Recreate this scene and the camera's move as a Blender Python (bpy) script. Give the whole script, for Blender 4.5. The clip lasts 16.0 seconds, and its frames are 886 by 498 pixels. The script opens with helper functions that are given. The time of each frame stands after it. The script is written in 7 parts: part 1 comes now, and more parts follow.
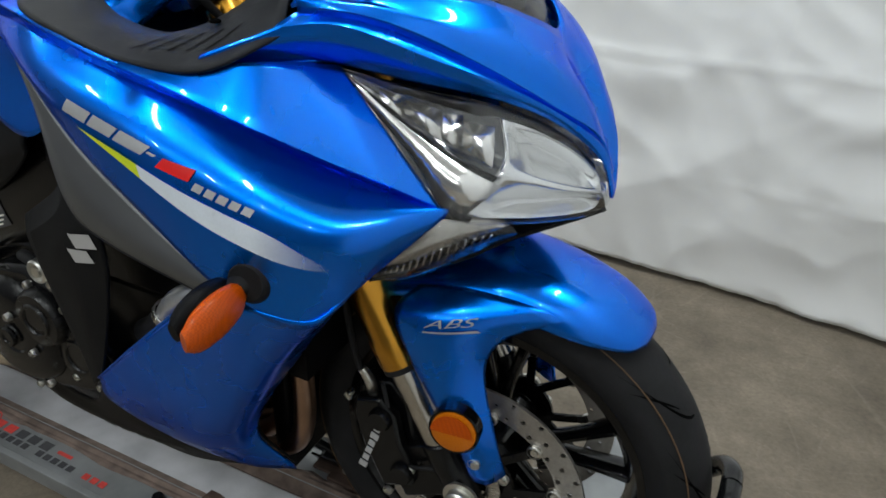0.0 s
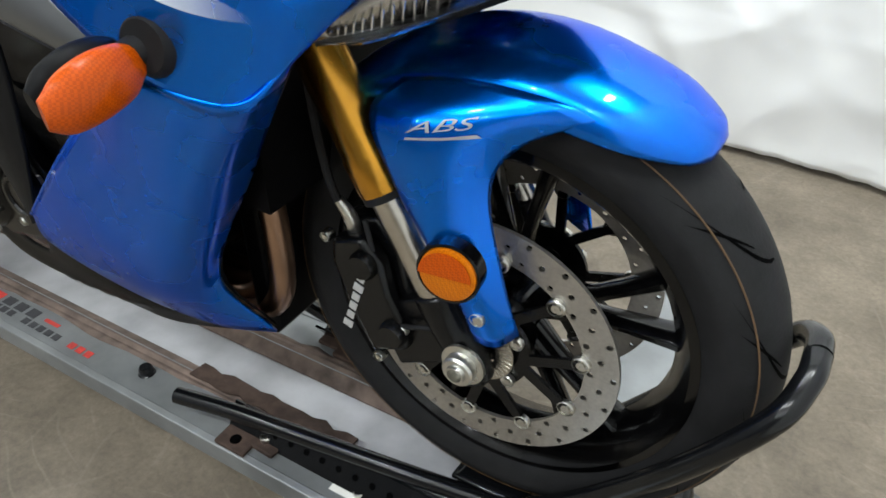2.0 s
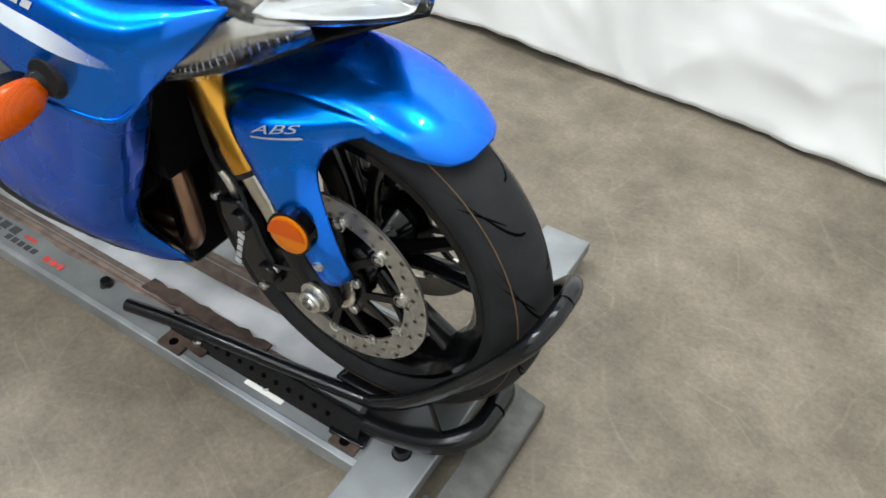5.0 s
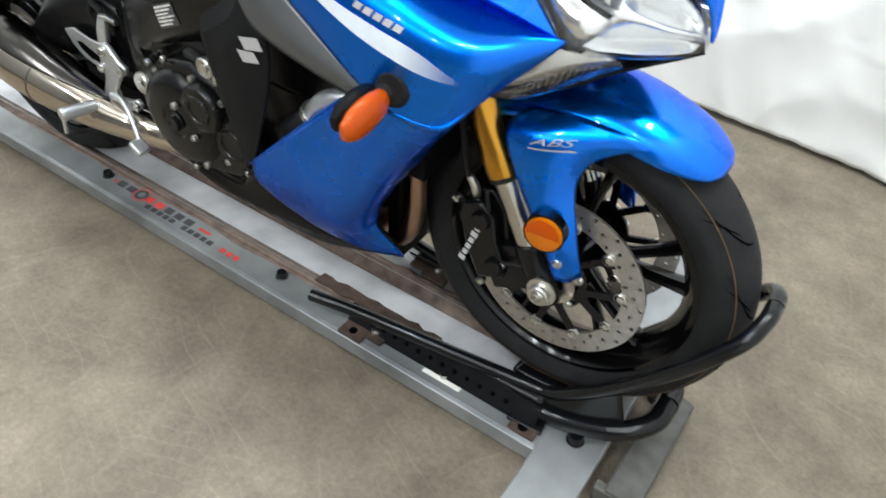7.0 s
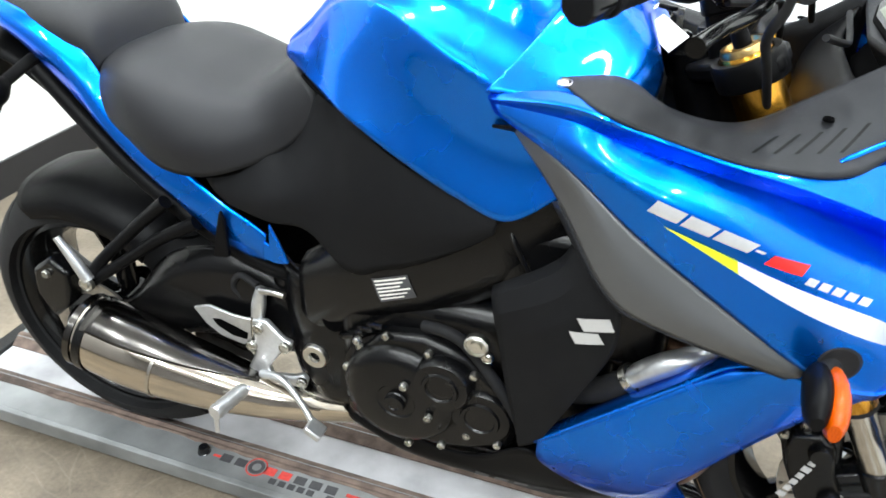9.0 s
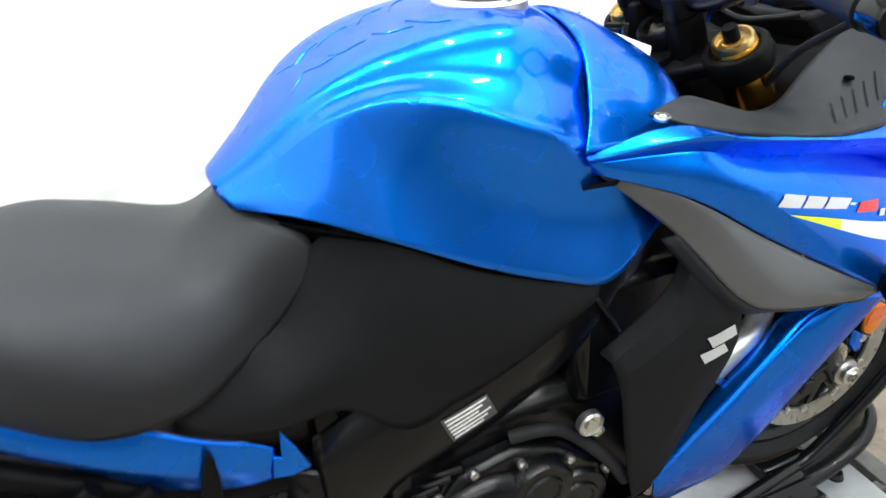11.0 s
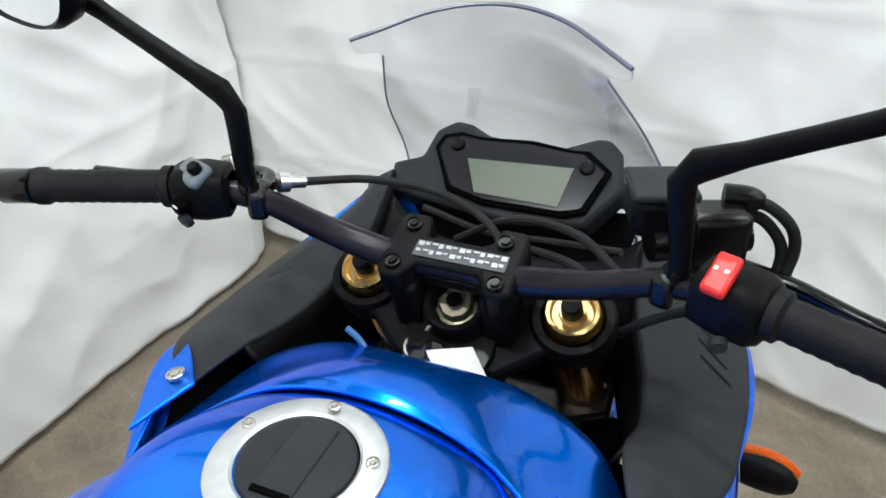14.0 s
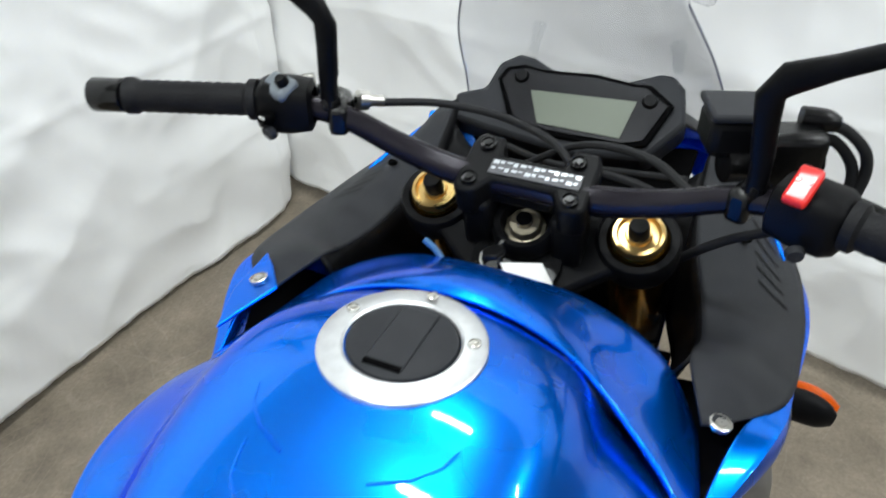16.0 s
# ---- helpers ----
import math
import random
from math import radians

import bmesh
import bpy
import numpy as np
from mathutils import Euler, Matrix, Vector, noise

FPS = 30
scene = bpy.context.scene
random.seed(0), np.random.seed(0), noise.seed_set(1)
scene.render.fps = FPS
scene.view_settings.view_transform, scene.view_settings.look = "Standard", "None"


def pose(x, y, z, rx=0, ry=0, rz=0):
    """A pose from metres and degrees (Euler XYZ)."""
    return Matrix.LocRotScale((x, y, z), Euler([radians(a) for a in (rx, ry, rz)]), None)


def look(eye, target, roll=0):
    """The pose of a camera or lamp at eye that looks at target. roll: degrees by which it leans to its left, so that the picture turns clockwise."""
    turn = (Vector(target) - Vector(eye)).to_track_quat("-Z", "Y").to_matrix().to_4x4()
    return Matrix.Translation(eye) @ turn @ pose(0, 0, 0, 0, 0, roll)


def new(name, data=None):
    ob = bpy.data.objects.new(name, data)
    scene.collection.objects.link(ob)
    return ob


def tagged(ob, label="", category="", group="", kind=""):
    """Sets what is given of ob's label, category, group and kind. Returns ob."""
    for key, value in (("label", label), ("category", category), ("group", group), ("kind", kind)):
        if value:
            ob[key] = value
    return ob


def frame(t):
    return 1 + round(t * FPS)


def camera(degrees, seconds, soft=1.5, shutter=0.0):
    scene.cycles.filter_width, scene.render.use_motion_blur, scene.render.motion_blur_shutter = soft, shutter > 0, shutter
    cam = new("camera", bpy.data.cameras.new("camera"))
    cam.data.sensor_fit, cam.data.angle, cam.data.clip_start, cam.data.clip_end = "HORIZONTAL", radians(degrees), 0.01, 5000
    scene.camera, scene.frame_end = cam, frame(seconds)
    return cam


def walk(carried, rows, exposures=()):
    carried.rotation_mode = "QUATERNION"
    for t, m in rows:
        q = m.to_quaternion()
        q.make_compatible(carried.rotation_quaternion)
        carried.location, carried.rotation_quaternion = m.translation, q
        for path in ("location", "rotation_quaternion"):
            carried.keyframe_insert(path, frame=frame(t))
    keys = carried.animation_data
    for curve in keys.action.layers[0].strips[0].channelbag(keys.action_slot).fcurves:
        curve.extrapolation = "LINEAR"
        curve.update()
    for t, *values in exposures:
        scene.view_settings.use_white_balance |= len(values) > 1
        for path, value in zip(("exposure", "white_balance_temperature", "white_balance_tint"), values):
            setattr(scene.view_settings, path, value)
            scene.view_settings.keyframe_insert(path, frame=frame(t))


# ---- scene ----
LENS = 63.26
PATH = [
    (0, (0.252, -0.760, 1.178), (-0.485, 0.827, 0.209), 2.38),
    (0.5, (0.268, -0.699, 1.142), (-0.554, 0.833, 0.154), 1.24),
    (1, (0.285, -0.640, 1.053), (-0.518, 0.831, -0.038), 1.28),
    (1.5, (0.260, -0.612, 0.998), (-0.534, 0.806, -0.168), 0.54),
    (2, (0.256, -0.612, 0.973), (-0.557, 0.786, -0.203), 0.09),
    (2.5, (0.258, -0.607, 0.976), (-0.553, 0.792, -0.200), 0.56),
    (3, (0.261, -0.607, 0.983), (-0.548, 0.798, -0.187), 0.70),
    (3.5, (0.333, -0.617, 1.052), (-0.452, 0.745, -0.184), -0.49),
    (3.7, (0.373, -0.611, 1.079), (-0.355, 0.733, -0.211), 0.72),
    (5.8, (0.520, -0.630, 1.194), (-0.247, 0.505, -0.262), 2.20),
    (6, (0.506, -0.636, 1.190), (-0.260, 0.470, -0.290), 2.00),
    (6.5, (0.418, -0.753, 1.203), (-0.317, 0.394, -0.263), 2.68),
    (7, (0.290, -0.912, 1.238), (-0.487, 0.355, -0.101), 4.29),
    (7.5, (0.195, -0.941, 1.229), (-0.681, 0.328, -0.045), 0.48),
    (8, (0.033, -0.870, 1.205), (-0.820, 0.341, -0.139), -2.64),
    (8.5, (-0.145, -0.852, 1.226), (-1.005, 0.443, -0.033), -0.79),
    (9, (-0.405, -0.971, 1.297), (-0.952, 0.624, 0.221), 0.75),
    (9.2, (-0.474, -0.990, 1.293), (-0.912, 0.625, 0.196), 3.06),
    (11.3, (-1.020, -0.660, 1.311), (-0.209, 0.854, 0.286), -4.70),
    (11.5, (-1.019, -0.566, 1.326), (-0.100, 0.822, 0.218), -3.64),
    (12, (-0.932, -0.457, 1.374), (0.273, 0.762, 0.343), -3.26),
    (12.5, (-0.975, -0.297, 1.421), (0.583, 0.472, 0.432), -0.33),
    (13, (-0.929, -0.236, 1.461), (0.670, 0.393, 0.439), 0.74),
    (13.5, (-0.887, -0.217, 1.476), (0.657, 0.429, 0.381), -0.83),
    (14, (-0.870, -0.205, 1.481), (0.654, 0.457, 0.369), -2.20),
    (14.5, (-0.869, -0.197, 1.482), (0.644, 0.449, 0.343), -1.78),
    (15, (-0.867, -0.195, 1.475), (0.642, 0.455, 0.335), -1.29),
    (15.5, (-0.874, -0.185, 1.479), (0.636, 0.434, 0.324), -0.72),
    (16, (-0.939, -0.167, 1.459), (0.528, 0.496, 0.272), -0.72),
]

cam = camera(LENS, 16.0, soft=1.6, shutter=0.3)
walk(cam, [(t, look(e, g, r)) for t, e, g, r in PATH],
     exposures=[(0, -0.62), (0.5, -0.62), (1.0, -0.48), (1.5, 0.08), (2.0, 0.3), (3.0, 0.4), (3.7, 0.45), (6.0, 0.45), (6.5, 0.38), (7.5, 0.6), (8.5, 0.85), (9.0, 1.0), (11.3, 0.75), (12.5, 0.42), (13.5, -0.10), (16, -0.10)])

# ---- world and large lights ----
world = bpy.data.worlds.new("world")
scene.world = world
world.use_nodes = True
world.node_tree.nodes["Background"].inputs[0].default_value = (0.9, 0.95, 1.0, 1)
world.node_tree.nodes["Background"].inputs[1].default_value = 0.1


def area_lamp(name, x, y, z, w, h, watts, rz=0, color=(1, 0.98, 0.95)):
    d = bpy.data.lights.new(name, "AREA")
    d.shape, d.size, d.size_y, d.energy, d.color = "RECTANGLE", w, h, watts, color
    o = new(name, d)
    o.matrix_world = pose(x, y, z, 0, 0, rz)
    return o


CEIL = 3.6
LAMPS = [(x, y) for x in (-2.2, -1.2, -0.2, 0.7) for y in (-4.5, -2.1, 0.3)]
for lx, ly in LAMPS:
    area_lamp("lamp", lx, ly, CEIL - 0.075, 0.08, 0.50, 23.0, 0, (0.92, 0.985, 1.0))


# ---- materials ----
def mat(name, color, rough=0.5, metal=0.0, coat=0.0, coat_rough=0.05, vary=0.12, scale=40.0, bump=0.0, bump_scale=300.0, spec=0.5, bump_dist=0.002):
    m = bpy.data.materials.new(name)
    m.use_nodes = True
    nt = m.node_tree
    p = nt.nodes["Principled BSDF"]
    p.inputs["Roughness"].default_value = rough
    p.inputs["Metallic"].default_value = metal
    p.inputs["Coat Weight"].default_value = coat
    p.inputs["Coat Roughness"].default_value = coat_rough
    p.inputs["Specular IOR Level"].default_value = spec
    tc = nt.nodes.new("ShaderNodeTexCoord")
    n1 = nt.nodes.new("ShaderNodeTexNoise")
    n1.inputs["Scale"].default_value = scale
    n1.inputs["Detail"].default_value = 6
    nt.links.new(tc.outputs["Object"], n1.inputs["Vector"])
    n2 = nt.nodes.new("ShaderNodeTexNoise")
    n2.inputs["Scale"].default_value = scale * 0.13
    n2.inputs["Detail"].default_value = 3
    nt.links.new(tc.outputs["Object"], n2.inputs["Vector"])
    mx = nt.nodes.new("ShaderNodeMath")
    mx.operation = "ADD"
    nt.links.new(n1.outputs["Fac"], mx.inputs[0])
    nt.links.new(n2.outputs["Fac"], mx.inputs[1])
    rp = nt.nodes.new("ShaderNodeValToRGB")
    lo = [c * (1 - vary) for c in color]
    hi = [min(1, c * (1 + vary)) for c in color]
    rp.color_ramp.elements[0].position, rp.color_ramp.elements[0].color = 0.35, (*lo, 1)
    rp.color_ramp.elements[1].position, rp.color_ramp.elements[1].color = 0.65, (*hi, 1)
    hf = nt.nodes.new("ShaderNodeMath")
    hf.operation = "MULTIPLY"
    hf.inputs[1].default_value = 0.5
    nt.links.new(mx.outputs[0], hf.inputs[0])
    nt.links.new(hf.outputs[0], rp.inputs["Fac"])
    nt.links.new(rp.outputs["Color"], p.inputs["Base Color"])
    mr = nt.nodes.new("ShaderNodeMapRange")
    mr.inputs["To Min"].default_value = max(0.0, rough * 0.8)
    mr.inputs["To Max"].default_value = min(1.0, rough * 1.2)
    nt.links.new(n2.outputs["Fac"], mr.inputs["Value"])
    nt.links.new(mr.outputs["Result"], p.inputs["Roughness"])
    if bump:
        nb = nt.nodes.new("ShaderNodeTexNoise")
        nb.inputs["Scale"].default_value = bump_scale
        nb.inputs["Detail"].default_value = 4
        nt.links.new(tc.outputs["Object"], nb.inputs["Vector"])
        b = nt.nodes.new("ShaderNodeBump")
        b.inputs["Strength"].default_value = bump
        b.inputs["Distance"].default_value = bump_dist
        nt.links.new(nb.outputs["Fac"], b.inputs["Height"])
        nt.links.new(b.outputs["Normal"], p.inputs["Normal"])
    return m


def clear(name, tint=(0.95, 0.97, 1.0), gloss=0.12, rough=0.03):
    m = bpy.data.materials.new(name)
    m.use_nodes = True
    nt = m.node_tree
    for n in list(nt.nodes):
        nt.nodes.remove(n)
    out = nt.nodes.new("ShaderNodeOutputMaterial")
    t = nt.nodes.new("ShaderNodeBsdfTransparent")
    t.inputs[0].default_value = (*tint, 1)
    g = nt.nodes.new("ShaderNodeBsdfGlossy")
    g.inputs["Roughness"].default_value = rough
    lw = nt.nodes.new("ShaderNodeLayerWeight")
    pw = nt.nodes.new("ShaderNodeMath")
    pw.operation = "POWER"
    pw.inputs[1].default_value = 4.0
    nt.links.new(lw.outputs["Facing"], pw.inputs[0])
    ad = nt.nodes.new("ShaderNodeMath")
    ad.operation = "MULTIPLY_ADD"
    ad.use_clamp = True
    ad.inputs[1].default_value = 0.7
    ad.inputs[2].default_value = gloss * 0.3
    nt.links.new(pw.outputs[0], ad.inputs[0])
    mx = nt.nodes.new("ShaderNodeMixShader")
    nt.links.new(ad.outputs[0], mx.inputs[0])
    nt.links.new(t.outputs[0], mx.inputs[1])
    nt.links.new(g.outputs[0], mx.inputs[2])
    nt.links.new(mx.outputs[0], out.inputs[0])
    return m


def lens_material(name, light, dark, scale):
    """Coloured plastic lens with a fine moulded grid."""
    m = mat(name, light, 0.3, 0, 0.3, 0.03, 0.1, 160)
    nt = m.node_tree
    p = nt.nodes["Principled BSDF"]
    p.inputs["Specular IOR Level"].default_value = 0.12
    tc = nt.nodes.new("ShaderNodeTexCoord")
    mp = nt.nodes.new("ShaderNodeMapping")
    mp.inputs["Rotation"].default_value = (0.6, 0.7, 0.5)
    ck = nt.nodes.new("ShaderNodeTexChecker")
    ck.inputs["Scale"].default_value = scale
    ck.inputs["Color1"].default_value = (*light, 1)
    ck.inputs["Color2"].default_value = (*dark, 1)
    nt.links.new(tc.outputs["Object"], mp.inputs["Vector"])
    nt.links.new(mp.outputs["Vector"], ck.inputs["Vector"])
    nt.links.new(ck.outputs["Color"], p.inputs["Base Color"])
    b = nt.nodes.new("ShaderNodeBump")
    b.inputs["Strength"].default_value, b.inputs["Distance"].default_value = 0.4, 0.001
    nt.links.new(ck.outputs["Fac"], b.inputs["Height"])
    nt.links.new(b.outputs["Normal"], p.inputs["Normal"])
    return m


def fading_decal(name, color, x0, x1):
    """A print that thins out to nothing between x0 and x1."""
    m = mat(name, color, 0.3, 0, 0.4, 0.05, 0.04, 300)
    nt = m.node_tree
    p = nt.nodes["Principled BSDF"]
    tc = nt.nodes.new("ShaderNodeTexCoord")
    sx = nt.nodes.new("ShaderNodeSeparateXYZ")
    nt.links.new(tc.outputs["Object"], sx.inputs[0])
    mr = nt.nodes.new("ShaderNodeMapRange")
    mr.inputs["From Min"].default_value, mr.inputs["From Max"].default_value = x0, x1
    mr.inputs["To Min"].default_value, mr.inputs["To Max"].default_value = 0.97, 0.0
    nt.links.new(sx.outputs["X"], mr.inputs["Value"])
    nt.links.new(mr.outputs["Result"], p.inputs["Alpha"])
    return m


BLUE = mat("blue_metallic_paint", (0.0, 0.172, 0.83), 0.27, 0.92, 0.48, 0.03, 0.0, 90)
BLUE.node_tree.nodes["Principled BSDF"].inputs["Specular Tint"].default_value = (0.02, 0.32, 1.0, 1)
BLACK = mat("black_plastic", (0.0035, 0.0035, 0.004), 0.42, 0, 0, 0.1, 0.25, 60, 0.15, 700, 0.09)
SIDEP = mat("dark_side_panel_plastic", (0.0095, 0.0097, 0.0105), 0.52, 0, 0, 0.1, 0.12, 50, 0.25, 900, 0.07)
GREYP = mat("dark_grey_plastic", (0.021, 0.022, 0.025), 0.46, 0, 0, 0.1, 0.12, 50, 0.25, 900, 0.14)
SILVERP = mat("satin_grey_paint", (0.112, 0.115, 0.118), 0.40, 0.55, 0.0, 0.08, 0.015, 90)
GLOSSB = mat("gloss_black_paint", (0.002, 0.002, 0.0023), 0.14, 0, 0.0, 0.04, 0.2, 60, spec=0.35)
CASE = mat("black_engine_paint", (0.003, 0.003, 0.0034), 0.26, 0.0, 0.0, 0.2, 0.2, 60, 0.12, 400, 0.3)
RUBBER = mat("rubber", (0.017, 0.017, 0.018), 0.62, 0, 0, 0.1, 0.25, 30, 0.2, 250, 0.12)
SEATM = mat("seat_vinyl", (0.014, 0.0145, 0.017), 0.46, 0, 0, 0.1, 0.08, 30, 0.35, 1200, 0.3)
GOLD = mat("gold_anodised", (0.62, 0.30, 0.035), 0.25, 1.0, 0.2, 0.05, 0.06, 100)
BRASS = mat("pale_gold_anodised", (0.72, 0.50, 0.20), 0.28, 1.0, 0, 0.05, 0.1, 100)
STEEL = mat("brushed_steel", (0.55, 0.52, 0.47), 0.25, 1.0, 0, 0.05, 0.12, 80)
TITAN = mat("warm_stainless", (0.60, 0.54, 0.46), 0.13, 1.0, 0, 0.05, 0.18, 14)
DARKST = mat("dark_polished_steel", (0.09, 0.085, 0.08), 0.2, 1.0, 0, 0.05, 0.2, 40)
DISC = mat("brake_disc_steel", (0.42, 0.40, 0.37), 0.38, 0.9, 0, 0.05, 0.12, 200)
ALU = mat("cast_aluminium", (0.62, 0.63, 0.64), 0.36, 0.85, 0, 0.1, 0.1, 120, 0.12, 500)
BOLT = mat("zinc_bolt", (0.6, 0.59, 0.55), 0.28, 1.0, 0, 0.1, 0.1, 100)
CHROME = mat("mirror_chrome", (0.85, 0.86, 0.88), 0.04, 1.0, 0, 0.05, 0.02, 50)
REFLECT = mat("lamp_reflector", (0.96, 0.965, 0.96), 0.16, 0.85, 0, 0.05, 0.02, 50)
SATINC = mat("satin_chrome", (0.92, 0.90, 0.86), 0.16, 0.9, 0, 0.05, 0.03, 50)
BARM = mat("anodised_bar_black", (0.014, 0.012, 0.016), 0.24, 0.35, 0, 0.1, 0.15, 60, spec=0.2)
SWITCHG = mat("switch_grey_plastic", (0.14, 0.16, 0.18), 0.35, 0, 0, 0.1, 0.08, 60, spec=0.4)
GRIPM = mat("grip_rubber", (0.008, 0.008, 0.009), 0.55, 0, 0, 0.1, 0.25, 60, 0.3, 400, 0.15)
AMBER = lens_material("amber_lens", (0.54, 0.080, 0.0), (0.42, 0.056, 0.0), 430.0)
AMBER2 = lens_material("amber_reflector", (0.62, 0.17, 0.002), (0.50, 0.12, 0.002), 520.0)
RED = mat("red_plastic", (0.75, 0.02, 0.015), 0.35, 0, 0.2, 0.1, 0.05, 60)
DECALS = mat("silver_decal", (0.62, 0.63, 0.65), 0.35, 0.5, 0.4, 0.05, 0.04, 300)
DECALG = mat("grey_silver_decal", (0.36, 0.38, 0.40), 0.35, 0.4, 0.3, 0.05, 0.04, 300)
DECALR = mat("red_decal", (0.75, 0.012, 0.01), 0.35, 0, 0.4, 0.05, 0.04, 300)
DECALW = fading_decal("white_decal", (0.72, 0.78, 0.85), -0.185, -0.108)
DECALY = mat("yellow_decal", (0.65, 0.78, 0.02), 0.35, 0, 0.5, 0.05, 0.04, 300)
DECALK = mat("dark_decal", (0.05, 0.05, 0.055), 0.5, 0, 0, 0.05, 0.2, 200)
DECALP = mat("red_worn_print", (0.60, 0.05, 0.04), 0.55, 0, 0, 0.05, 0.3, 120)
PAPER = mat("white_card", (0.82, 0.80, 0.75), 0.7, 0, 0, 0.1, 0.04, 60)
GALV = mat("galvanised_sheet", (0.27, 0.28, 0.285), 0.42, 0.45, 0, 0.1, 0.34, 10, 0.12, 120)
RUST = mat("rusty_steel", (0.155, 0.112, 0.092), 0.75, 0.1, 0, 0.1, 0.6, 34, 0.5, 120)
DRUST = mat("dark_rusty_rubber", (0.06, 0.040, 0.032), 0.8, 0, 0, 0.1, 0.6, 40, 0.6, 90, 0.2)
CHOCK = mat("black_powder_coat", (0.0045, 0.005, 0.006), 0.20, 0.0, 0.1, 0.1, 0.3, 30, spec=0.35)
# near-black standing in for the shade in holes and slots; also plain black details
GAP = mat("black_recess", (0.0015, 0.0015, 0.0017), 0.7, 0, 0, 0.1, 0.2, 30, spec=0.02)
LCD = mat("lcd_glass", (0.128, 0.145, 0.112), 0.35, 0, 0.0, 0.04, 0.04, 10, spec=0.2)
COPPER = mat("heat_tinted_pipe", (0.40, 0.25, 0.17), 0.3, 1.0, 0, 0.05, 0.25, 12)
LENSM = clear("clear_lens", (0.98, 0.985, 0.99), 0.12)
PEGM = clear("clear_peg", (0.98, 0.985, 0.99), 0.25, 0.05)
SCREEN = clear("screen_acrylic", (0.955, 0.958, 0.966), 0.10)


def floor_material():
    """Sealed concrete: cloudy stains, fine grain and thin pale scuffs."""
    m = mat("sealed_concrete", (0.195, 0.163, 0.124), 0.48, 0, 0, 0.1, 0.16, 9.0, 0.12, 160, 0.25)
    nt = m.node_tree
    p = nt.nodes["Principled BSDF"]
    src = p.inputs["Base Color"].links[0].from_socket
    tc = nt.nodes.new("ShaderNodeTexCoord")

    def node(kind, **k):
        n_ = nt.nodes.new(kind)
        for key, v in k.items():
            n_.inputs[key.replace("_", " ")].default_value = v
        return n_

    def ramp(sock, lo, hi, c0, c1):
        r = nt.nodes.new("ShaderNodeValToRGB")
        r.color_ramp.elements[0].position, r.color_ramp.elements[0].color = lo, (c0, c0, c0, 1)
        r.color_ramp.elements[1].position, r.color_ramp.elements[1].color = hi, (c1, c1, c1, 1)
        nt.links.new(sock, r.inputs["Fac"])
        return r.outputs["Color"]

    def blend(kind, fac, x, y):
        mx = nt.nodes.new("ShaderNodeMix")
        mx.data_type, mx.blend_type = "RGBA", kind
        if isinstance(fac, float):
            mx.inputs["Factor"].default_value = fac
        else:
            nt.links.new(fac, mx.inputs["Factor"])
        for s_, v in ((6, x), (7, y)):
            if isinstance(v, tuple):
                mx.inputs[s_].default_value = v
            else:
                nt.links.new(v, mx.inputs[s_])
        return mx.outputs[2]

    cloud = node("ShaderNodeTexNoise", Scale=3.5, Detail=12.0, Roughness=0.68)
    nt.links.new(tc.outputs["Object"], cloud.inputs["Vector"])
    col = blend("OVERLAY", 0.8, src, ramp(cloud.outputs["Fac"], 0.3, 0.7, 0.25, 0.72))
    for ang, sc, dist in ((0.5, 4.5, 9.0), (1.9, 6.5, 7.0), (2.7, 3.0, 14.0), (1.2, 9.0, 5.0)):
        mp = node("ShaderNodeMapping", Rotation=(0.0, 0.0, ang))
        nt.links.new(tc.outputs["Object"], mp.inputs["Vector"])
        w = node("ShaderNodeTexWave", Scale=sc, Distortion=dist, Detail=2.0, Detail_Scale=0.6)
        nt.links.new(mp.outputs["Vector"], w.inputs["Vector"])
        gate = node("ShaderNodeTexNoise", Scale=2.6 + ang, Detail=3.0)
        nt.links.new(mp.outputs["Vector"], gate.inputs["Vector"])
        mul = nt.nodes.new("ShaderNodeMath")
        mul.operation = "MULTIPLY"
        nt.links.new(ramp(w.outputs["Fac"], 0.972, 1.0, 0.0, 0.15), mul.inputs[0])
        nt.links.new(ramp(gate.outputs["Fac"], 0.5, 0.62, 0.0, 1.0), mul.inputs[1])
        col = blend("MIX", mul.outputs[0], col, (0.36, 0.32, 0.26, 1))
    grit = node("ShaderNodeTexNoise", Scale=90.0, Detail=10.0, Roughness=0.75)
    nt.links.new(tc.outputs["Object"], grit.inputs["Vector"])
    col = blend("OVERLAY", 0.55, col, ramp(grit.outputs["Fac"], 0.3, 0.7, 0.30, 0.70))
    spot = node("ShaderNodeTexNoise", Scale=14.0, Detail=6.0, Roughness=0.6, Distortion=1.2)
    nt.links.new(tc.outputs["Object"], spot.inputs["Vector"])
    col = blend("MIX", ramp(spot.outputs["Fac"], 0.60, 0.78, 0.0, 0.5), col, (0.105, 0.082, 0.060, 1))
    nt.links.new(col, p.inputs["Base Color"])
    return m


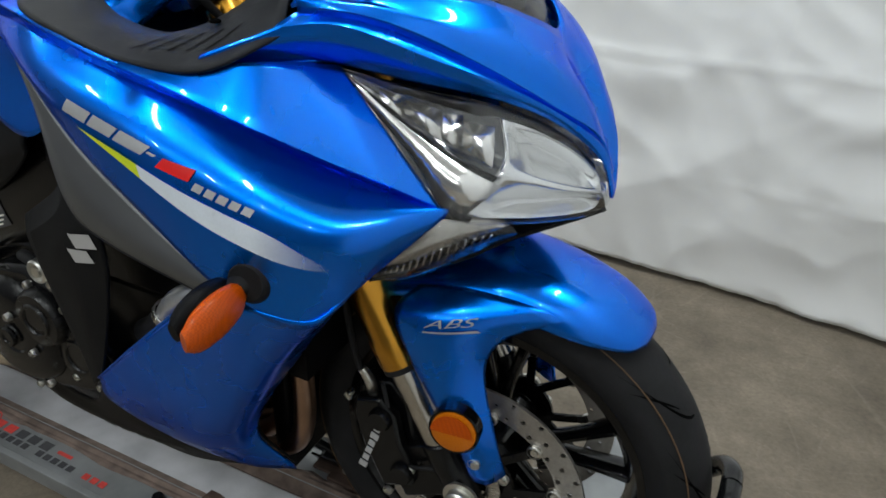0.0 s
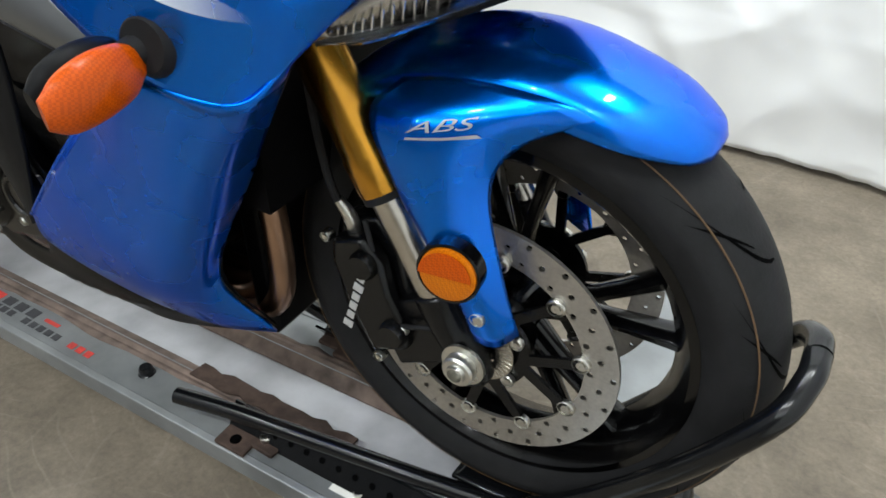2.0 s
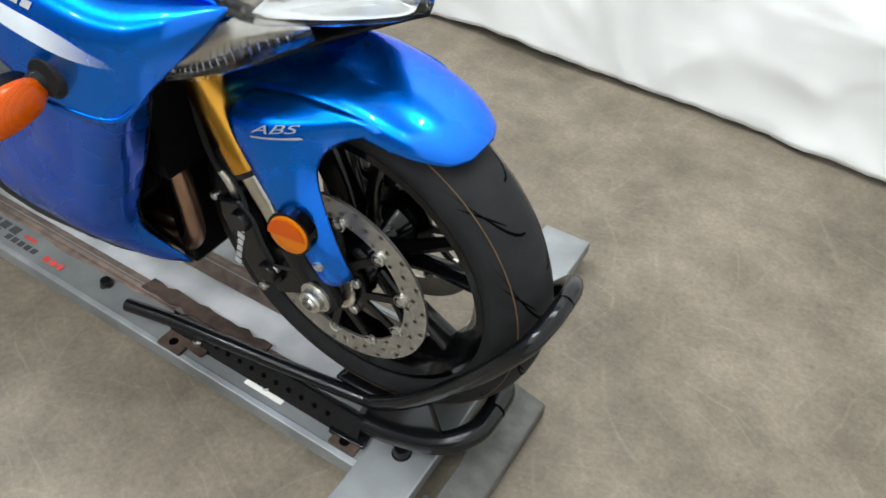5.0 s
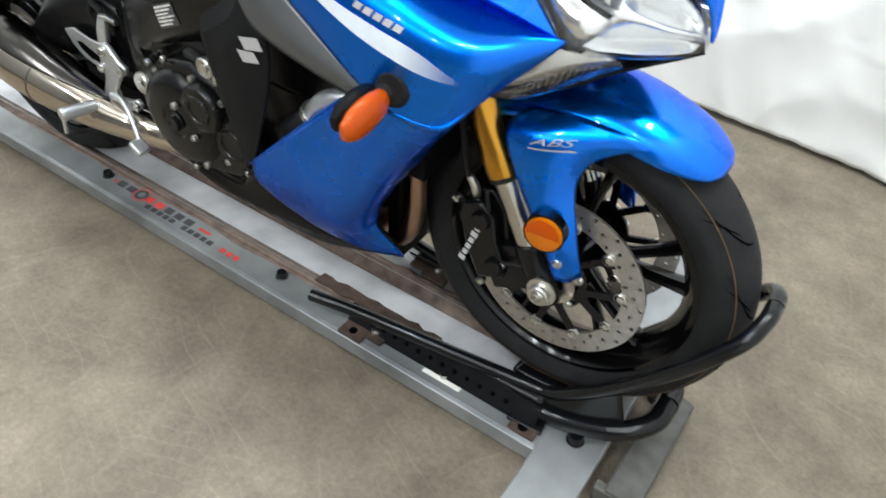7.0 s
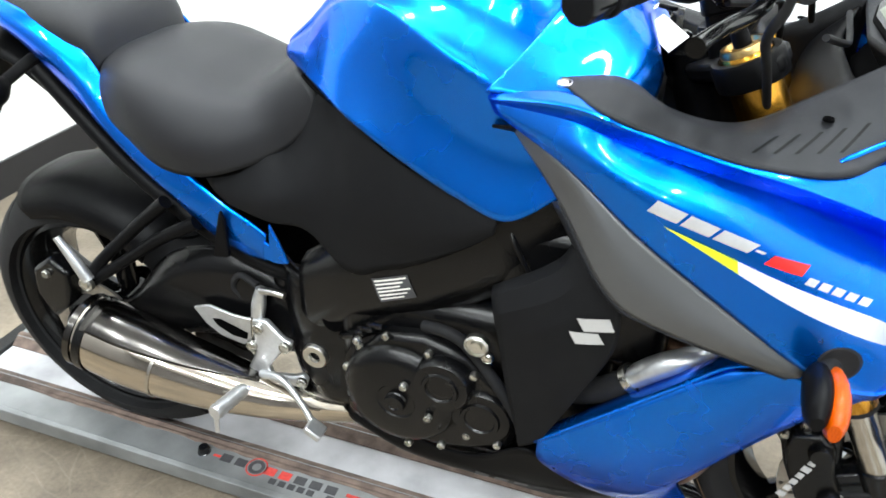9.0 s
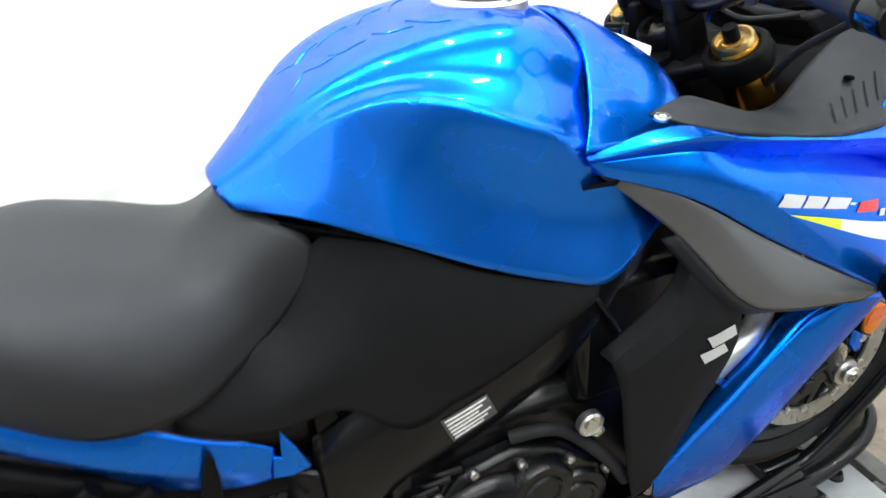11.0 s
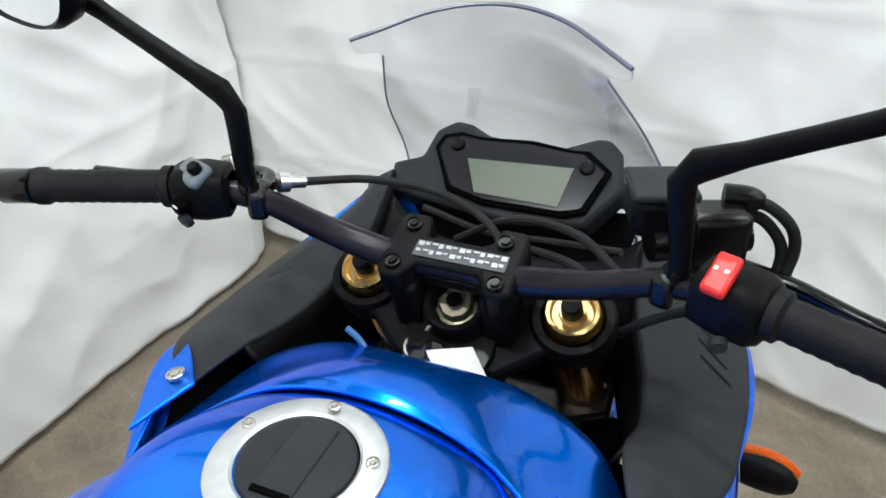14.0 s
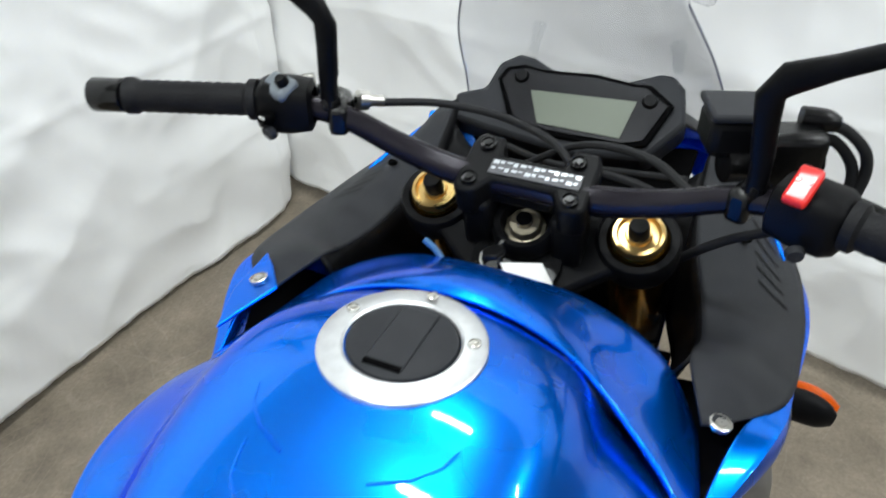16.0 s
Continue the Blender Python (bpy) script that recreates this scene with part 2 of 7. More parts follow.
def cloth_material():
    """White cloth with sharp random wrinkles over a fine weave."""
    m = mat("white_backdrop_cloth", (0.86, 0.86, 0.85), 0.62, 0, 0, 0.1, 0.03, 6, 0, 7)
    nt = m.node_tree
    p = nt.nodes["Principled BSDF"]
    p.inputs["Sheen Weight"].default_value = 0.15
    tc = nt.nodes.new("ShaderNodeTexCoord")
    last = None
    for scale, dist, power in ((1.7, 0.05, 0.55), (4.5, 0.016, 0.5), (13.0, 0.004, 0.35)):
        n_ = nt.nodes.new("ShaderNodeTexNoise")
        n_.noise_type = "RIDGED_MULTIFRACTAL"
        n_.inputs["Scale"].default_value = scale
        n_.inputs["Detail"].default_value = 3.0
        n_.inputs["Distortion"].default_value = 0.5
        nt.links.new(tc.outputs["Object"], n_.inputs["Vector"])
        b = nt.nodes.new("ShaderNodeBump")
        b.inputs["Strength"].default_value, b.inputs["Distance"].default_value = power, dist
        nt.links.new(n_.outputs["Fac"], b.inputs["Height"])
        if last:
            nt.links.new(last.outputs["Normal"], b.inputs["Normal"])
        last = b
    nt.links.new(last.outputs["Normal"], p.inputs["Normal"])
    return m


CONCRETE = floor_material()
CLOTH = cloth_material()
WALLM = mat("white_wall_paint", (0.84, 0.84, 0.83), 0.6, 0, 0, 0.1, 0.02, 5, 0.1, 200)
WHITEW = mat("worn_white_smear", (0.47, 0.47, 0.49), 0.6, 0, 0, 0.1, 0.45, 7, 0.2, 90)
WORNST = mat("weathered_steel", (0.11, 0.108, 0.10), 0.6, 0.3, 0, 0.1, 0.5, 25, 0.4, 120)
TREADL = mat("orange_brown_line", (0.10, 0.055, 0.022), 0.6, 0, 0, 0.1, 0.3, 40)
# grey for the unseen walls, set by how dark the paint's reflections should be
DARKW = mat("unseen_wall_grey", (0.24, 0.24, 0.25), 0.7, 0, 0, 0.1, 0.1, 3, 0.1, 100)
BASEM = mat("black_cove_base", (0.02, 0.02, 0.022), 0.5, 0, 0, 0.1, 0.1, 20)


# ---- geometry tools ----
def curve_points(pts, n, closed=False):
    """n points on a smooth curve through pts."""
    pts = [Vector(p) for p in pts]
    m = len(pts)
    spans = m if closed else m - 1
    out = []
    for k in range(n):
        u = k / (n if closed else n - 1) * spans
        i = min(int(u), spans - 1)
        f = u - i
        g = (lambda j: pts[j % m]) if closed else (lambda j: pts[max(0, min(m - 1, j))])
        a, b, c, d = g(i - 1), g(i), g(i + 1), g(i + 2)
        if not closed and i == 0:
            a = b + (b - c)
        if not closed and i == m - 2:
            d = c + (c - b)
        out.append(0.5 * (2 * b + (c - a) * f + (2 * a - 5 * b + 4 * c - d) * f * f + (3 * b - a - 3 * c + d) * f * f * f))
    return out


def mesh_grid(rows, close_u=False, close_v=False, bm=None):
    bm = bm or bmesh.new()
    vs = [[bm.verts.new(p) for p in r] for r in rows]
    nu, nv = len(vs), len(vs[0])
    for i in range(nu if close_u else nu - 1):
        for j in range(nv if close_v else nv - 1):
            q = [vs[i][j], vs[(i + 1) % nu][j], vs[(i + 1) % nu][(j + 1) % nv], vs[i][(j + 1) % nv]]
            if len({tuple(v.co) for v in q}) > 2:
                bm.faces.new(q)
    return bm


def broken_curve(pts, n, breaks=()):
    """Like curve_points, but with a corner at each of the given indices."""
    cuts = [0] + sorted(breaks) + [len(pts) - 1]
    out = []
    left = n - 1
    for k in range(len(cuts) - 1):
        spans = cuts[k + 1] - cuts[k]
        rest = cuts[-1] - cuts[k]
        m_ = left if k == len(cuts) - 2 else max(2, round(left * spans / rest))
        left -= m_
        seg = curve_points(pts[cuts[k]:cuts[k + 1] + 1], m_ + 1)
        out += seg[1:] if out else seg
    return out


def surf(sections, nu=24, nv=16, side=0, mirror=False, cu=(), cv=()):
    """A smooth surface through sections (lists of points of equal length), creased at sections cu and points cv. side=1 puts it on the left; mirror closes it over y=0."""
    secs = []
    for s in sections:
        s = [Vector(p) for p in s]
        if mirror:
            s = [Vector((p.x, -p.y, p.z)) for p in reversed(s)][:-1] + s if abs(s[0].y) < 1e-6 else [Vector((p.x, -p.y, p.z)) for p in reversed(s)] + s
        secs.append(broken_curve(s, nv, cv))
    cols = [broken_curve([s[j] for s in secs], nu, cu) for j in range(nv)]
    rows = [[cols[j][i] for j in range(nv)] for i in range(nu)]
    if side > 0:
        rows = [[Vector((p.x, -p.y, p.z)) for p in r] for r in rows]
    return mesh_grid(rows)


def tube(pts, r, n=None, seg=12, caps=True, bm=None, smooth=True, closed=False):
    """A round bar along pts; r is one radius or one for each of pts."""
    n = n or max(2, 6 * (len(pts) - 1) + 1)
    rr = list(r) if isinstance(r, (list, tuple)) else [r] * len(pts)
    if smooth and len(pts) > 2:
        path = curve_points(pts, n, closed)
        rads = [v.x for v in curve_points([(a, 0, 0) for a in rr], n, closed)]
    else:
        path, rads = [Vector(p) for p in pts], rr
    rows = []
    up = Vector((0.123, 0.3, 0.95)).normalized()
    for i, p in enumerate(path):
        d = (path[min(i + 1, len(path) - 1)] - path[max(i - 1, 0)]).normalized() if not closed else (path[(i + 1) % n] - path[i - 1]).normalized()
        a = d.cross(up)
        if a.length < 1e-3:
            a = d.cross(Vector((1, 0, 0)))
        a.normalize()
        b = d.cross(a)
        up = a.cross(d).normalized()
        rows.append([p + rads[i] * (math.cos(t) * a + math.sin(t) * b) for t in [2 * math.pi * k / seg for k in range(seg)]])
    bm = mesh_grid(rows, closed, True, bm)
    if caps and not closed:
        bm.verts.ensure_lookup_table()
        base = len(bm.verts) - len(rows) * seg
        bm.faces.new([bm.verts[base + k] for k in reversed(range(seg))])
        bm.faces.new([bm.verts[base + (len(rows) - 1) * seg + k] for k in range(seg)])
    return bm


def lathe(profile, center, axis=(0, 1, 0), seg=64, bm=None, close=True):
    """Turns (radius, offset along axis) points round an axis through center."""
    ax = Vector(axis).normalized()
    a = ax.orthogonal().normalized()
    b = ax.cross(a)
    c = Vector(center)
    rows = [[c + ax * o + r * (math.cos(t) * a + math.sin(t) * b) for r, o in profile] for t in [2 * math.pi * k / seg for k in range(seg)]]
    return mesh_grid(rows, True, False, bm)


def disc_bolt(center, axis, r, h, bm=None, seg=10):
    return lathe([(0.0005, h), (r * 0.45, h), (r * 0.5, h * 0.55), (r * 0.8, h * 0.6), (r * 0.85, h), (r, h * 0.8), (r, 0)], center, axis, seg, bm)


def plate(pts, axis, thick, bm=None):
    """A flat piece: outline pts (3D, any order round), given a thickness along axis."""
    bm = bm or bmesh.new()
    off = Vector(axis).normalized() * thick
    lo = [bm.verts.new(Vector(p)) for p in pts]
    hi = [bm.verts.new(Vector(p) + off) for p in pts]
    bm.faces.new(list(reversed(lo)))
    bm.faces.new(hi)
    n = len(lo)
    for k in range(n):
        bm.faces.new([lo[k], lo[(k + 1) % n], hi[(k + 1) % n], hi[k]])
    return bm


def box(x0, x1, y0, y1, z0, z1, bm=None):
    return plate([(x0, y0, z0), (x1, y0, z0), (x1, y1, z0), (x0, y1, z0)], (0, 0, 1), z1 - z0, bm)


def boxm(m, sx, sy, sz, bm=None):
    """A block of the given size in the pose m."""
    bm = bm or bmesh.new()
    r = bmesh.ops.create_cube(bm, size=1)
    bmesh.ops.transform(bm, matrix=m @ Matrix.Diagonal((sx, sy, sz, 1)), verts=r["verts"])
    return bm


def flip(bm):
    for v in bm.verts:
        v.co.y = -v.co.y
    return bm


def part(name, bm, material, parent=None, label="", solid=0.0, bevel=0.0, sharp=38, offset=0.0):
    bmesh.ops.remove_doubles(bm, verts=bm.verts[:], dist=1e-5)
    bmesh.ops.recalc_face_normals(bm, faces=bm.faces[:])
    lim = radians(sharp)
    for f in bm.faces:
        f.smooth = True
    for e in bm.edges:
        if len(e.link_faces) == 2 and e.calc_face_angle(0) > lim:
            e.smooth = False
    me = bpy.data.meshes.new(name)
    bm.to_mesh(me)
    bm.free()
    me.materials.append(material)
    ob = new(name, me)
    if parent:
        ob.parent = parent
    if solid:
        s = ob.modifiers.new("solid", "SOLIDIFY")
        s.thickness, s.offset = solid, offset
    if bevel:
        b = ob.modifiers.new("bevel", "BEVEL")
        b.width, b.segments, b.limit_method, b.angle_limit = bevel, 2, "ANGLE", radians(35)
    if label:
        tagged(ob, label)
    return ob


# ---- the setting ----
tagged(part("floor", box(-2.9, 2.2, -7.6, 2.2, -0.05, 0.0), CONCRETE), "brown-grey sealed concrete workshop floor with scuffs", "floor", kind="structure")
tagged(part("ceiling", box(-2.9, 2.2, -7.6, 2.2, CEIL, CEIL + 0.06), WALLM), "white painted workshop ceiling", "ceiling", kind="structure")
tagged(part("wall_rear", box(-2.9, -2.72, -0.9, 2.2, 0.0, CEIL), WALLM), "plain white painted wall", "wall", kind="structure")
# unseen section, added in grey to darken what the bike's side reflects
tagged(part("wall_rear", box(-2.9, -2.72, -7.6, -0.9, 0.0, CEIL), DARKW), "unseen mid-grey wall added to tone down reflections and fill light", "wall", kind="structure")
tagged(part("baseboard", box(-2.72, -2.708, -7.6, 2.2, 0.0, 0.13), BASEM), "black rubber cove base along the wall", "baseboard", kind="structure")
# unseen far wall, added in grey to cut the fill from this side
tagged(part("wall_side", box(-2.9, 2.2, -7.66, -7.6, 0.0, CEIL), DARKW), "unseen mid-grey wall added to tone down reflections and fill light", "wall", kind="structure")


def drape(name, line, seed, base=0.02, top=2.75, depth=0.05, label=""):
    """A hanging cloth along a line on plan, with soft folds, pressed creases and a wavy hem."""
    nu, nv = 190, 190
    path = curve_points([line[k] for k in range(0, len(line), 4)] + [line[-1]], nu + 1)
    rows, run = [], 0.0
    for i in range(nu + 1):
        d = (path[min(i + 1, nu)] - path[max(i - 1, 0)]).normalized()
        nrm = Vector((-d.y, d.x, 0))
        run += (path[i] - path[i - 1]).length if i else 0
        row = []
        for j in range(nv + 1):
            v = j / nv
            zz = v * top
            f = noise.noise((run * 1.5 + seed * 7.1, v * 0.5, seed)) + 0.35 * noise.noise((run * 4.0 + seed, v * 1.2, seed + 3))
            c = 0.9 * (abs(noise.noise((run * 2.2 - zz * 1.6, zz * 1.9 + run, seed + 5)))) + 0.35 * abs(noise.noise((run * 6 + zz * 3, zz * 5, seed + 9)))
            press = sum(math.exp(-((zz - h - 0.02 * math.sin(run * 2 + h)) / 0.012) ** 2) for h in (0.34, 0.68, 1.02, 1.36, 1.70, 2.04))
            press += 0.8 * sum(math.exp(-((run - h - 0.015 * math.sin(zz * 3 + h)) / 0.014) ** 2) for h in (0.55, 1.15, 1.75, 2.35, 2.95, 3.55))
            hem = 0.035 * noise.noise((run * 2.0, seed, 4.2)) + 0.005 * noise.noise((run * 25, seed, 1.7))
            q = path[i] + nrm * (depth * f * (1.1 - 0.5 * v) + 0.042 * c - 0.0045 * press * max(0.0, 0.6 + 1.3 * noise.noise((run * 0.9, zz * 1.1, seed + 21))))
            row.append((q.x, q.y, base + hem * (1 - v) + v * (top - base)))
        rows.append(row)
    return tagged(part(name, mesh_grid(rows), CLOTH, None, solid=0.003), label, "backdrop", kind="structure")


BACK = curve_points([(-2.7, 1.52, 0), (-1.5, 1.45, 0), (-0.4, 1.37, 0), (0.1, 1.32, 0), (0.5, 1.29, 0), (0.8, 1.25, 0), (0.97, 1.29, 0), (1.06, 1.46, 0)], 60)
FRONT = curve_points([(x - 0.045, y, z) for x, y, z in [(1.10, 1.44, 0), (1.00, 1.20, 0), (0.93, 0.6, 0), (0.88, 0.0, 0), (0.83, -0.4, 0), (0.71, -0.8, 0), (0.55, -1.5, 0)]], 60)
drape("backdrop", BACK, 1, label="white cloth backdrop hanging in soft folds to the floor")
drape("backdrop", FRONT, 2, base=0.06, label="white cloth backdrop hanging in soft folds to the floor")
tagged(part("wall_back", box(-2.9, 2.2, 2.0, 2.2, 0, CEIL), WALLM), "plain white painted wall", "wall", kind="structure")
tagged(part("wall_front", box(2.0, 2.2, -1.8, 2.0, 0, CEIL), WALLM), "plain white painted wall", "wall", kind="structure")
# unseen section, greyed to lower the light bounced onto the fairing
tagged(part("wall_front", box(2.0, 2.2, -7.6, -1.8, 0, CEIL), DARKW), "unseen mid-grey wall added to tone down reflections and fill light", "wall", kind="structure")
for lx, ly in LAMPS:
    lt = new("ceiling_light")
    tagged(lt, "short white strip light on the white ceiling", "ceiling light", "ceiling lights")
    part("housing", box(lx - 0.07, lx + 0.07, ly - 0.29, ly + 0.29, CEIL - 0.065, CEIL - 0.001), WALLM, lt, bevel=0.006)

# ---- the motorcycle ----
bike = new("motorcycle")
tagged(bike, "blue sport motorcycle with half fairing, gold forks and black engine", "motorcycle")
AX, AZ = 0.0, 0.42          # front axle
RX, RZ = -1.445, 0.361      # rear axle
SIDES = ((-1, 0), (1, 1))   # right, left


def sd(pts, s):
    """Points given for the right side, on the side s (0 right, 1 left)."""
    return [(p[0], -p[1] if s else p[1], p[2]) for p in pts]


def tyre_profile(r_out, half, r_rim):
    prof = []
    for k in range(21):
        a = -1.5 + 3.0 * k / 20
        y = half * math.sin(a) / math.sin(1.5)
        r = r_out - (1 - math.cos(a)) * half * 0.88
        prof.append((r, y))
    w = half * 0.74
    return [(r_rim, -w)] + [(r_rim + 0.012, -w - 0.006)] + prof + [(r_rim + 0.012, w + 0.006), (r_rim, w)]


def wheel(name, cx, cz, r_out, half, label):
    rr = 0.2225
    w = half * 0.74
    rim = lathe([(rr + 0.004, -w - 0.004), (rr - 0.006, -w - 0.006), (rr - 0.014, -w + 0.004), (rr - 0.030, -w * 0.35), (rr - 0.032, w * 0.35), (rr - 0.014, w - 0.004),
                 (rr - 0.006, w + 0.006), (rr + 0.004, w + 0.004), (rr - 0.004, w - 0.006), (rr - 0.02, w * 0.3), (rr - 0.02, -w * 0.3), (rr - 0.004, -w + 0.006), (rr + 0.004, -w - 0.004)],
                (cx, 0, cz), (0, 1, 0), 72)
    ob = part(name, rim, GLOSSB, bike, label)
    tb = lathe(tyre_profile(r_out, half, rr - 0.002), (cx, 0, cz), (0, 1, 0), 120)
    tyre = part("tyre", tb, RUBBER, ob, "black sport tyre with curved tread grooves")
    hub = lathe([(0.014, -0.062), (0.045, -0.062), (0.05, -0.05), (0.036, -0.03), (0.034, 0.03), (0.05, 0.05), (0.045, 0.062), (0.014, 0.062)], (cx, 0, cz), (0, 1, 0), 40)
    part("hub", hub, GLOSSB, ob)
    for k in range(10):
        a = 2 * math.pi * (k // 2) / 5 + (0.20 if k % 2 else -0.20) + 0.35
        c = (a - (0.11 if k % 2 else -0.11))
        p0 = Vector((cx + 0.036 * math.cos(c), 0, cz + 0.036 * math.sin(c)))
        p1 = Vector((cx + 0.115 * math.cos(a * 0.5 + c * 0.5), 0, cz + 0.115 * math.sin(a * 0.5 + c * 0.5)))
        p2 = Vector((cx + 0.200 * math.cos(a), 0, cz + 0.200 * math.sin(a)))
        rows = []
        for p, hw, hy in ((p0, 0.013, 0.024), (p1, 0.008, 0.017), (p2, 0.011, 0.022)):
            t = Vector((-(p.z - cz), 0, p.x - cx)).normalized()
            rows.append([p + t * hw * math.cos(q) + Vector((0, 1, 0)) * hy * math.sin(q) for q in [math.pi * 2 * m / 10 for m in range(10)]])
        cols = [curve_points([r[j] for r in rows], 7) for j in range(10)]
        part("spoke", mesh_grid([[cols[j][i] for j in range(10)] for i in range(7)], False, True), GLOSSB, ob)
    return ob, tyre


front_wheel, front_tyre = wheel("front_wheel", AX, AZ, 0.300, 0.060, "gloss black cast front wheel with thin paired spokes")
rear_wheel, rear_tyre = wheel("rear_wheel", RX, RZ, 0.311, 0.095, "gloss black cast rear wheel")


def tread(cx, cz, r_out, half, ob, n, start=0.0):
    """Curved rain grooves: thin dark strips laid just proud of the rubber, mirrored left and right."""
    bm = bmesh.new()
    for k in range(n):
        for s in (-1, 1):
            a0 = 2 * math.pi * (k + (0.5 if s > 0 else 0)) / n + start
            for shape in (0, 1):
                row_a, row_b = [], []
                for j in range(9):
                    u = j / 8
                    b = (0.12 + 1.05 * u) if shape == 0 else (0.45 + 0.75 * u)
                    da = (0.42 * u * u + 0.02) if shape == 0 else (0.10 + 0.20 * u)
                    wd = (0.0034 if shape == 0 else 0.0026) * math.sin(math.pi * min(1, u * 0.9 + 0.12))
                    y = half * math.sin(b) / math.sin(1.5) * s
                    r = r_out - (1 - math.cos(b)) * half * 0.88 + 0.0006
                    for row, sg in ((row_a, -1), (row_b, 1)):
                        an = a0 + da + sg * wd / r_out
                        row.append((cx + r * math.cos(an), y, cz + r * math.sin(an)))
                mesh_grid([row_a, row_b], bm=bm)
    part("tread_pattern", bm, GAP, ob.parent, "dark curved tread pattern").parent = ob.parent


for s, _ in SIDES:
    part("tread_line", lathe([(0.2790, 0.0496 * s), (0.2800, 0.0497 * s), (0.2808, 0.0489 * s), (0.2800, 0.0486 * s)], (AX, 0, AZ), (0, 1, 0), 120), TREADL, front_wheel, "thin orange-brown line round the tread")
tread(AX, AZ, 0.300, 0.060, front_tyre, 14, 0.1)
tread(RX, RZ, 0.311, 0.095, rear_tyre, 14, 0.3)


def brake_disc(y, s, cx, cz, r0, r1, parent, cells=42):
    """A drilled ring: three staggered rows of round holes."""
    bm = bmesh.new()
    t = 0.0045
    rows = 3
    for side in (-t / 2, t / 2):
        for i in range(rows):
            ra, rb = r0 + (r1 - r0) * i / rows, r0 + (r1 - r0) * (i + 1) / rows
            for k in range(cells):
                a0, a1 = 2 * math.pi * k / cells, 2 * math.pi * (k + 1) / cells
                am, rm = (a0 + a1) / 2, (ra + rb) / 2
                hole = 0.0036 if k % 2 == i % 2 else 0.0
                P = lambda r, a: Vector((cx + r * math.cos(a), y + side, cz + r * math.sin(a)))
                rim8 = [P(ra, a0), P(ra, am), P(ra, a1), P(rm, a1), P(rb, a1), P(rb, am), P(rb, a0), P(rm, a0)]
                if hole:
                    ang = [(-0.5, -0.5), (-0.707, 0), (-0.5, 0.5), (0, 0.707), (0.5, 0.5), (0.707, 0), (0.5, -0.5), (0, -0.707)]
                    inn = [P(rm + hole * 1.41 * q[0], am + hole * 1.41 * q[1] / rm) for q in ang]
                    vo, vi = [bm.verts.new(p) for p in rim8], [bm.verts.new(p) for p in inn]
                    for q in range(8):
                        bm.faces.new([vo[q], vo[(q + 1) % 8], vi[(q + 1) % 8], vi[q]])
                else:
                    bm.faces.new([bm.verts.new(p) for p in rim8])
    for r in (r0, r1):
        mesh_grid([[(cx + r * math.cos(a), y + q, cz + r * math.sin(a)) for q in (-t / 2, t / 2)] for a in [math.pi * k / cells for k in range(cells * 2)]], True, False, bm)
    ob = part("brake_disc", bm, DISC, parent, "drilled steel brake disc")
    return ob


for s, _ in SIDES:
    y = 0.078 * s
    brake_disc(y, s, AX, AZ, 0.117, 0.155, front_wheel)
    bm = lathe([(0.03, y - 0.003 + 0.006 * s), (0.058, y - 0.003 + 0.006 * s), (0.058, y + 0.003 + 0.006 * s), (0.03, y + 0.003 + 0.006 * s)], (AX, 0, AZ), (0, 1, 0), 40)
    part("disc_carrier", bm, CASE, front_wheel, "black brake disc carrier")
    for k in range(10):
        a = 2 * math.pi * k / 10 + 0.18
        b = a + (0.17 if k % 2 else -0.17)
        p, q = Vector((AX + 0.055 * math.cos(b), y + 0.004 * s, AZ + 0.055 * math.sin(b))), Vector((AX + 0.113 * math.cos(a), y + 0.002 * s, AZ + 0.113 * math.sin(a)))
        t = (q - p).cross(Vector((0, 1, 0))).normalized() * 0.0065
        part("carrier_arm", plate([p - t, q - t * 0.9, q + t * 0.9, p + t], (0, s, 0), 0.005), CASE, front_wheel)
    for k in range(10):
        a = 2 * math.pi * k / 10 + 0.18
        part("disc_rivet", disc_bolt((AX + 0.115 * math.cos(a), y + 0.002 * s, AZ + 0.115 * math.sin(a)), (0, s, 0), 0.0105, 0.006, seg=16), BOLT, front_wheel)
    for k in range(5):
        a = 2 * math.pi * k / 5 + 0.5
        part("disc_bolt", disc_bolt((AX + 0.05 * math.cos(a), y + 0.010 * s, AZ + 0.05 * math.sin(a)), (0, s, 0), 0.0078, 0.007, seg=12), BOLT, front_wheel)
bm = bmesh.new()
for k in range(40):
    a = 2 * math.pi * k / 40
    p = Vector((AX + 0.034 * math.cos(a), -0.094, AZ + 0.034 * math.sin(a)))
    r_ = Vector((math.cos(a), 0, math.sin(a)))
    t_ = Vector((-math.sin(a), 0, math.cos(a))) * 0.0014
    plate([p - r_ * 0.007 - t_, p + r_ * 0.007 - t_, p + r_ * 0.007 + t_, p - r_ * 0.007 + t_], (0, -1, 0), 0.003, bm)
lathe([(0.022, -0.093), (0.043, -0.093), (0.043, -0.0955), (0.022, -0.0955)], (AX, 0, AZ), (0, 1, 0), 48, bm)
part("sensor_ring", bm, STEEL, front_wheel, "toothed steel wheel speed sensor ring")

# fork
FD = Vector((-0.345, 0, 0.641)).normalized()   # up along the fork


def fk(d, y, fwd=0.0):
    n = Vector((FD.z, 0, -FD.x))
    p = Vector((AX - 0.006, 0, AZ)) + FD * d + n * fwd
    return (p.x, y, p.z)


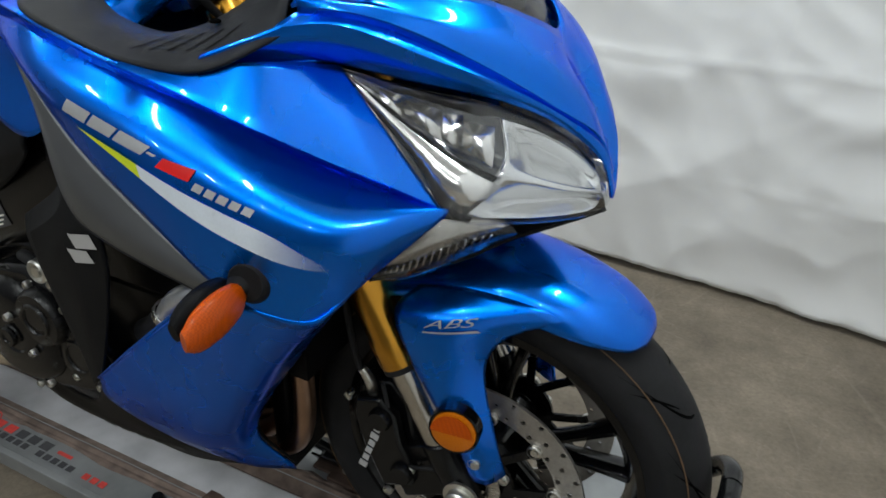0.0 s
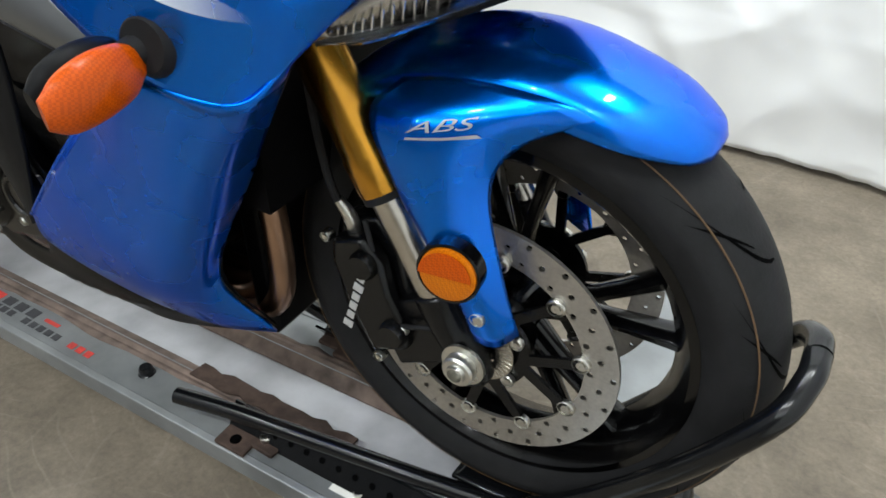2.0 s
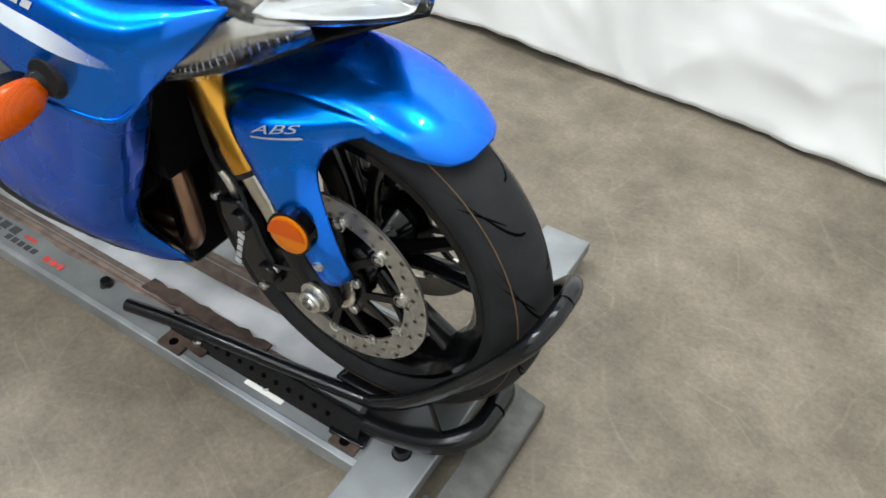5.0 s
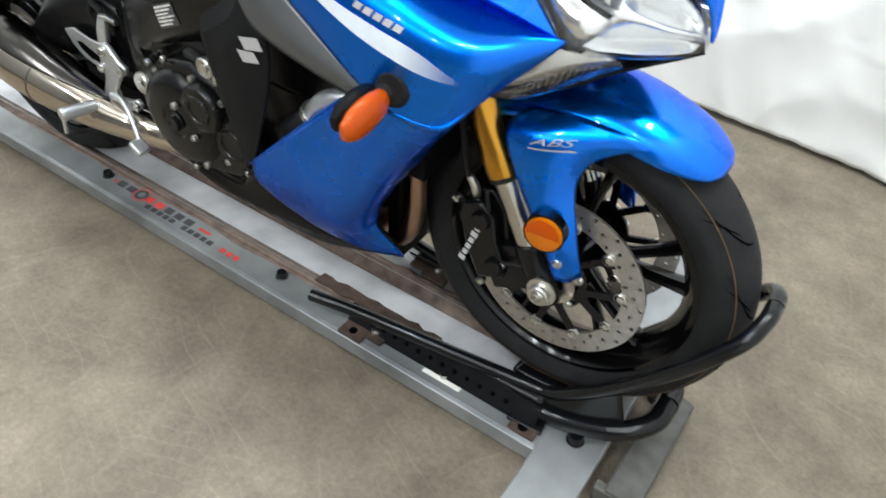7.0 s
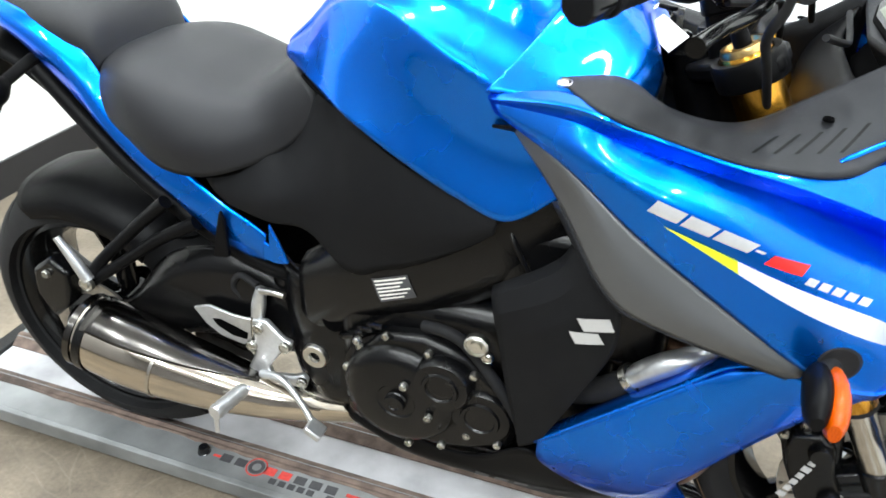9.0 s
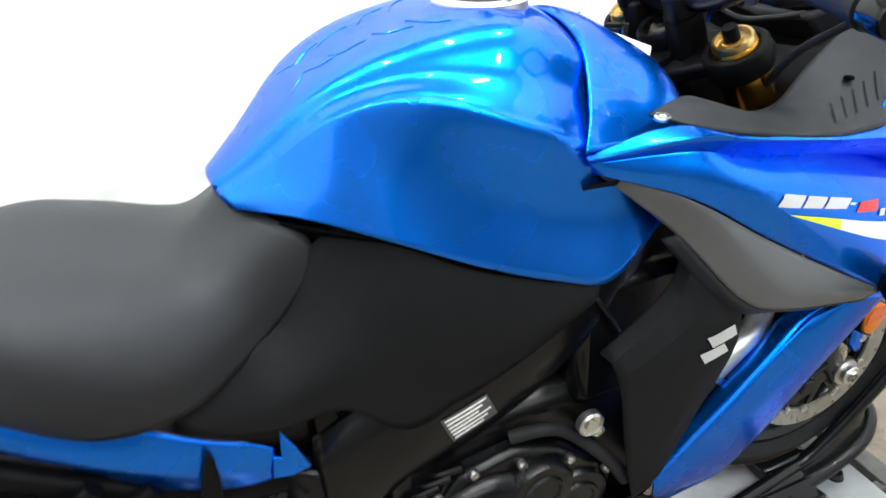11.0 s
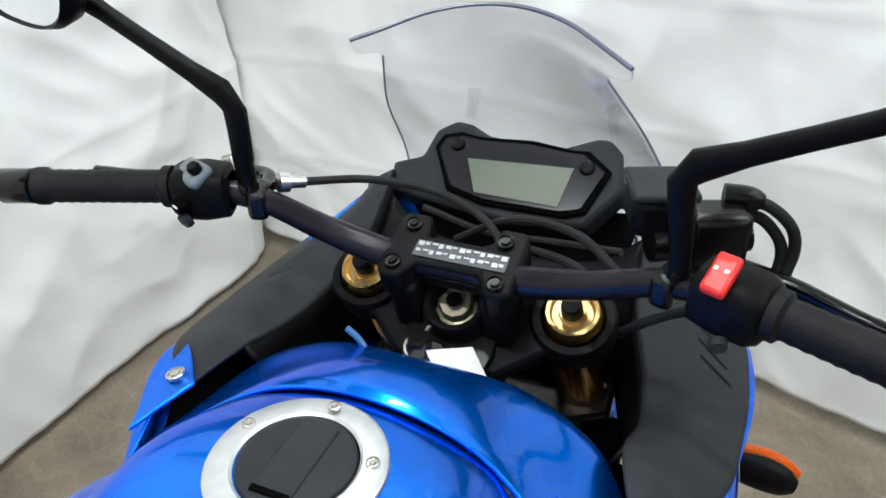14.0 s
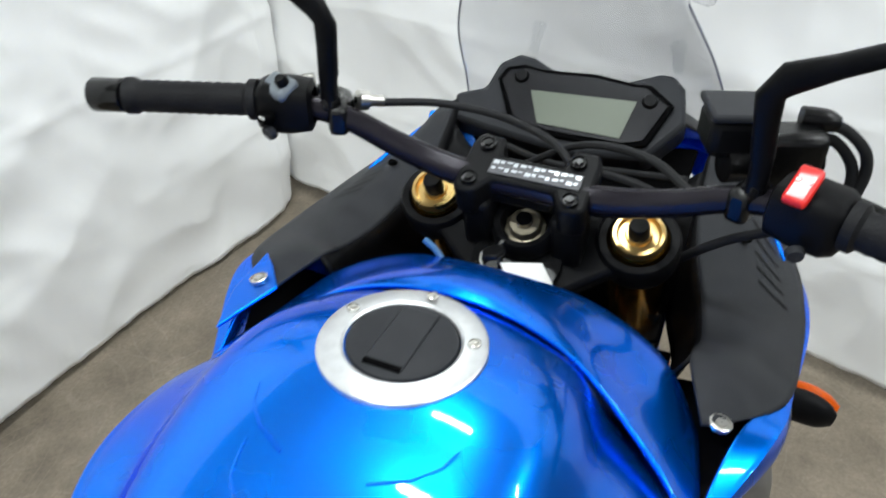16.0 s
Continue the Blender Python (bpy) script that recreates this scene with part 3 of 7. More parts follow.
for s, left in SIDES:
    fy = 0.107 * s
    fork = part("fork_leg", lathe([(0.0222, 0.20), (0.0275, 0.205), (0.0285, 0.215), (0.0285, 0.245), (0.0265, 0.25), (0.0265, 0.42), (0.0300, 0.46), (0.0300, 0.715), (0.026, 0.722), (0.0, 0.722)], fk(0, fy), FD, 40), GOLD, bike, "gold anodised fork leg")
    part("fork_tube", lathe([(0.0215, 0.08), (0.0215, 0.21)], fk(0, fy), FD, 32), STEEL, fork, "polished steel fork tube")
    part("dust_seal", lathe([(0.022, 0.197), (0.0272, 0.197), (0.0272, 0.206), (0.022, 0.206)], fk(0, fy), FD, 32), RUBBER, fork)
    bot = tube([fk(-0.035, fy), fk(0.0, fy), fk(0.05, fy, -0.004), fk(0.085, fy)], [0.018, 0.022, 0.0235, 0.026], 14, 20)
    boxm(Matrix.Translation(fk(0.035, fy - 0.004 * s, -0.055)) @ Matrix.Rotation(-0.49, 4, "Y"), 0.09, 0.024, 0.085, bot)
    part("fork_bottom", bot, CASE, fork, "black cast fork bottom", bevel=0.004)
    part("axle_nut", lathe([(0.0, 0.010), (0.008, 0.010), (0.0085, 0.022), (0.0105, 0.022), (0.0115, 0.0175), (0.0165, 0.0175), (0.0185, 0.015), (0.0185, 0.005), (0.0255, 0.004), (0.0255, 0.0)], (AX, fy + 0.020 * s, AZ + 0.004), (0, s, 0), 6 * 5), BOLT, fork, "zinc axle nut")
    cap = lathe([(0.0, 0.006), (0.012, 0.006), (0.013, 0.003), (0.019, 0.003), (0.021, 0.008), (0.0245, 0.008), (0.026, 0.004), (0.0265, -0.01)], fk(0.722, fy), FD, 36)
    part("fork_cap", cap, BRASS, fork, "pale gold fork cap")
    part("adjuster", lathe([(0.0, 0.024), (0.0085, 0.024), (0.010, 0.020), (0.010, 0.004)], fk(0.722, fy), FD, 24), BLACK, fork)
    # calliper
    cp = Matrix.Translation((-0.118, 0.086 * s, 0.462)) @ Matrix.Rotation(radians(-22), 4, "Y")
    outl = [(-0.036, -0.085), (0.030, -0.082), (0.042, -0.05), (0.036, 0.0), (0.046, 0.05), (0.030, 0.088), (-0.02, 0.092), (-0.038, 0.06), (-0.042, 0.0)]
    bm = bmesh.new()
    plate([cp @ Vector((a, -0.016, b)) for a, b in outl], cp.to_3x3() @ Vector((0, 1, 0)), 0.032, bm)
    plate([cp @ Vector((a * 0.8 - 0.004, 0.018 * s, b * 0.86)) for a, b in outl], cp.to_3x3() @ Vector((0, s, 0)), 0.022, bm)
    part("brake_calliper", bm, CASE, fork, "black radial brake calliper", bevel=0.006)
    for dz in (-0.045, 0.045):
        tubeb = lathe([(0.0, 0.020), (0.014, 0.020), (0.017, 0.015), (0.017, 0.0)], cp @ Vector((0.012, 0.03 * s, dz)), (0, s, 0), 24)
        part("piston_cover", tubeb, CASE, fork)
    for dz in (-0.082, 0.080):
        part("calliper_bolt", disc_bolt(cp @ Vector((-0.03, 0.028 * s, dz)), (0, s, 0), 0.0075, 0.012), BOLT, fork)
    part("fork_brace_bolt", disc_bolt(fk(0.045, fy + 0.012 * s, -0.06), (0, s, 0), 0.0075, 0.008), BOLT, fork)
    if not left:
        for k in range(6):  # pale print up the calliper
            m = Matrix.Translation((-0.153 + 0.0048 * k, -0.1268, 0.413 + 0.0148 * k)) @ Matrix.Rotation(radians(18), 4, "Y")
            part("logo_block", boxm(m, 0.0125 if k in (0, 4) else 0.0095, 0.0012, 0.0105), DECALS, fork)
    refl = lathe([(0.0, 0.012), (0.024, 0.011), (0.0285, 0.009), (0.030, 0.0), (0.030, -0.008)], (-0.006, 0.147 * s, 0.560), (0.12, s, 0.05), 40)
    part("side_reflector", refl, AMBER2, fork, "round amber side reflector")
    half_d = [(0.0265 * math.cos(t), 0.0265 * math.sin(t)) for t in [math.pi * k / 16 for k in range(17)]]
    part("reflector_half", plate([(-0.006 + u_ + 0.12 * 0.0, (0.147 + 0.0125 - 0.12 * u_ - 0.05 * w_) * s, 0.560 + w_) for u_, w_ in half_d], (0, s, 0), 0.0008), AMBER, fork, "darker textured upper half")
    part("reflector_ring", lathe([(0.030, 0.008), (0.0325, 0.007), (0.0325, -0.010), (0.0, -0.012)], (-0.006, 0.147 * s, 0.560), (0.12, s, 0.05), 40), GLOSSB, fork)

    part("brake_hose", tube([(-0.150, 0.108 * s, 0.545), (-0.165, 0.115 * s, 0.580), (-0.175, 0.118 * s, 0.640), (-0.200, 0.10 * s, 0.72), (-0.235, 0.08 * s, 0.80)], 0.0048, 30, 8), RUBBER, fork, "black brake hose")
    part("hose_union", tube([(-0.148, 0.106 * s, 0.530), (-0.150, 0.110 * s, 0.552), (-0.160, 0.114 * s, 0.572)], [0.009, 0.008, 0.006], 8, 10), BOLT, fork)
    part("sensor_wire", tube([(-0.02, 0.118 * s, 0.455), (-0.05, 0.125 * s, 0.450), (-0.09, 0.122 * s, 0.440), (-0.11, 0.120 * s, 0.50), (-0.125, 0.118 * s, 0.56)], 0.003, 30, 6), RUBBER, fork)

# front mudguard
secs = []
for deg, rc, re, w, sag in ((54.5, 0.318, 0.309, 0.026, 0), (57.5, 0.324, 0.303, 0.053, 0), (67, 0.328, 0.288, 0.076, 0), (84, 0.330, 0.282, 0.086, 0), (100, 0.330, 0.288, 0.094, 0), (116, 0.328, 0.298, 0.100, 0), (128, 0.322, 0.304, 0.098, 0)):
    a = radians(deg)
    row = []
    for q in (0, 0.35, 0.68, 0.9, 1.0):
        r = re + (rc - re) * math.cos(q * math.pi / 2) ** 0.75
        row.append((AX + r * math.cos(a), -w * math.sin(q * math.pi / 2 * 0.98), AZ + r * math.sin(a)))
    secs.append(row)
guard = part("front_mudguard", surf(secs, 30, 30, mirror=True), BLUE, bike, "blue painted front mudguard", solid=0.0035)
for s, left in SIDES:
    sk = [[(0.092, -0.076, 0.708), (0.032, -0.094, 0.676), (0.010, -0.104, 0.630), (0.030, -0.110, 0.545), (0.050, -0.104, 0.470)],
          [(0.060, -0.080, 0.719), (0.000, -0.114, 0.688), (-0.008, -0.126, 0.620), (0.016, -0.129, 0.535), (0.034, -0.120, 0.460)],
          [(-0.020, -0.088, 0.724), (-0.045, -0.128, 0.690), (-0.042, -0.140, 0.615), (-0.004, -0.138, 0.535), (0.014, -0.126, 0.464)],
          [(-0.085, -0.096, 0.716), (-0.102, -0.128, 0.690), (-0.072, -0.134, 0.625), (-0.022, -0.132, 0.540), (0.002, -0.118, 0.474)]]
    part("mudguard_side", surf(sk, 20, 24, left), BLUE, guard, "blue mudguard side cover", solid=0.004)
    part("mudguard_bolt", disc_bolt((0.016, 0.130 * s, 0.497), (0, s, 0), 0.0085, 0.005), BOLT, guard)

# fuel tank
TK = [[(-0.976, 0, 0.982), (-0.974, -0.025, 0.980), (-0.970, -0.045, 0.973), (-0.966, -0.054, 0.970), (-0.962, -0.059, 0.965)],
      [(-0.932, 0, 1.018), (-0.928, -0.045, 1.016), (-0.915, -0.075, 1.008), (-0.90, -0.110, 0.985), (-0.89, -0.130, 0.964)],
      [(-0.86, 0, 1.078), (-0.857, -0.070, 1.076), (-0.845, -0.122, 1.062), (-0.832, -0.154, 1.000), (-0.815, -0.183, 0.942)],
      [(-0.77, 0, 1.114), (-0.77, -0.090, 1.108), (-0.765, -0.164, 1.075), (-0.75, -0.178, 0.980), (-0.734, -0.198, 0.900)],
      [(-0.66, 0, 1.129), (-0.66, -0.10, 1.117), (-0.665, -0.197, 1.035), (-0.655, -0.186, 0.945), (-0.65, -0.208, 0.863)],
      [(-0.58, 0, 1.114), (-0.585, -0.095, 1.094), (-0.60, -0.195, 1.002), (-0.585, -0.190, 0.92), (-0.58, -0.213, 0.845)],
      [(-0.545, 0, 1.092), (-0.55, -0.09, 1.070), (-0.565, -0.190, 0.985), (-0.535, -0.190, 0.93), (-0.512, -0.200, 0.890)],
      [(-0.500, 0, 1.060), (-0.505, -0.080, 1.038), (-0.525, -0.165, 0.968), (-0.505, -0.175, 0.925), (-0.490, -0.185, 0.890)]]
for row in TK:
    p1, p2 = Vector(row[1]), Vector(row[2])
    w = min(1.0, (p2 - p1).length / 0.08)
    p3 = Vector(row[3])
    row[1:3] = [p1 + Vector((0, 0, 0.002 * w)), p1.lerp(p2, 0.45) + Vector((0, 0.002, -0.0035)) * w, p2.lerp(p1, 0.14), p2.lerp(p3, 0.10)]
tank = part("fuel_tank", surf(TK, 60, 101, mirror=True), BLUE, bike, "glossy metallic blue fuel tank with a creased shoulder", solid=0.003, sharp=60)
FC = [[(-0.552, 0, 1.103), (-0.557, -0.09, 1.084), (-0.590, -0.167, 1.038), (-0.618, -0.206, 1.006)],
      [(-0.535, 0, 1.103), (-0.540, -0.085, 1.083), (-0.570, -0.165, 1.035), (-0.600, -0.206, 1.006)],
      [(-0.500, 0, 1.090), (-0.503, -0.082, 1.070), (-0.530, -0.163, 1.026), (-0.556, -0.202, 1.000)],
      [(-0.460, 0, 1.060), (-0.450, -0.085, 1.046), (-0.464, -0.156, 1.017), (-0.498, -0.194, 0.985)],
      [(-0.452, 0, 1.02), (-0.432, -0.085, 1.010), (-0.446, -0.162, 0.968), (-0.480, -0.190, 0.935)]]
part("tank_front_cover", surf(FC, 24, 40, mirror=True), BLUE, tank, "blue tank front cover behind a raised seam", solid=0.004)
CN = Vector((0.05, 0, 1)).normalized()
cc = Vector((-0.636, 0, 1.126))
part("filler_ring", lathe([(0.039, 0.001), (0.039, 0.004), (0.041, 0.0055), (0.0545, 0.005), (0.057, 0.003), (0.0575, -0.012)], cc, CN, 64), ALU, tank, "silver filler cap ring")
part("filler_cap", lathe([(0.0, 0.0065), (0.033, 0.0065), (0.037, 0.005), (0.0385, 0.002), (0.0385, -0.006)], cc, CN, 48), GREYP, tank, "dark grey locking fuel cap")
fl = Matrix.Translation(cc + CN * 0.0066) @ Matrix.Rotation(0.05, 4, "Y") @ Matrix.Rotation(radians(0), 4, "Z")
part("cap_flap", boxm(fl, 0.060, 0.028, 0.003), GREYP, tank, bevel=0.0015)
part("cap_slot", boxm(fl @ Matrix.Translation((-0.029, 0, 0.0004)), 0.004, 0.026, 0.003), GAP, tank)
for k in range(5):
    a = 2 * math.pi * k / 5 + 0.0
    part("cap_screw", disc_bolt(cc + Vector((0.0475 * math.cos(a), 0.0475 * math.sin(a), 0.0045)), CN, 0.0045, 0.0025), BOLT, tank)

# seats
SE = [[(-0.962, 0, 0.955), (-0.945, -0.045, 0.952), (-0.922, -0.085, 0.950), (-0.898, -0.100, 0.938), (-0.886, -0.106, 0.908)],
      [(-1.03, 0, 0.908), (-1.025, -0.065, 0.906), (-1.003, -0.104, 0.899), (-0.972, -0.114, 0.876), (-0.952, -0.112, 0.842)],
      [(-1.12, 0, 0.928), (-1.115, -0.09, 0.926), (-1.10, -0.142, 0.906), (-1.067, -0.163, 0.856), (-1.043, -0.156, 0.806)],
      [(-1.20, 0, 0.944), (-1.195, -0.09, 0.942), (-1.18, -0.148, 0.922), (-1.155, -0.168, 0.862), (-1.13, -0.160, 0.802)],
      [(-1.262, 0, 0.940), (-1.258, -0.08, 0.936), (-1.245, -0.125, 0.916), (-1.228, -0.145, 0.868), (-1.205, -0.142, 0.835)],
      [(-1.285, 0, 0.915), (-1.28, -0.07, 0.912), (-1.268, -0.108, 0.898), (-1.248, -0.128, 0.872), (-1.235, -0.130, 0.862)]]
rider_seat = part("rider_seat", surf(SE, 40, 44, mirror=True), SEATM, bike, "dark grey vinyl rider seat", solid=0.02)
for s, left in SIDES:
    part("seat_edge_gap", tube(sd([(r[4][0] + 0.002, r[4][1] + 0.001, r[4][2] - 0.003) for r in SE[:5]], left), 0.0045, 40, 8), GAP, rider_seat)
PI = [[(-1.262, 0, 0.940), (-1.265, -0.06, 0.938), (-1.27, -0.095, 0.932), (-1.28, -0.105, 0.915)],
      [(-1.285, 0, 1.000), (-1.287, -0.07, 0.996), (-1.295, -0.108, 0.978), (-1.305, -0.115, 0.945)],
      [(-1.36, 0, 1.020), (-1.362, -0.075, 1.015), (-1.37, -0.110, 0.996), (-1.38, -0.115, 0.962)],
      [(-1.47, 0, 1.030), (-1.47, -0.07, 1.026), (-1.475, -0.100, 1.010), (-1.485, -0.105, 0.985)],
      [(-1.58, 0, 1.035), (-1.58, -0.055, 1.030), (-1.582, -0.075, 1.02), (-1.585, -0.08, 1.005)]]
part("pillion_seat", surf(PI, 30, 36, mirror=True), SEATM, bike, "black vinyl pillion seat", solid=0.02)
# tail
for s, left in SIDES:
    TL = [[(-1.62, -0.06, 1.035), (-1.63, -0.085, 1.020), (-1.63, -0.075, 0.995)],
          [(-1.43, -0.110, 1.015), (-1.44, -0.128, 0.998), (-1.44, -0.115, 0.972)],
          [(-1.30, -0.118, 0.965), (-1.315, -0.142, 0.935), (-1.335, -0.125, 0.895)],
          [(-1.225, -0.130, 0.880), (-1.245, -0.152, 0.848), (-1.262, -0.130, 0.820)],
          [(-1.125, -0.145, 0.800), (-1.165, -0.158, 0.775), (-1.185, -0.130, 0.752)],
          [(-1.052, -0.150, 0.748), (-1.082, -0.155, 0.718), (-1.106, -0.140, 0.690)],
          [(-1.006, -0.150, 0.722), (-1.022, -0.152, 0.690), (-1.036, -0.142, 0.656)],
          [(-0.981, -0.150, 0.704), (-0.984, -0.151, 0.680), (-0.990, -0.145, 0.652)]]
    part("tail_fairing", surf(TL, 44, 12, left), BLUE, bike, "blue tail fairing below the seat", solid=0.004)
    hook = [(-0.990, -0.150, 0.662), (-0.984, -0.150, 0.694), (-0.975, -0.150, 0.688), (-0.971, -0.150, 0.728), (-0.957, -0.150, 0.698), (-0.943, -0.150, 0.661), (-0.966, -0.150, 0.656)]
    part("tail_hook", plate(sd(hook, left), (0, s, 0), 0.006), BLUE, bike, bevel=0.002)
part("tail_underside", surf([[(-1.62, 0, 0.985), (-1.62, -0.07, 0.995)], [(-1.40, 0, 0.93), (-1.40, -0.115, 0.955)], [(-1.25, 0, 0.80), (-1.25, -0.125, 0.83)], [(-1.08, 0, 0.68), (-1.09, -0.125, 0.70)]], 20, 9, mirror=True), BLACK, bike, "black plastic undertray", solid=0.006)

# side panels under tank and seat
for s, left in SIDES:
    SP = [[(-1.075, -0.150, 0.792), (-1.060, -0.154, 0.772), (-1.035, -0.155, 0.752)],
          [(-0.985, -0.134, 0.828), (-0.975, -0.160, 0.775), (-0.965, -0.160, 0.738)],
          [(-0.938, -0.106, 0.862), (-0.915, -0.160, 0.800), (-0.895, -0.166, 0.740)],
          [(-0.880, -0.118, 0.940), (-0.853, -0.170, 0.815), (-0.828, -0.172, 0.686)],
          [(-0.815, -0.165, 0.952), (-0.790, -0.194, 0.810), (-0.760, -0.178, 0.708)],
          [(-0.734, -0.184, 0.912), (-0.710, -0.203, 0.810), (-0.690, -0.190, 0.748)],
          [(-0.650, -0.196, 0.874), (-0.640, -0.209, 0.818), (-0.632, -0.200, 0.790)],
          [(-0.595, -0.204, 0.852), (-0.595, -0.211, 0.836), (-0.597, -0.210, 0.822)]]
    part("side_panel", surf(SP, 40, 16, left), SIDEP, bike, "dark grey textured side panel", solid=0.005)
    # frame spar
    FR = [[(-0.47, -0.105, 0.97), (-0.47, -0.140, 0.94), (-0.46, -0.145, 0.88), (-0.46, -0.11, 0.82)],
          [(-0.53, -0.135, 0.92), (-0.53, -0.165, 0.885), (-0.525, -0.170, 0.80), (-0.53, -0.135, 0.74)],
          [(-0.64, -0.145, 0.85), (-0.64, -0.175, 0.81), (-0.64, -0.178, 0.71), (-0.645, -0.145, 0.655)],
          [(-0.76, -0.145, 0.77), (-0.76, -0.172, 0.735), (-0.765, -0.175, 0.645), (-0.77, -0.145, 0.59)],
          [(-0.85, -0.130, 0.72), (-0.855, -0.155, 0.68), (-0.86, -0.160, 0.59), (-0.86, -0.13, 0.54)],
          [(-0.93, -0.110, 0.66), (-0.935, -0.135, 0.63), (-0.93, -0.140, 0.53), (-0.92, -0.11, 0.47)]]
    spar = part("frame_spar", surf(FR, 30, 18, left), CASE, bike, "black twin spar frame beam", solid=0.01)
    PV = [[(-0.985, -0.105, 0.640), (-0.94, -0.130, 0.630), (-0.86, -0.140, 0.60), (-0.83, -0.125, 0.58)],
          [(-0.985, -0.110, 0.560), (-0.94, -0.140, 0.550), (-0.87, -0.146, 0.53), (-0.845, -0.135, 0.52)],
          [(-0.975, -0.115, 0.480), (-0.93, -0.143, 0.478), (-0.875, -0.146, 0.47), (-0.855, -0.14, 0.46)],
          [(-0.965, -0.11, 0.390), (-0.925, -0.138, 0.388), (-0.885, -0.140, 0.385), (-0.86, -0.13, 0.38)],
          [(-0.94, -0.09, 0.335), (-0.915, -0.11, 0.335), (-0.89, -0.115, 0.335), (-0.87, -0.10, 0.33)]]
    part("frame_pivot_plate", surf(PV, 24, 18, left), CASE, spar, "black swingarm pivot plate", solid=0.012)
    if not left:
        part("pivot_cap", lathe([(0.009, 0.004), (0.011, 0.010), (0.0215, 0.010), (0.024, 0.006), (0.024, -0.004)], (-0.913, -0.150, 0.479), (0, -1, 0), 36), BOLT, spar, "steel swingarm pivot nut")
        part("frame_hole", lathe([(0.0, 0.002), (0.018, 0.002), (0.020, 0.0)], (-0.872, -0.156, 0.566), (0, -1, 0.1), 28), GAP, spar)
        part("frame_bolt", disc_bolt((-0.608, -0.224, 0.650), (0, -1, 0), 0.018, 0.012, seg=16), BOLT, spar)
        part("frame_bolt", disc_bolt((-0.593, -0.222, 0.628), (0, -1, 0), 0.009, 0.008), BOLT, spar)

# swingarm
for s, left in SIDES:
    SW = [[(-0.90, -0.085, 0.53), (-0.90, -0.110, 0.50), (-0.90, -0.110, 0.44), (-0.90, -0.085, 0.41)],
          [(-1.05, -0.10, 0.62), (-1.05, -0.122, 0.585), (-1.05, -0.122, 0.48), (-1.05, -0.10, 0.43)],
          [(-1.20, -0.105, 0.60), (-1.20, -0.132, 0.56), (-1.20, -0.132, 0.46), (-1.20, -0.105, 0.42)],
          [(-1.34, -0.11, 0.46), (-1.34, -0.135, 0.44), (-1.34, -0.135, 0.37), (-1.34, -0.11, 0.345)],
          [(-1.48, -0.11, 0.405), (-1.48, -0.140, 0.39), (-1.48, -0.140, 0.335), (-1.48, -0.11, 0.32)]]
    part("swingarm", surf(SW, 34, 16, left), CASE, bike, "black curved swingarm beam", solid=0.012)

# engine
eng = part("engine", box(-0.86, -0.42, -0.17, 0.17, 0.36, 0.66), CASE, bike, "black four-cylinder engine block", bevel=0.03)
part("oil_pan", surf([[(-0.84, 0, 0.24), (-0.84, -0.09, 0.26), (-0.84, -0.12, 0.37)], [(-0.60, 0, 0.22), (-0.60, -0.10, 0.24), (-0.60, -0.13, 0.37)], [(-0.42, 0, 0.24), (-0.42, -0.09, 0.27), (-0.42, -0.12, 0.37)]], 16, 17, mirror=True), CASE, eng, solid=0.006)
part("cylinder_head", box(-0.60, -0.36, -0.18, 0.18, 0.62, 0.82), CASE, eng, bevel=0.02)
part("clutch_cover", lathe([(0.0, 0.060), (0.016, 0.060), (0.018, 0.0575), (0.030, 0.0575), (0.033, 0.060), (0.070, 0.0585), (0.086, 0.053), (0.095, 0.040), (0.098, 0.028), (0.106, 0.025), (0.108, 0.018), (0.108, -0.02)], (-0.738, -0.160, 0.490), (0, -1, 0), 72), CASE, eng, "black round clutch cover with bolted rim")
part("cover_hub", lathe([(0.0, 0.004), (0.008, 0.004), (0.010, 0.006), (0.016, 0.006), (0.0175, 0.0)], (-0.738, -0.223, 0.490), (0, -1, 0), 24), CASE, eng)
for k in range(9):
    a = radians(70 + k * 33)
    part("cover_bolt", disc_bolt((-0.738 + 0.098 * math.cos(a), -0.186, 0.490 + 0.098 * math.sin(a)), (0, -1, 0), 0.0075, 0.008), BOLT, eng)
for x, z, r, y in ((-0.665, 0.540, 0.050, 0.051), (-0.604, 0.485, 0.054, 0.038)):
    part("gear_cover" if y > 0.045 else "starter_cover", lathe([(0.0, y), (r * 0.42, y), (r * 0.46, y + 0.003), (r * 0.56, y + 0.003), (r * 0.60, y - 0.001), (r * 0.86, y - 0.002), (r * 0.95, y - 0.008), (r, y - 0.02), (r, -0.02)], (x, -0.170, z), (0, -1, 0), 44), CASE, eng)
CV = [(-0.80, 0.565), (-0.77, 0.600), (-0.70, 0.612), (-0.63, 0.592), (-0.575, 0.545), (-0.540, 0.500), (-0.555, 0.430), (-0.62, 0.405), (-0.69, 0.39), (-0.76, 0.44)]
part("cover_flange", plate([(x, -0.165, z) for x, z in CV], (0, -1, 0), 0.034), CASE, eng, bevel=0.010)
for x, z in ((-0.806, 0.581), (-0.757, 0.604), (-0.689, 0.588), (-0.721, 0.533), (-0.617, 0.567), (-0.682, 0.480), (-0.625, 0.440), (-0.558, 0.521), (-0.659, 0.430), (-0.575, 0.437), (-0.724, 0.388)):
    yb = -0.199 if (x + 0.738) ** 2 + (z - 0.49) ** 2 > 0.0105 else -0.222
    part("cover_bolt", disc_bolt((x, yb, z), (0, -1, 0), 0.0068, 0.009), BOLT, eng)
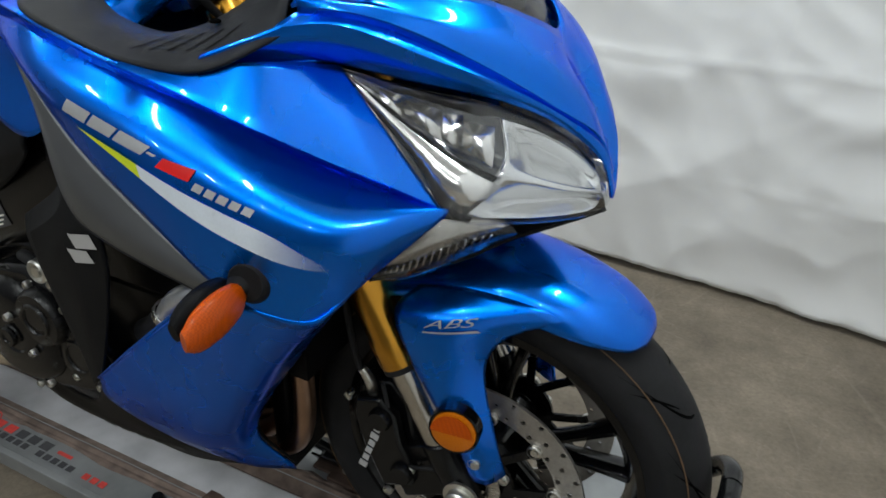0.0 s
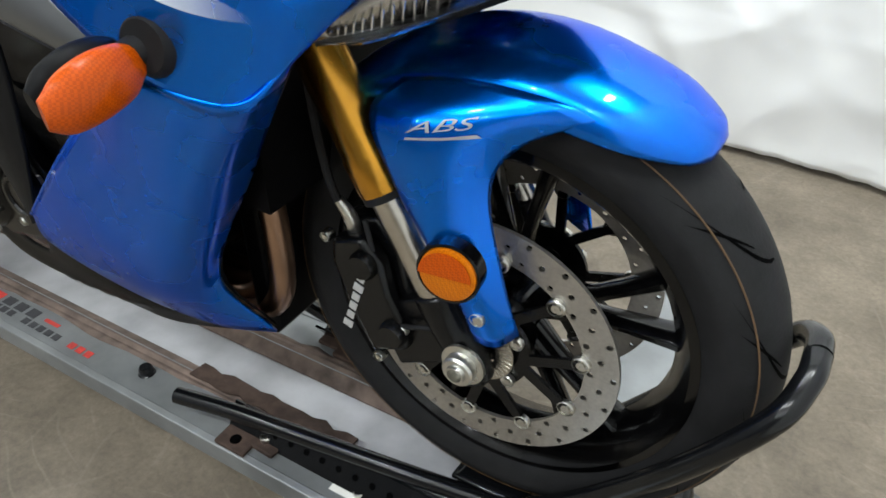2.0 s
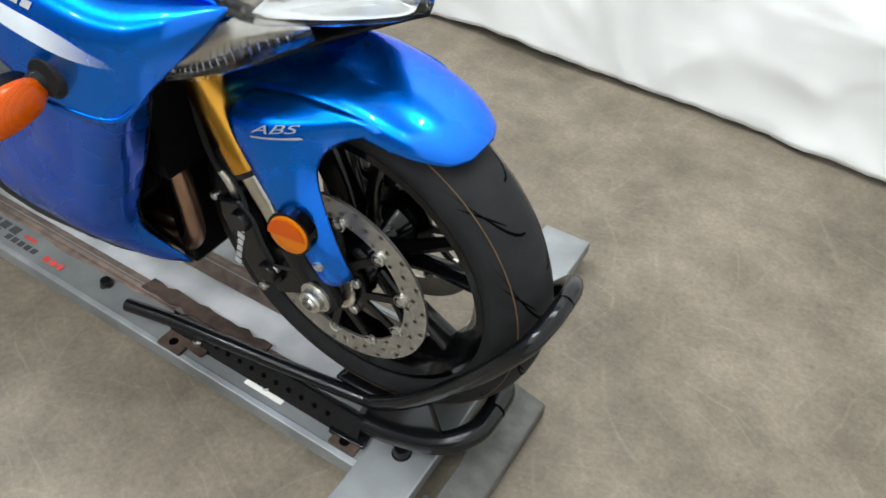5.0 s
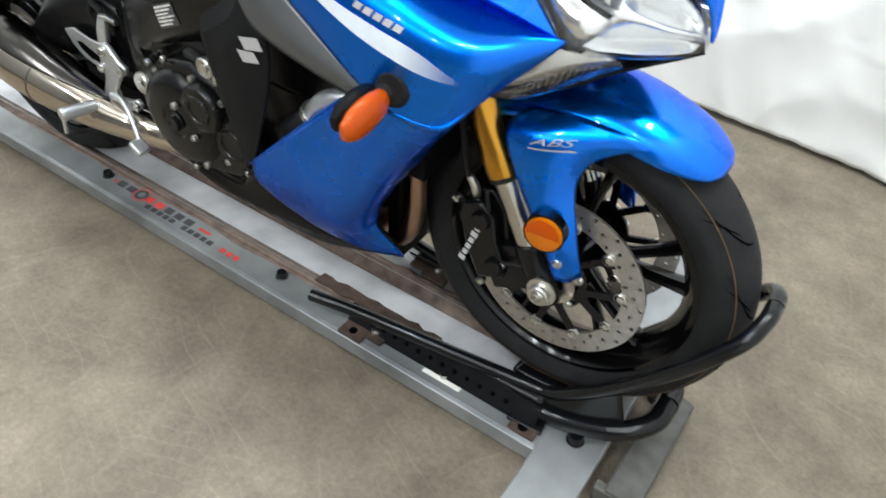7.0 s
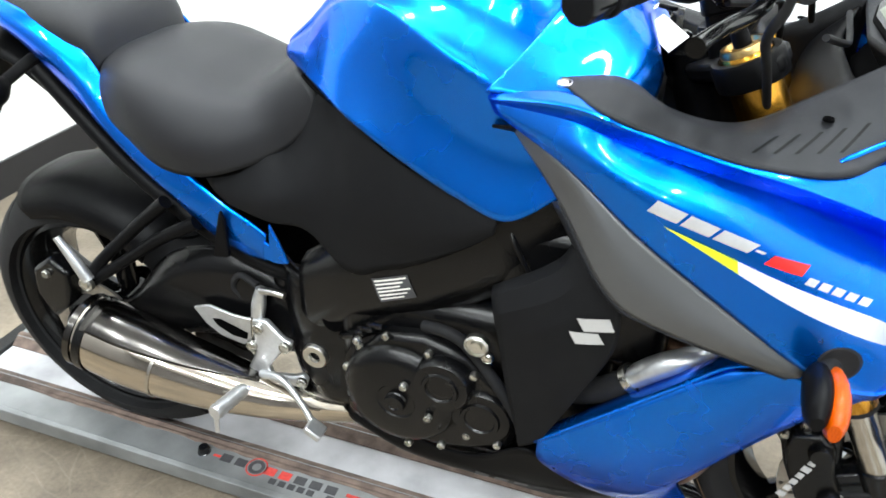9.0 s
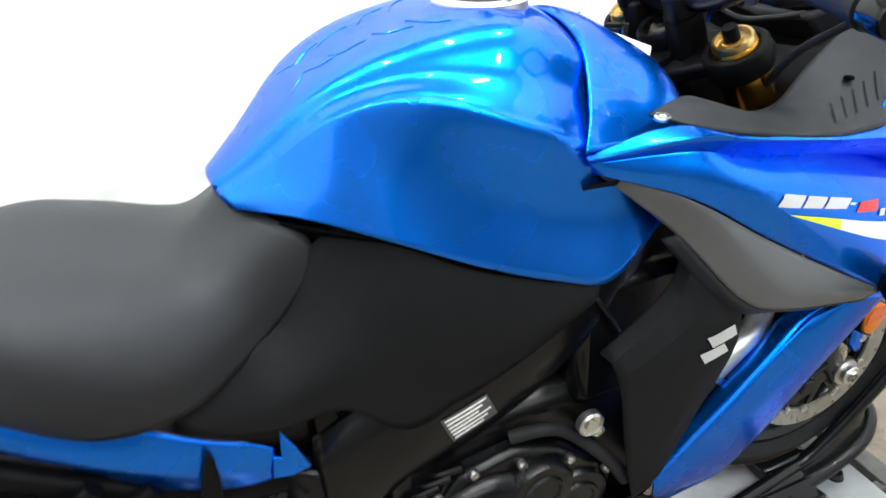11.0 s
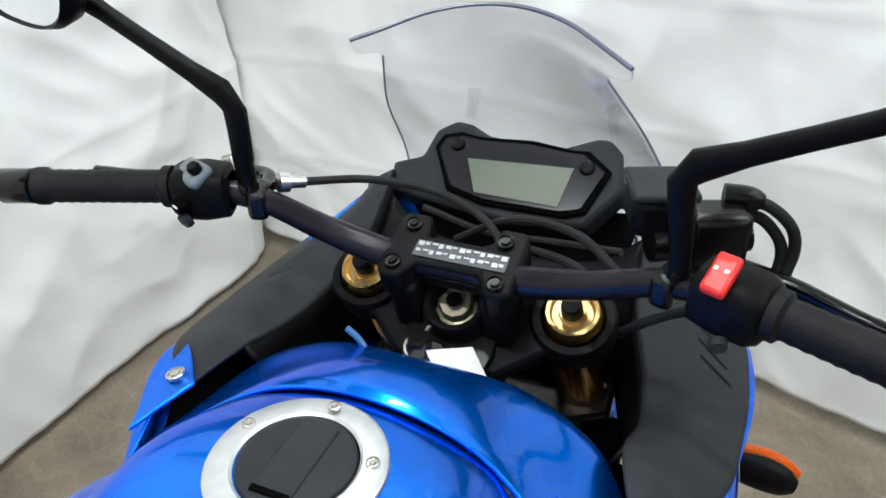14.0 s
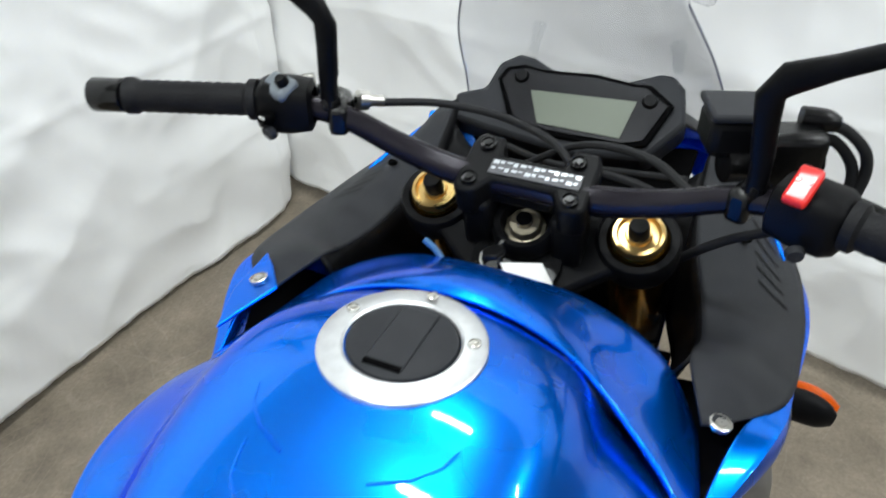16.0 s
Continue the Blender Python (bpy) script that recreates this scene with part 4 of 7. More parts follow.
for k in range(4):
    part("cooling_rib", tube([(-0.855 + 0.016 * k, -0.150, 0.545 + 0.012 * k), (-0.845 + 0.016 * k, -0.178, 0.560 + 0.012 * k), (-0.815 + 0.016 * k, -0.190, 0.578 + 0.010 * k)], 0.0055, 10, 8), CASE, eng)
part("engine_hose", tube([(-0.700, -0.190, 0.630), (-0.660, -0.205, 0.640), (-0.625, -0.205, 0.620), (-0.570, -0.215, 0.560), (-0.535, -0.215, 0.500)], 0.009, 24, 10), RUBBER, eng, "black engine hose")
part("radiator", box(-0.25, -0.215, -0.16, 0.16, 0.56, 0.80), BLACK, bike, "black radiator behind the front wheel")
for k in range(4):
    y = -0.105 + 0.07 * k
    fx = 0.028 if abs(y) > 0.1 else -0.03
    part("exhaust_header", tube([(-0.40, y, 0.64), (-0.315 + fx, y * 1.05, 0.59), (-0.290 + fx, y * 1.04, 0.49), (-0.325 + fx, y * 0.9, 0.36), (-0.45, y * 0.5, 0.255), (-0.62, y * 0.4, 0.245)], 0.0165, 30, 14), COPPER, bike, "heat-tinted steel exhaust header pipe")

# side fairings
for s, left in SIDES:
    UPF = [[(-0.615, -0.203, 1.000), (-0.614, -0.206, 0.998), (-0.612, -0.203, 0.994), (-0.609, -0.204, 0.988), (-0.606, -0.203, 0.982)],
           [(-0.53, -0.222, 1.022), (-0.515, -0.250, 1.018), (-0.512, -0.239, 0.999), (-0.514, -0.249, 0.972), (-0.505, -0.247, 0.945)],
           [(-0.45, -0.256, 1.013), (-0.444, -0.262, 1.006), (-0.452, -0.243, 0.983), (-0.435, -0.271, 0.945), (-0.42, -0.268, 0.888)],
           [(-0.36, -0.262, 0.994), (-0.352, -0.274, 0.990), (-0.366, -0.243, 0.965), (-0.345, -0.275, 0.915), (-0.325, -0.276, 0.828)],
           [(-0.27, -0.255, 0.990), (-0.272, -0.274, 0.976), (-0.295, -0.235, 0.948), (-0.255, -0.274, 0.880), (-0.225, -0.282, 0.768)],
           [(-0.205, -0.228, 0.996), (-0.191, -0.263, 0.951), (-0.222, -0.216, 0.922), (-0.170, -0.264, 0.852), (-0.150, -0.262, 0.730)],
           [(-0.178, -0.196, 0.993), (-0.122, -0.230, 0.917), (-0.148, -0.190, 0.891), (-0.105, -0.243, 0.842), (-0.115, -0.236, 0.750)],
           [(-0.162, -0.170, 0.988), (-0.074, -0.206, 0.895), (-0.088, -0.183, 0.878), (-0.060, -0.212, 0.848), (-0.098, -0.225, 0.772)],
           [(-0.150, -0.158, 0.986), (-0.030, -0.171, 0.866), (-0.027, -0.168, 0.861), (-0.022, -0.172, 0.856), (-0.085, -0.214, 0.788)]]
    side = part("side_fairing", surf(UPF, 57, 45, left, cv=(1, 2), cu=(7,)), BLUE, bike, "metallic blue side fairing with white and yellow stripe", solid=0.004, sharp=16)
    LOW = [[(-0.290, -0.252, 0.722), (-0.340, -0.252, 0.676), (-0.420, -0.252, 0.600), (-0.508, -0.246, 0.514)],
           [(-0.238, -0.280, 0.760), (-0.300, -0.260, 0.640), (-0.390, -0.252, 0.535), (-0.500, -0.240, 0.470)],
           [(-0.185, -0.275, 0.750), (-0.250, -0.248, 0.610), (-0.350, -0.228, 0.460), (-0.430, -0.200, 0.395)],
           [(-0.130, -0.254, 0.742), (-0.218, -0.222, 0.615), (-0.318, -0.196, 0.440), (-0.345, -0.155, 0.345)],
           [(-0.100, -0.226, 0.772), (-0.198, -0.188, 0.635), (-0.300, -0.172, 0.455), (-0.278, -0.122, 0.338)]]
    part("lower_fairing", surf(LOW, 30, 30, left), BLUE, bike, "blue lower fairing panel", solid=0.004)
    lip = [[(-0.512, -0.248, 0.512), (-0.420, -0.254, 0.602), (-0.340, -0.254, 0.678), (-0.290, -0.254, 0.726), (-0.240, -0.276, 0.757)],
           [(-0.515, -0.222, 0.508), (-0.424, -0.224, 0.598), (-0.344, -0.224, 0.674), (-0.292, -0.226, 0.722), (-0.240, -0.250, 0.753)]]
    part("fairing_lip", surf(lip, 4, 24, left), BLUE, bike, solid=0.003)
    GP = [[(-0.600, -0.200, 0.986), (-0.596, -0.201, 0.982), (-0.592, -0.198, 0.974)],
          [(-0.505, -0.246, 0.942), (-0.500, -0.250, 0.926), (-0.515, -0.238, 0.900)],
          [(-0.420, -0.267, 0.885), (-0.430, -0.278, 0.850), (-0.445, -0.276, 0.815)],
          [(-0.325, -0.275, 0.825), (-0.350, -0.286, 0.805), (-0.380, -0.284, 0.785)],
          [(-0.222, -0.282, 0.765), (-0.226, -0.284, 0.760), (-0.236, -0.280, 0.752)]]
    part("grey_insert", surf(GP, 30, 14, left), SILVERP, bike, "satin silver-grey fairing insert", solid=0.005)
    ge = [[(-0.515, -0.239, 0.900), (-0.445, -0.277, 0.813), (-0.380, -0.285, 0.783), (-0.236, -0.281, 0.750)],
          [(-0.525, -0.225, 0.890), (-0.450, -0.255, 0.795), (-0.385, -0.262, 0.768), (-0.245, -0.262, 0.742)]]
    part("insert_edge", surf(ge, 4, 24, left), GREYP, bike, solid=0.004)
    DP = [[(-0.492, -0.222, 0.918), (-0.492, -0.222, 0.852), (-0.512, -0.220, 0.806), (-0.592, -0.218, 0.746)],
          [(-0.480, -0.234, 0.910), (-0.488, -0.240, 0.850), (-0.508, -0.240, 0.802), (-0.588, -0.238, 0.744)],
          [(-0.455, -0.252, 0.836), (-0.478, -0.254, 0.806), (-0.508, -0.254, 0.770), (-0.582, -0.246, 0.722)],
          [(-0.425, -0.262, 0.785), (-0.470, -0.262, 0.760), (-0.520, -0.258, 0.720), (-0.575, -0.246, 0.690)],
          [(-0.425, -0.259, 0.720), (-0.462, -0.260, 0.690), (-0.500, -0.256, 0.640), (-0.560, -0.240, 0.600)],
          [(-0.462, -0.250, 0.620), (-0.487, -0.250, 0.592), (-0.514, -0.246, 0.560), (-0.545, -0.236, 0.530)],
          [(-0.505, -0.244, 0.515), (-0.515, -0.243, 0.505), (-0.525, -0.240, 0.495), (-0.535, -0.236, 0.485)]]
    part("side_duct_panel", surf(DP, 42, 20, left, cu=(1, 2, 3)), SIDEP, bike, "matt black side duct panel with emblem", solid=0.005, sharp=14)
    INN = [[(-0.535, -0.196, 1.029), (-0.532, -0.203, 1.028), (-0.528, -0.210, 1.027)],
           [(-0.470, -0.178, 1.031), (-0.475, -0.210, 1.032), (-0.478, -0.255, 1.017)],
           [(-0.412, -0.184, 1.004), (-0.402, -0.224, 1.010), (-0.397, -0.268, 1.001)],
           [(-0.340, -0.176, 0.996), (-0.330, -0.225, 1.002), (-0.318, -0.271, 0.989)],
           [(-0.270, -0.155, 1.030), (-0.250, -0.200, 1.022), (-0.236, -0.258, 0.990)],
           [(-0.190, -0.150, 1.085), (-0.185, -0.180, 1.062), (-0.180, -0.208, 1.020)]]
    part("cockpit_panel", surf(INN, 30, 18, left), GREYP, bike, "dark grey cockpit side panel", solid=0.004)
    inn2 = [[(-0.470, -0.178, 1.031), (-0.412, -0.184, 1.004), (-0.340, -0.176, 0.996), (-0.270, -0.155, 1.030), (-0.190, -0.150, 1.085)],
            [(-0.460, -0.140, 0.940), (-0.400, -0.160, 0.900), (-0.330, -0.165, 0.890), (-0.260, -0.145, 0.900), (-0.190, -0.14, 0.930)]]
    part("cockpit_inner_wall", surf(inn2, 6, 24, left), BLACK, bike, solid=0.004)
    if s > 0:
        part("fairing_lug", plate([(x, y * s, z) for x, y, z in ((-0.487, 0.228, 1.031), (-0.506, 0.208, 1.034), (-0.531, 0.186, 1.033), (-0.560, 0.201, 1.027), (-0.586, 0.217, 1.018), (-0.540, 0.232, 1.022))], (0, 0.15 * s, 1), 0.004), BLUE, bike, "blue fairing corner lug with a screw", bevel=0.0015)
    part("fairing_screw", disc_bolt((-0.528, 0.209 * s, 1.035 if s > 0 else 1.027), (0, 0.15 * s, 1), 0.009, 0.004), BOLT, bike)
    # direction indicator
    part("indicator_socket", lathe([(0.0, 0.010), (0.020, 0.010), (0.026, 0.004), (0.028, -0.004)], (-0.194, 0.270 * s, 0.782), (0.15, s, 0.10), 24), RUBBER, bike)
    ind = part("indicator", tube([(-0.196, 0.255 * s, 0.782), (-0.203, 0.285 * s, 0.776), (-0.208, 0.318 * s, 0.770)], [0.017, 0.0125, 0.0125], 10, 14), RUBBER, bike, "front indicator with orange lens on a black stalk")
    bodyp = [(-0.214, 0.294 * s, 0.790), (-0.214, 0.308 * s, 0.788), (-0.214, 0.336 * s, 0.782), (-0.216, 0.364 * s, 0.773), (-0.217, 0.380 * s, 0.768)]
    bodyp = [(x - 0.003, (0.283 + 0.90 * (abs(y) - 0.294)) * s, z - 0.019 + 0.17 * (abs(y) - 0.294)) for x, y, z in bodyp]
    bmi = tube(bodyp, [0.012, 0.0210, 0.0246, 0.0208, 0.0105], 18, 20)
    for v in bmi.verts:
        v.co.x = -0.211 + (v.co.x + 0.214) * 0.64
    part("indicator_body", bmi, BLACK, ind)
    lensp = [(-0.203, 0.294 * s, 0.788), (-0.202, 0.308 * s, 0.786), (-0.200, 0.336 * s, 0.779), (-0.203, 0.364 * s, 0.769), (-0.206, 0.381 * s, 0.765)]
    lensp = [(x + 0.001, (0.282 + 0.95 * (abs(y) - 0.294)) * s, z - 0.019 + 0.17 * (abs(y) - 0.294)) for x, y, z in lensp]
    bmi = tube(lensp, [0.011, 0.0208, 0.0250, 0.0218, 0.0115], 18, 20)
    for v in bmi.verts:
        v.co.x = -0.197 + (v.co.x + 0.202) * 0.54
    part("indicator_lens", bmi, AMBER, ind, "orange indicator lens with a moulded grid")

# nose and lamps
N0 = [(0.108, 0, 0.838), (0.096, -0.025, 0.890), (0.056, -0.070, 0.938), (0.0, -0.110, 0.966), (-0.080, -0.137, 0.978), (-0.152, -0.160, 0.990), (-0.172, -0.182, 0.991)]
N1 = [(0.109, 0, 0.846), (0.097, -0.026, 0.896), (0.058, -0.073, 0.944), (0.000, -0.116, 0.975), (-0.075, -0.147, 0.994), (-0.155, -0.188, 1.013), (-0.250, -0.247, 0.996)]
NB = [(0.107, 0, 0.855), (0.096, -0.027, 0.904), (0.058, -0.074, 0.948), (0.004, -0.116, 0.982), (-0.058, -0.146, 1.005), (-0.130, -0.181, 1.031), (-0.186, -0.211, 1.028)]
NC = [(0.103, 0, 0.866), (0.090, -0.027, 0.913), (0.054, -0.071, 0.950), (0.006, -0.106, 0.982), (-0.062, -0.137, 1.014), (-0.118, -0.162, 1.033), (-0.172, -0.192, 1.041)]
NA = [(0.104, 0, 0.872), (0.091, -0.029, 0.918), (0.057, -0.075, 0.955), (0.010, -0.109, 0.988), (-0.060, -0.142, 1.023), (-0.115, -0.167, 1.041), (-0.170, -0.194, 1.048)]
N2 = [(0.076, 0, 0.930), (0.064, -0.030, 0.966), (0.026, -0.079, 1.003), (-0.034, -0.120, 1.027), (-0.092, -0.148, 1.043), (-0.132, -0.168, 1.049), (-0.172, -0.195, 1.052)]
N3 = [(0.022, 0, 1.016), (0.008, -0.035, 1.030), (-0.035, -0.085, 1.052), (-0.095, -0.130, 1.056), (-0.150, -0.168, 1.052), (-0.166, -0.184, 1.050), (-0.176, -0.196, 1.046)]
nose = part("nose_fairing", surf([N0, N1, NB, NC, NA, N2, N3], 43, 61, mirror=True, cu=(2, 3, 4)), BLUE, bike, "metallic blue nose fairing above the headlamps", solid=0.004, sharp=16)
scr = [[(0.012, 0, 1.018), (-0.002, -0.035, 1.032), (-0.045, -0.085, 1.055), (-0.095, -0.130, 1.060), (-0.125, -0.160, 1.056)],
       [(-0.055, 0, 1.100), (-0.065, -0.035, 1.105), (-0.100, -0.085, 1.115), (-0.127, -0.130, 1.108), (-0.144, -0.157, 1.099)],
       [(-0.150, 0, 1.200), (-0.158, -0.035, 1.200), (-0.181, -0.073, 1.198), (-0.203, -0.110, 1.189), (-0.217, -0.137, 1.181)],
       [(-0.212, 0, 1.262), (-0.218, -0.032, 1.261), (-0.235, -0.064, 1.258), (-0.259, -0.088, 1.257), (-0.279, -0.106, 1.257)],
       [(-0.222, 0, 1.280), (-0.228, -0.034, 1.278), (-0.244, -0.070, 1.272), (-0.275, -0.105, 1.267), (-0.294, -0.126, 1.263)],
       [(-0.240, 0, 1.302), (-0.245, -0.035, 1.300), (-0.260, -0.070, 1.294), (-0.282, -0.106, 1.282), (-0.300, -0.128, 1.276)]]
part("windscreen", surf(scr, 36, 40, mirror=True), SCREEN, bike, "clear acrylic windscreen", solid=0.003)
part("screen_edge", tube([(p[0], -p[1], p[2]) for p in reversed(scr[5][1:])] + scr[5], 0.0022, 40, 6), mat("screen_edge_grey", (0.12, 0.13, 0.18), 0.3), bike)
for s in (-1, 1):
    part("screen_side_edge", tube([(r[4][0], -r[4][1] * s, r[4][2]) for r in scr[:4]], 0.0011, 30, 6), mat("screen_cut_edge", (0.20, 0.21, 0.27), 0.3), bike)
for s, left in SIDES:
    HL = [[(-0.150, -0.156, 0.984), (-0.149, -0.157, 0.983), (-0.148, -0.158, 0.982)],
          [(-0.080, -0.134, 0.970), (-0.068, -0.152, 0.942), (-0.062, -0.164, 0.908)],
          [(0.000, -0.107, 0.958), (0.020, -0.135, 0.908), (-0.014, -0.170, 0.856)],
          [(0.055, -0.068, 0.930), (0.074, -0.088, 0.880), (0.035, -0.116, 0.838)],
          [(0.092, -0.024, 0.882), (0.100, -0.030, 0.856), (0.085, -0.042, 0.826)],
          [(0.102, -0.003, 0.840), (0.104, -0.003, 0.833), (0.102, -0.003, 0.826)]]
    hl = part("headlamp", surf(HL, 30, 20, left), LENSM, bike, "clear headlamp with chrome reflector bowl", solid=0.002)
    hl.visible_shadow = False
    rb = [[(-0.150, -0.150, 0.978), (-0.150, -0.150, 0.978), (-0.150, -0.150, 0.977)],
          [(-0.100, -0.120, 0.966), (-0.110, -0.125, 0.938), (-0.090, -0.150, 0.905)],
          [(-0.030, -0.095, 0.952), (-0.075, -0.090, 0.905), (-0.045, -0.150, 0.858)],
          [(0.030, -0.060, 0.925), (-0.040, -0.055, 0.880), (0.010, -0.105, 0.838)],
          [(0.075, -0.020, 0.878), (0.040, -0.025, 0.855), (0.065, -0.038, 0.828)],
          [(0.090, -0.002, 0.838), (0.088, -0.002, 0.833), (0.088, -0.002, 0.828)]]
    part("reflector_bowl", surf(rb, 20, 14, left), REFLECT, hl, "chrome reflector bowl", solid=0.002)

    def in_lamp(u, v, depth, HL=HL, left=left):
        """A point inside the lamp: u along it, v across it, depth behind the lens."""
        row = [curve_points([s_[q] for s_ in HL], 51)[min(50, round(u * 10))] for q in range(3)]
        p = curve_points(row, 21)[round(v * 20)]
        p = p + Vector((-0.75, 0.6, -0.1)).normalized() * depth
        return Vector((p.x, -p.y, p.z)) if left else p

    def lamp_strip(u0, u1, va, vb, da, db, n=12):
        return mesh_grid([[in_lamp(u0 + (u1 - u0) * k / n, va[0] + (va[1] - va[0]) * k / n, da), in_lamp(u0 + (u1 - u0) * k / n, vb[0] + (vb[1] - vb[0]) * k / n, db)] for k in range(n + 1)])

    part("lamp_trim", lamp_strip(0.0, 4.0, (0.0, 0.0), (0.22, 0.03), 0.003, 0.006, 20), GLOSSB, hl, "black lamp trim", solid=0.002)
    part("lamp_trim", lamp_strip(0.1, 2.1, (0.56, 0.60), (0.63, 0.66), 0.006, 0.005), GLOSSB, hl, solid=0.002)
    part("lamp_bezel", lamp_strip(0.1, 2.2, (0.63, 0.66), (0.94, 0.96), 0.003, 0.006), SATINC, hl, "satin chrome lamp bezel", solid=0.002)
    part("lamp_trim", lamp_strip(0.05, 2.3, (0.94, 0.96), (1.0, 1.0), 0.004, 0.002), GLOSSB, hl, solid=0.002)
    for ku, (ua, ub, d0, d1) in enumerate(((0.55, 1.0, 0.010, 0.020), (1.0, 1.35, 0.020, 0.012), (1.35, 1.7, 0.012, 0.026), (1.7, 2.05, 0.026, 0.010))):
        bmq = mesh_grid([[in_lamp(ua, 0.25, d0), in_lamp(ua, 0.4, d0 + 0.004), in_lamp(ua, 0.5, d0)], [in_lamp(ub, 0.2, d1), in_lamp(ub, 0.4, d1 + 0.006), in_lamp(ub, 0.55, d1)]])
        part("side_lamp_facet", bmq, SATINC, hl, "faceted chrome side lamp", solid=0.0015, sharp=5)
    part("bowl_edge", tube([in_lamp(2.1, v, 0.010) for v in (0.1, 0.3, 0.5, 0.7, 0.9)], 0.0018, 20, 8), CHROME, hl)

    def half_bowl(u0, u1, v0, v1, deep):
        """A smooth hollow reflector between two places along and two across the lamp."""
        return mesh_grid([[in_lamp(u0 + (u1 - u0) * i / 14, v0 + (v1 - v0) * j / 8, 0.006 + deep * math.sin(math.pi * i / 14) ** 0.8 * math.sin(math.pi * j / 8) ** 0.8) for j in range(9)] for i in range(15)])

    part("upper_bowl", half_bowl(2.1, 4.2, 0.08, 0.55, 0.036), REFLECT, hl, "bright upper reflector bowl", solid=0.0012, sharp=60)
    part("lower_bowl", half_bowl(2.1, 4.6, 0.55, 0.97, 0.030), REFLECT, hl, "bright lower reflector bowl", solid=0.0012, sharp=60)
    PL = [[(-0.086, -0.214, 0.788), (-0.086, -0.213, 0.786), (-0.086, -0.212, 0.784)],
          [(-0.055, -0.194, 0.823), (-0.048, -0.197, 0.805), (-0.055, -0.190, 0.783)],
          [(-0.016, -0.170, 0.852), (-0.004, -0.168, 0.828), (-0.015, -0.152, 0.796)],
          [(0.030, -0.118, 0.836), (0.036, -0.112, 0.826), (0.024, -0.095, 0.808)]]
    pl = part("position_lamp", surf(PL, 18, 12, left), LENSM, bike, "clear lower position lamp", solid=0.002)
    pl.visible_shadow = False
    pb = [[(p[0] - 0.012, p[1] + 0.010, p[2]) for p in r] for r in PL]
    part("lamp_reflector", surf(pb, 10, 8, left), STEEL, pl, solid=0.002)
    for k in range(16):
        f = 0.12 + 0.05 * k
        hi, lo = [curve_points([s_[q] for s_ in PL], 41)[round(f * 40)] for q in (1, 2)]
        mid = hi.lerp(lo, 0.15)
        rib = tube([mid + Vector((-0.005, 0.004, 0)), lo + Vector((-0.006, 0.004, 0.001))], 0.0012, 2, 6)
        part("lamp_rib", flip(rib) if left else rib, SATINC, pl)
    CH = [[(-0.086, -0.212, 0.783), (-0.086, -0.190, 0.782), (-0.090, -0.10, 0.80)],
          [(-0.015, -0.152, 0.795), (-0.020, -0.130, 0.800), (-0.03, -0.06, 0.81)],
          [(0.026, -0.095, 0.807), (0.020, -0.070, 0.808), (0.01, -0.03, 0.815)],
          [(0.085, -0.040, 0.824), (0.078, -0.025, 0.822), (0.07, -0.01, 0.82)],
          [(0.104, 0.0, 0.823), (0.098, 0.0, 0.820), (0.09, 0.0, 0.82)]]
    part("chin_panel", surf(CH, 20, 10, left), BLACK, bike, "black chin panel under the lamps", solid=0.004)

# ---- the dolly under the motorcycle ----
dolly = new("motorcycle_dolly")
tagged(dolly, "galvanised steel motorcycle dolly plank with rusty channel", "dolly")
XB, XF, YB, ZB = -1.95, 0.185, 0.162, 0.065
for s, left in SIDES:
    part("deck", box(XB, XF - 0.12, min(s * 0.062, s * (YB - 0.012)), max(s * 0.062, s * (YB - 0.012)), ZB - 0.004, ZB), GALV, dolly)
    part("side_rail", plate([(XB, s * (YB - 0.013), ZB + 0.002), (XB, s * YB, ZB - 0.001), (XB, s * (YB + 0.001), 0.026), (XB, s * (YB - 0.012), 0.024)], (1, 0, 0), XF - 0.12 - XB), GALV, dolly, bevel=0.002)
    part("channel_wall", plate([(XB, s * 0.078, ZB + 0.001), (XB, s * 0.070, ZB + 0.004), (XB, s * 0.040, 0.049), (XB, s * 0.040, 0.044)], (1, 0, 0), XF - 0.14 - XB), RUST, dolly, "rusty sloping channel side")
    bm = bmesh.new()
    rows = []
    for k in range(61):
        x = XB + 0.02 + (XF - 0.2 - XB) * k / 60
        w = 0.010 + 0.010 * noise.noise((x * 7.0, s, 2.0)) + 0.006 * noise.noise((x * 30.0, s, 5.0))
        rows.append([(x, s * 0.077, ZB + 0.0006), (x, s * (0.079 + max(0.0, w)), ZB + 0.0006)])
    mesh_grid(rows, bm=bm)
    part("rust_stain", bm, RUST, dolly, "rust stain along the channel edge", solid=0.0004)
    for x in (-1.87, -1.25, -0.631):
        part("deck_bolt", lathe([(0.0, 0.015), (0.010, 0.015), (0.0125, 0.010), (0.0125, 0.002), (0.015, 0.0)], (x, s * 0.107, ZB), (0, 0, 1), 16), CHOCK, dolly)
part("channel", box(XB, XF - 0.1, -0.058, 0.058, 0.040, 0.0455), WHITEW, dolly, "worn galvanised wheel channel")
flap = [(-0.56 + 0.022 * k, -0.075 - 0.010 * noise.noise((k * 0.9, 3.0, 1.0)), ZB + 0.004) for k in range(16)] + [(-0.23 - 0.022 * k, -0.040 + 0.010 * noise.noise((k * 0.8, 7.0, 2.0)), ZB - 0.002) for k in range(16)]
part("rubber_flap", plate(flap, (0, 0, 1), 0.004), DRUST, dolly, "torn brown rubber strip in the channel")
part("cross_beam", box(0.060, 0.172, -0.66, 0.575, 0.036, ZB + 0.003), GALV, dolly, "galvanised outrigger cross beam", bevel=0.003)
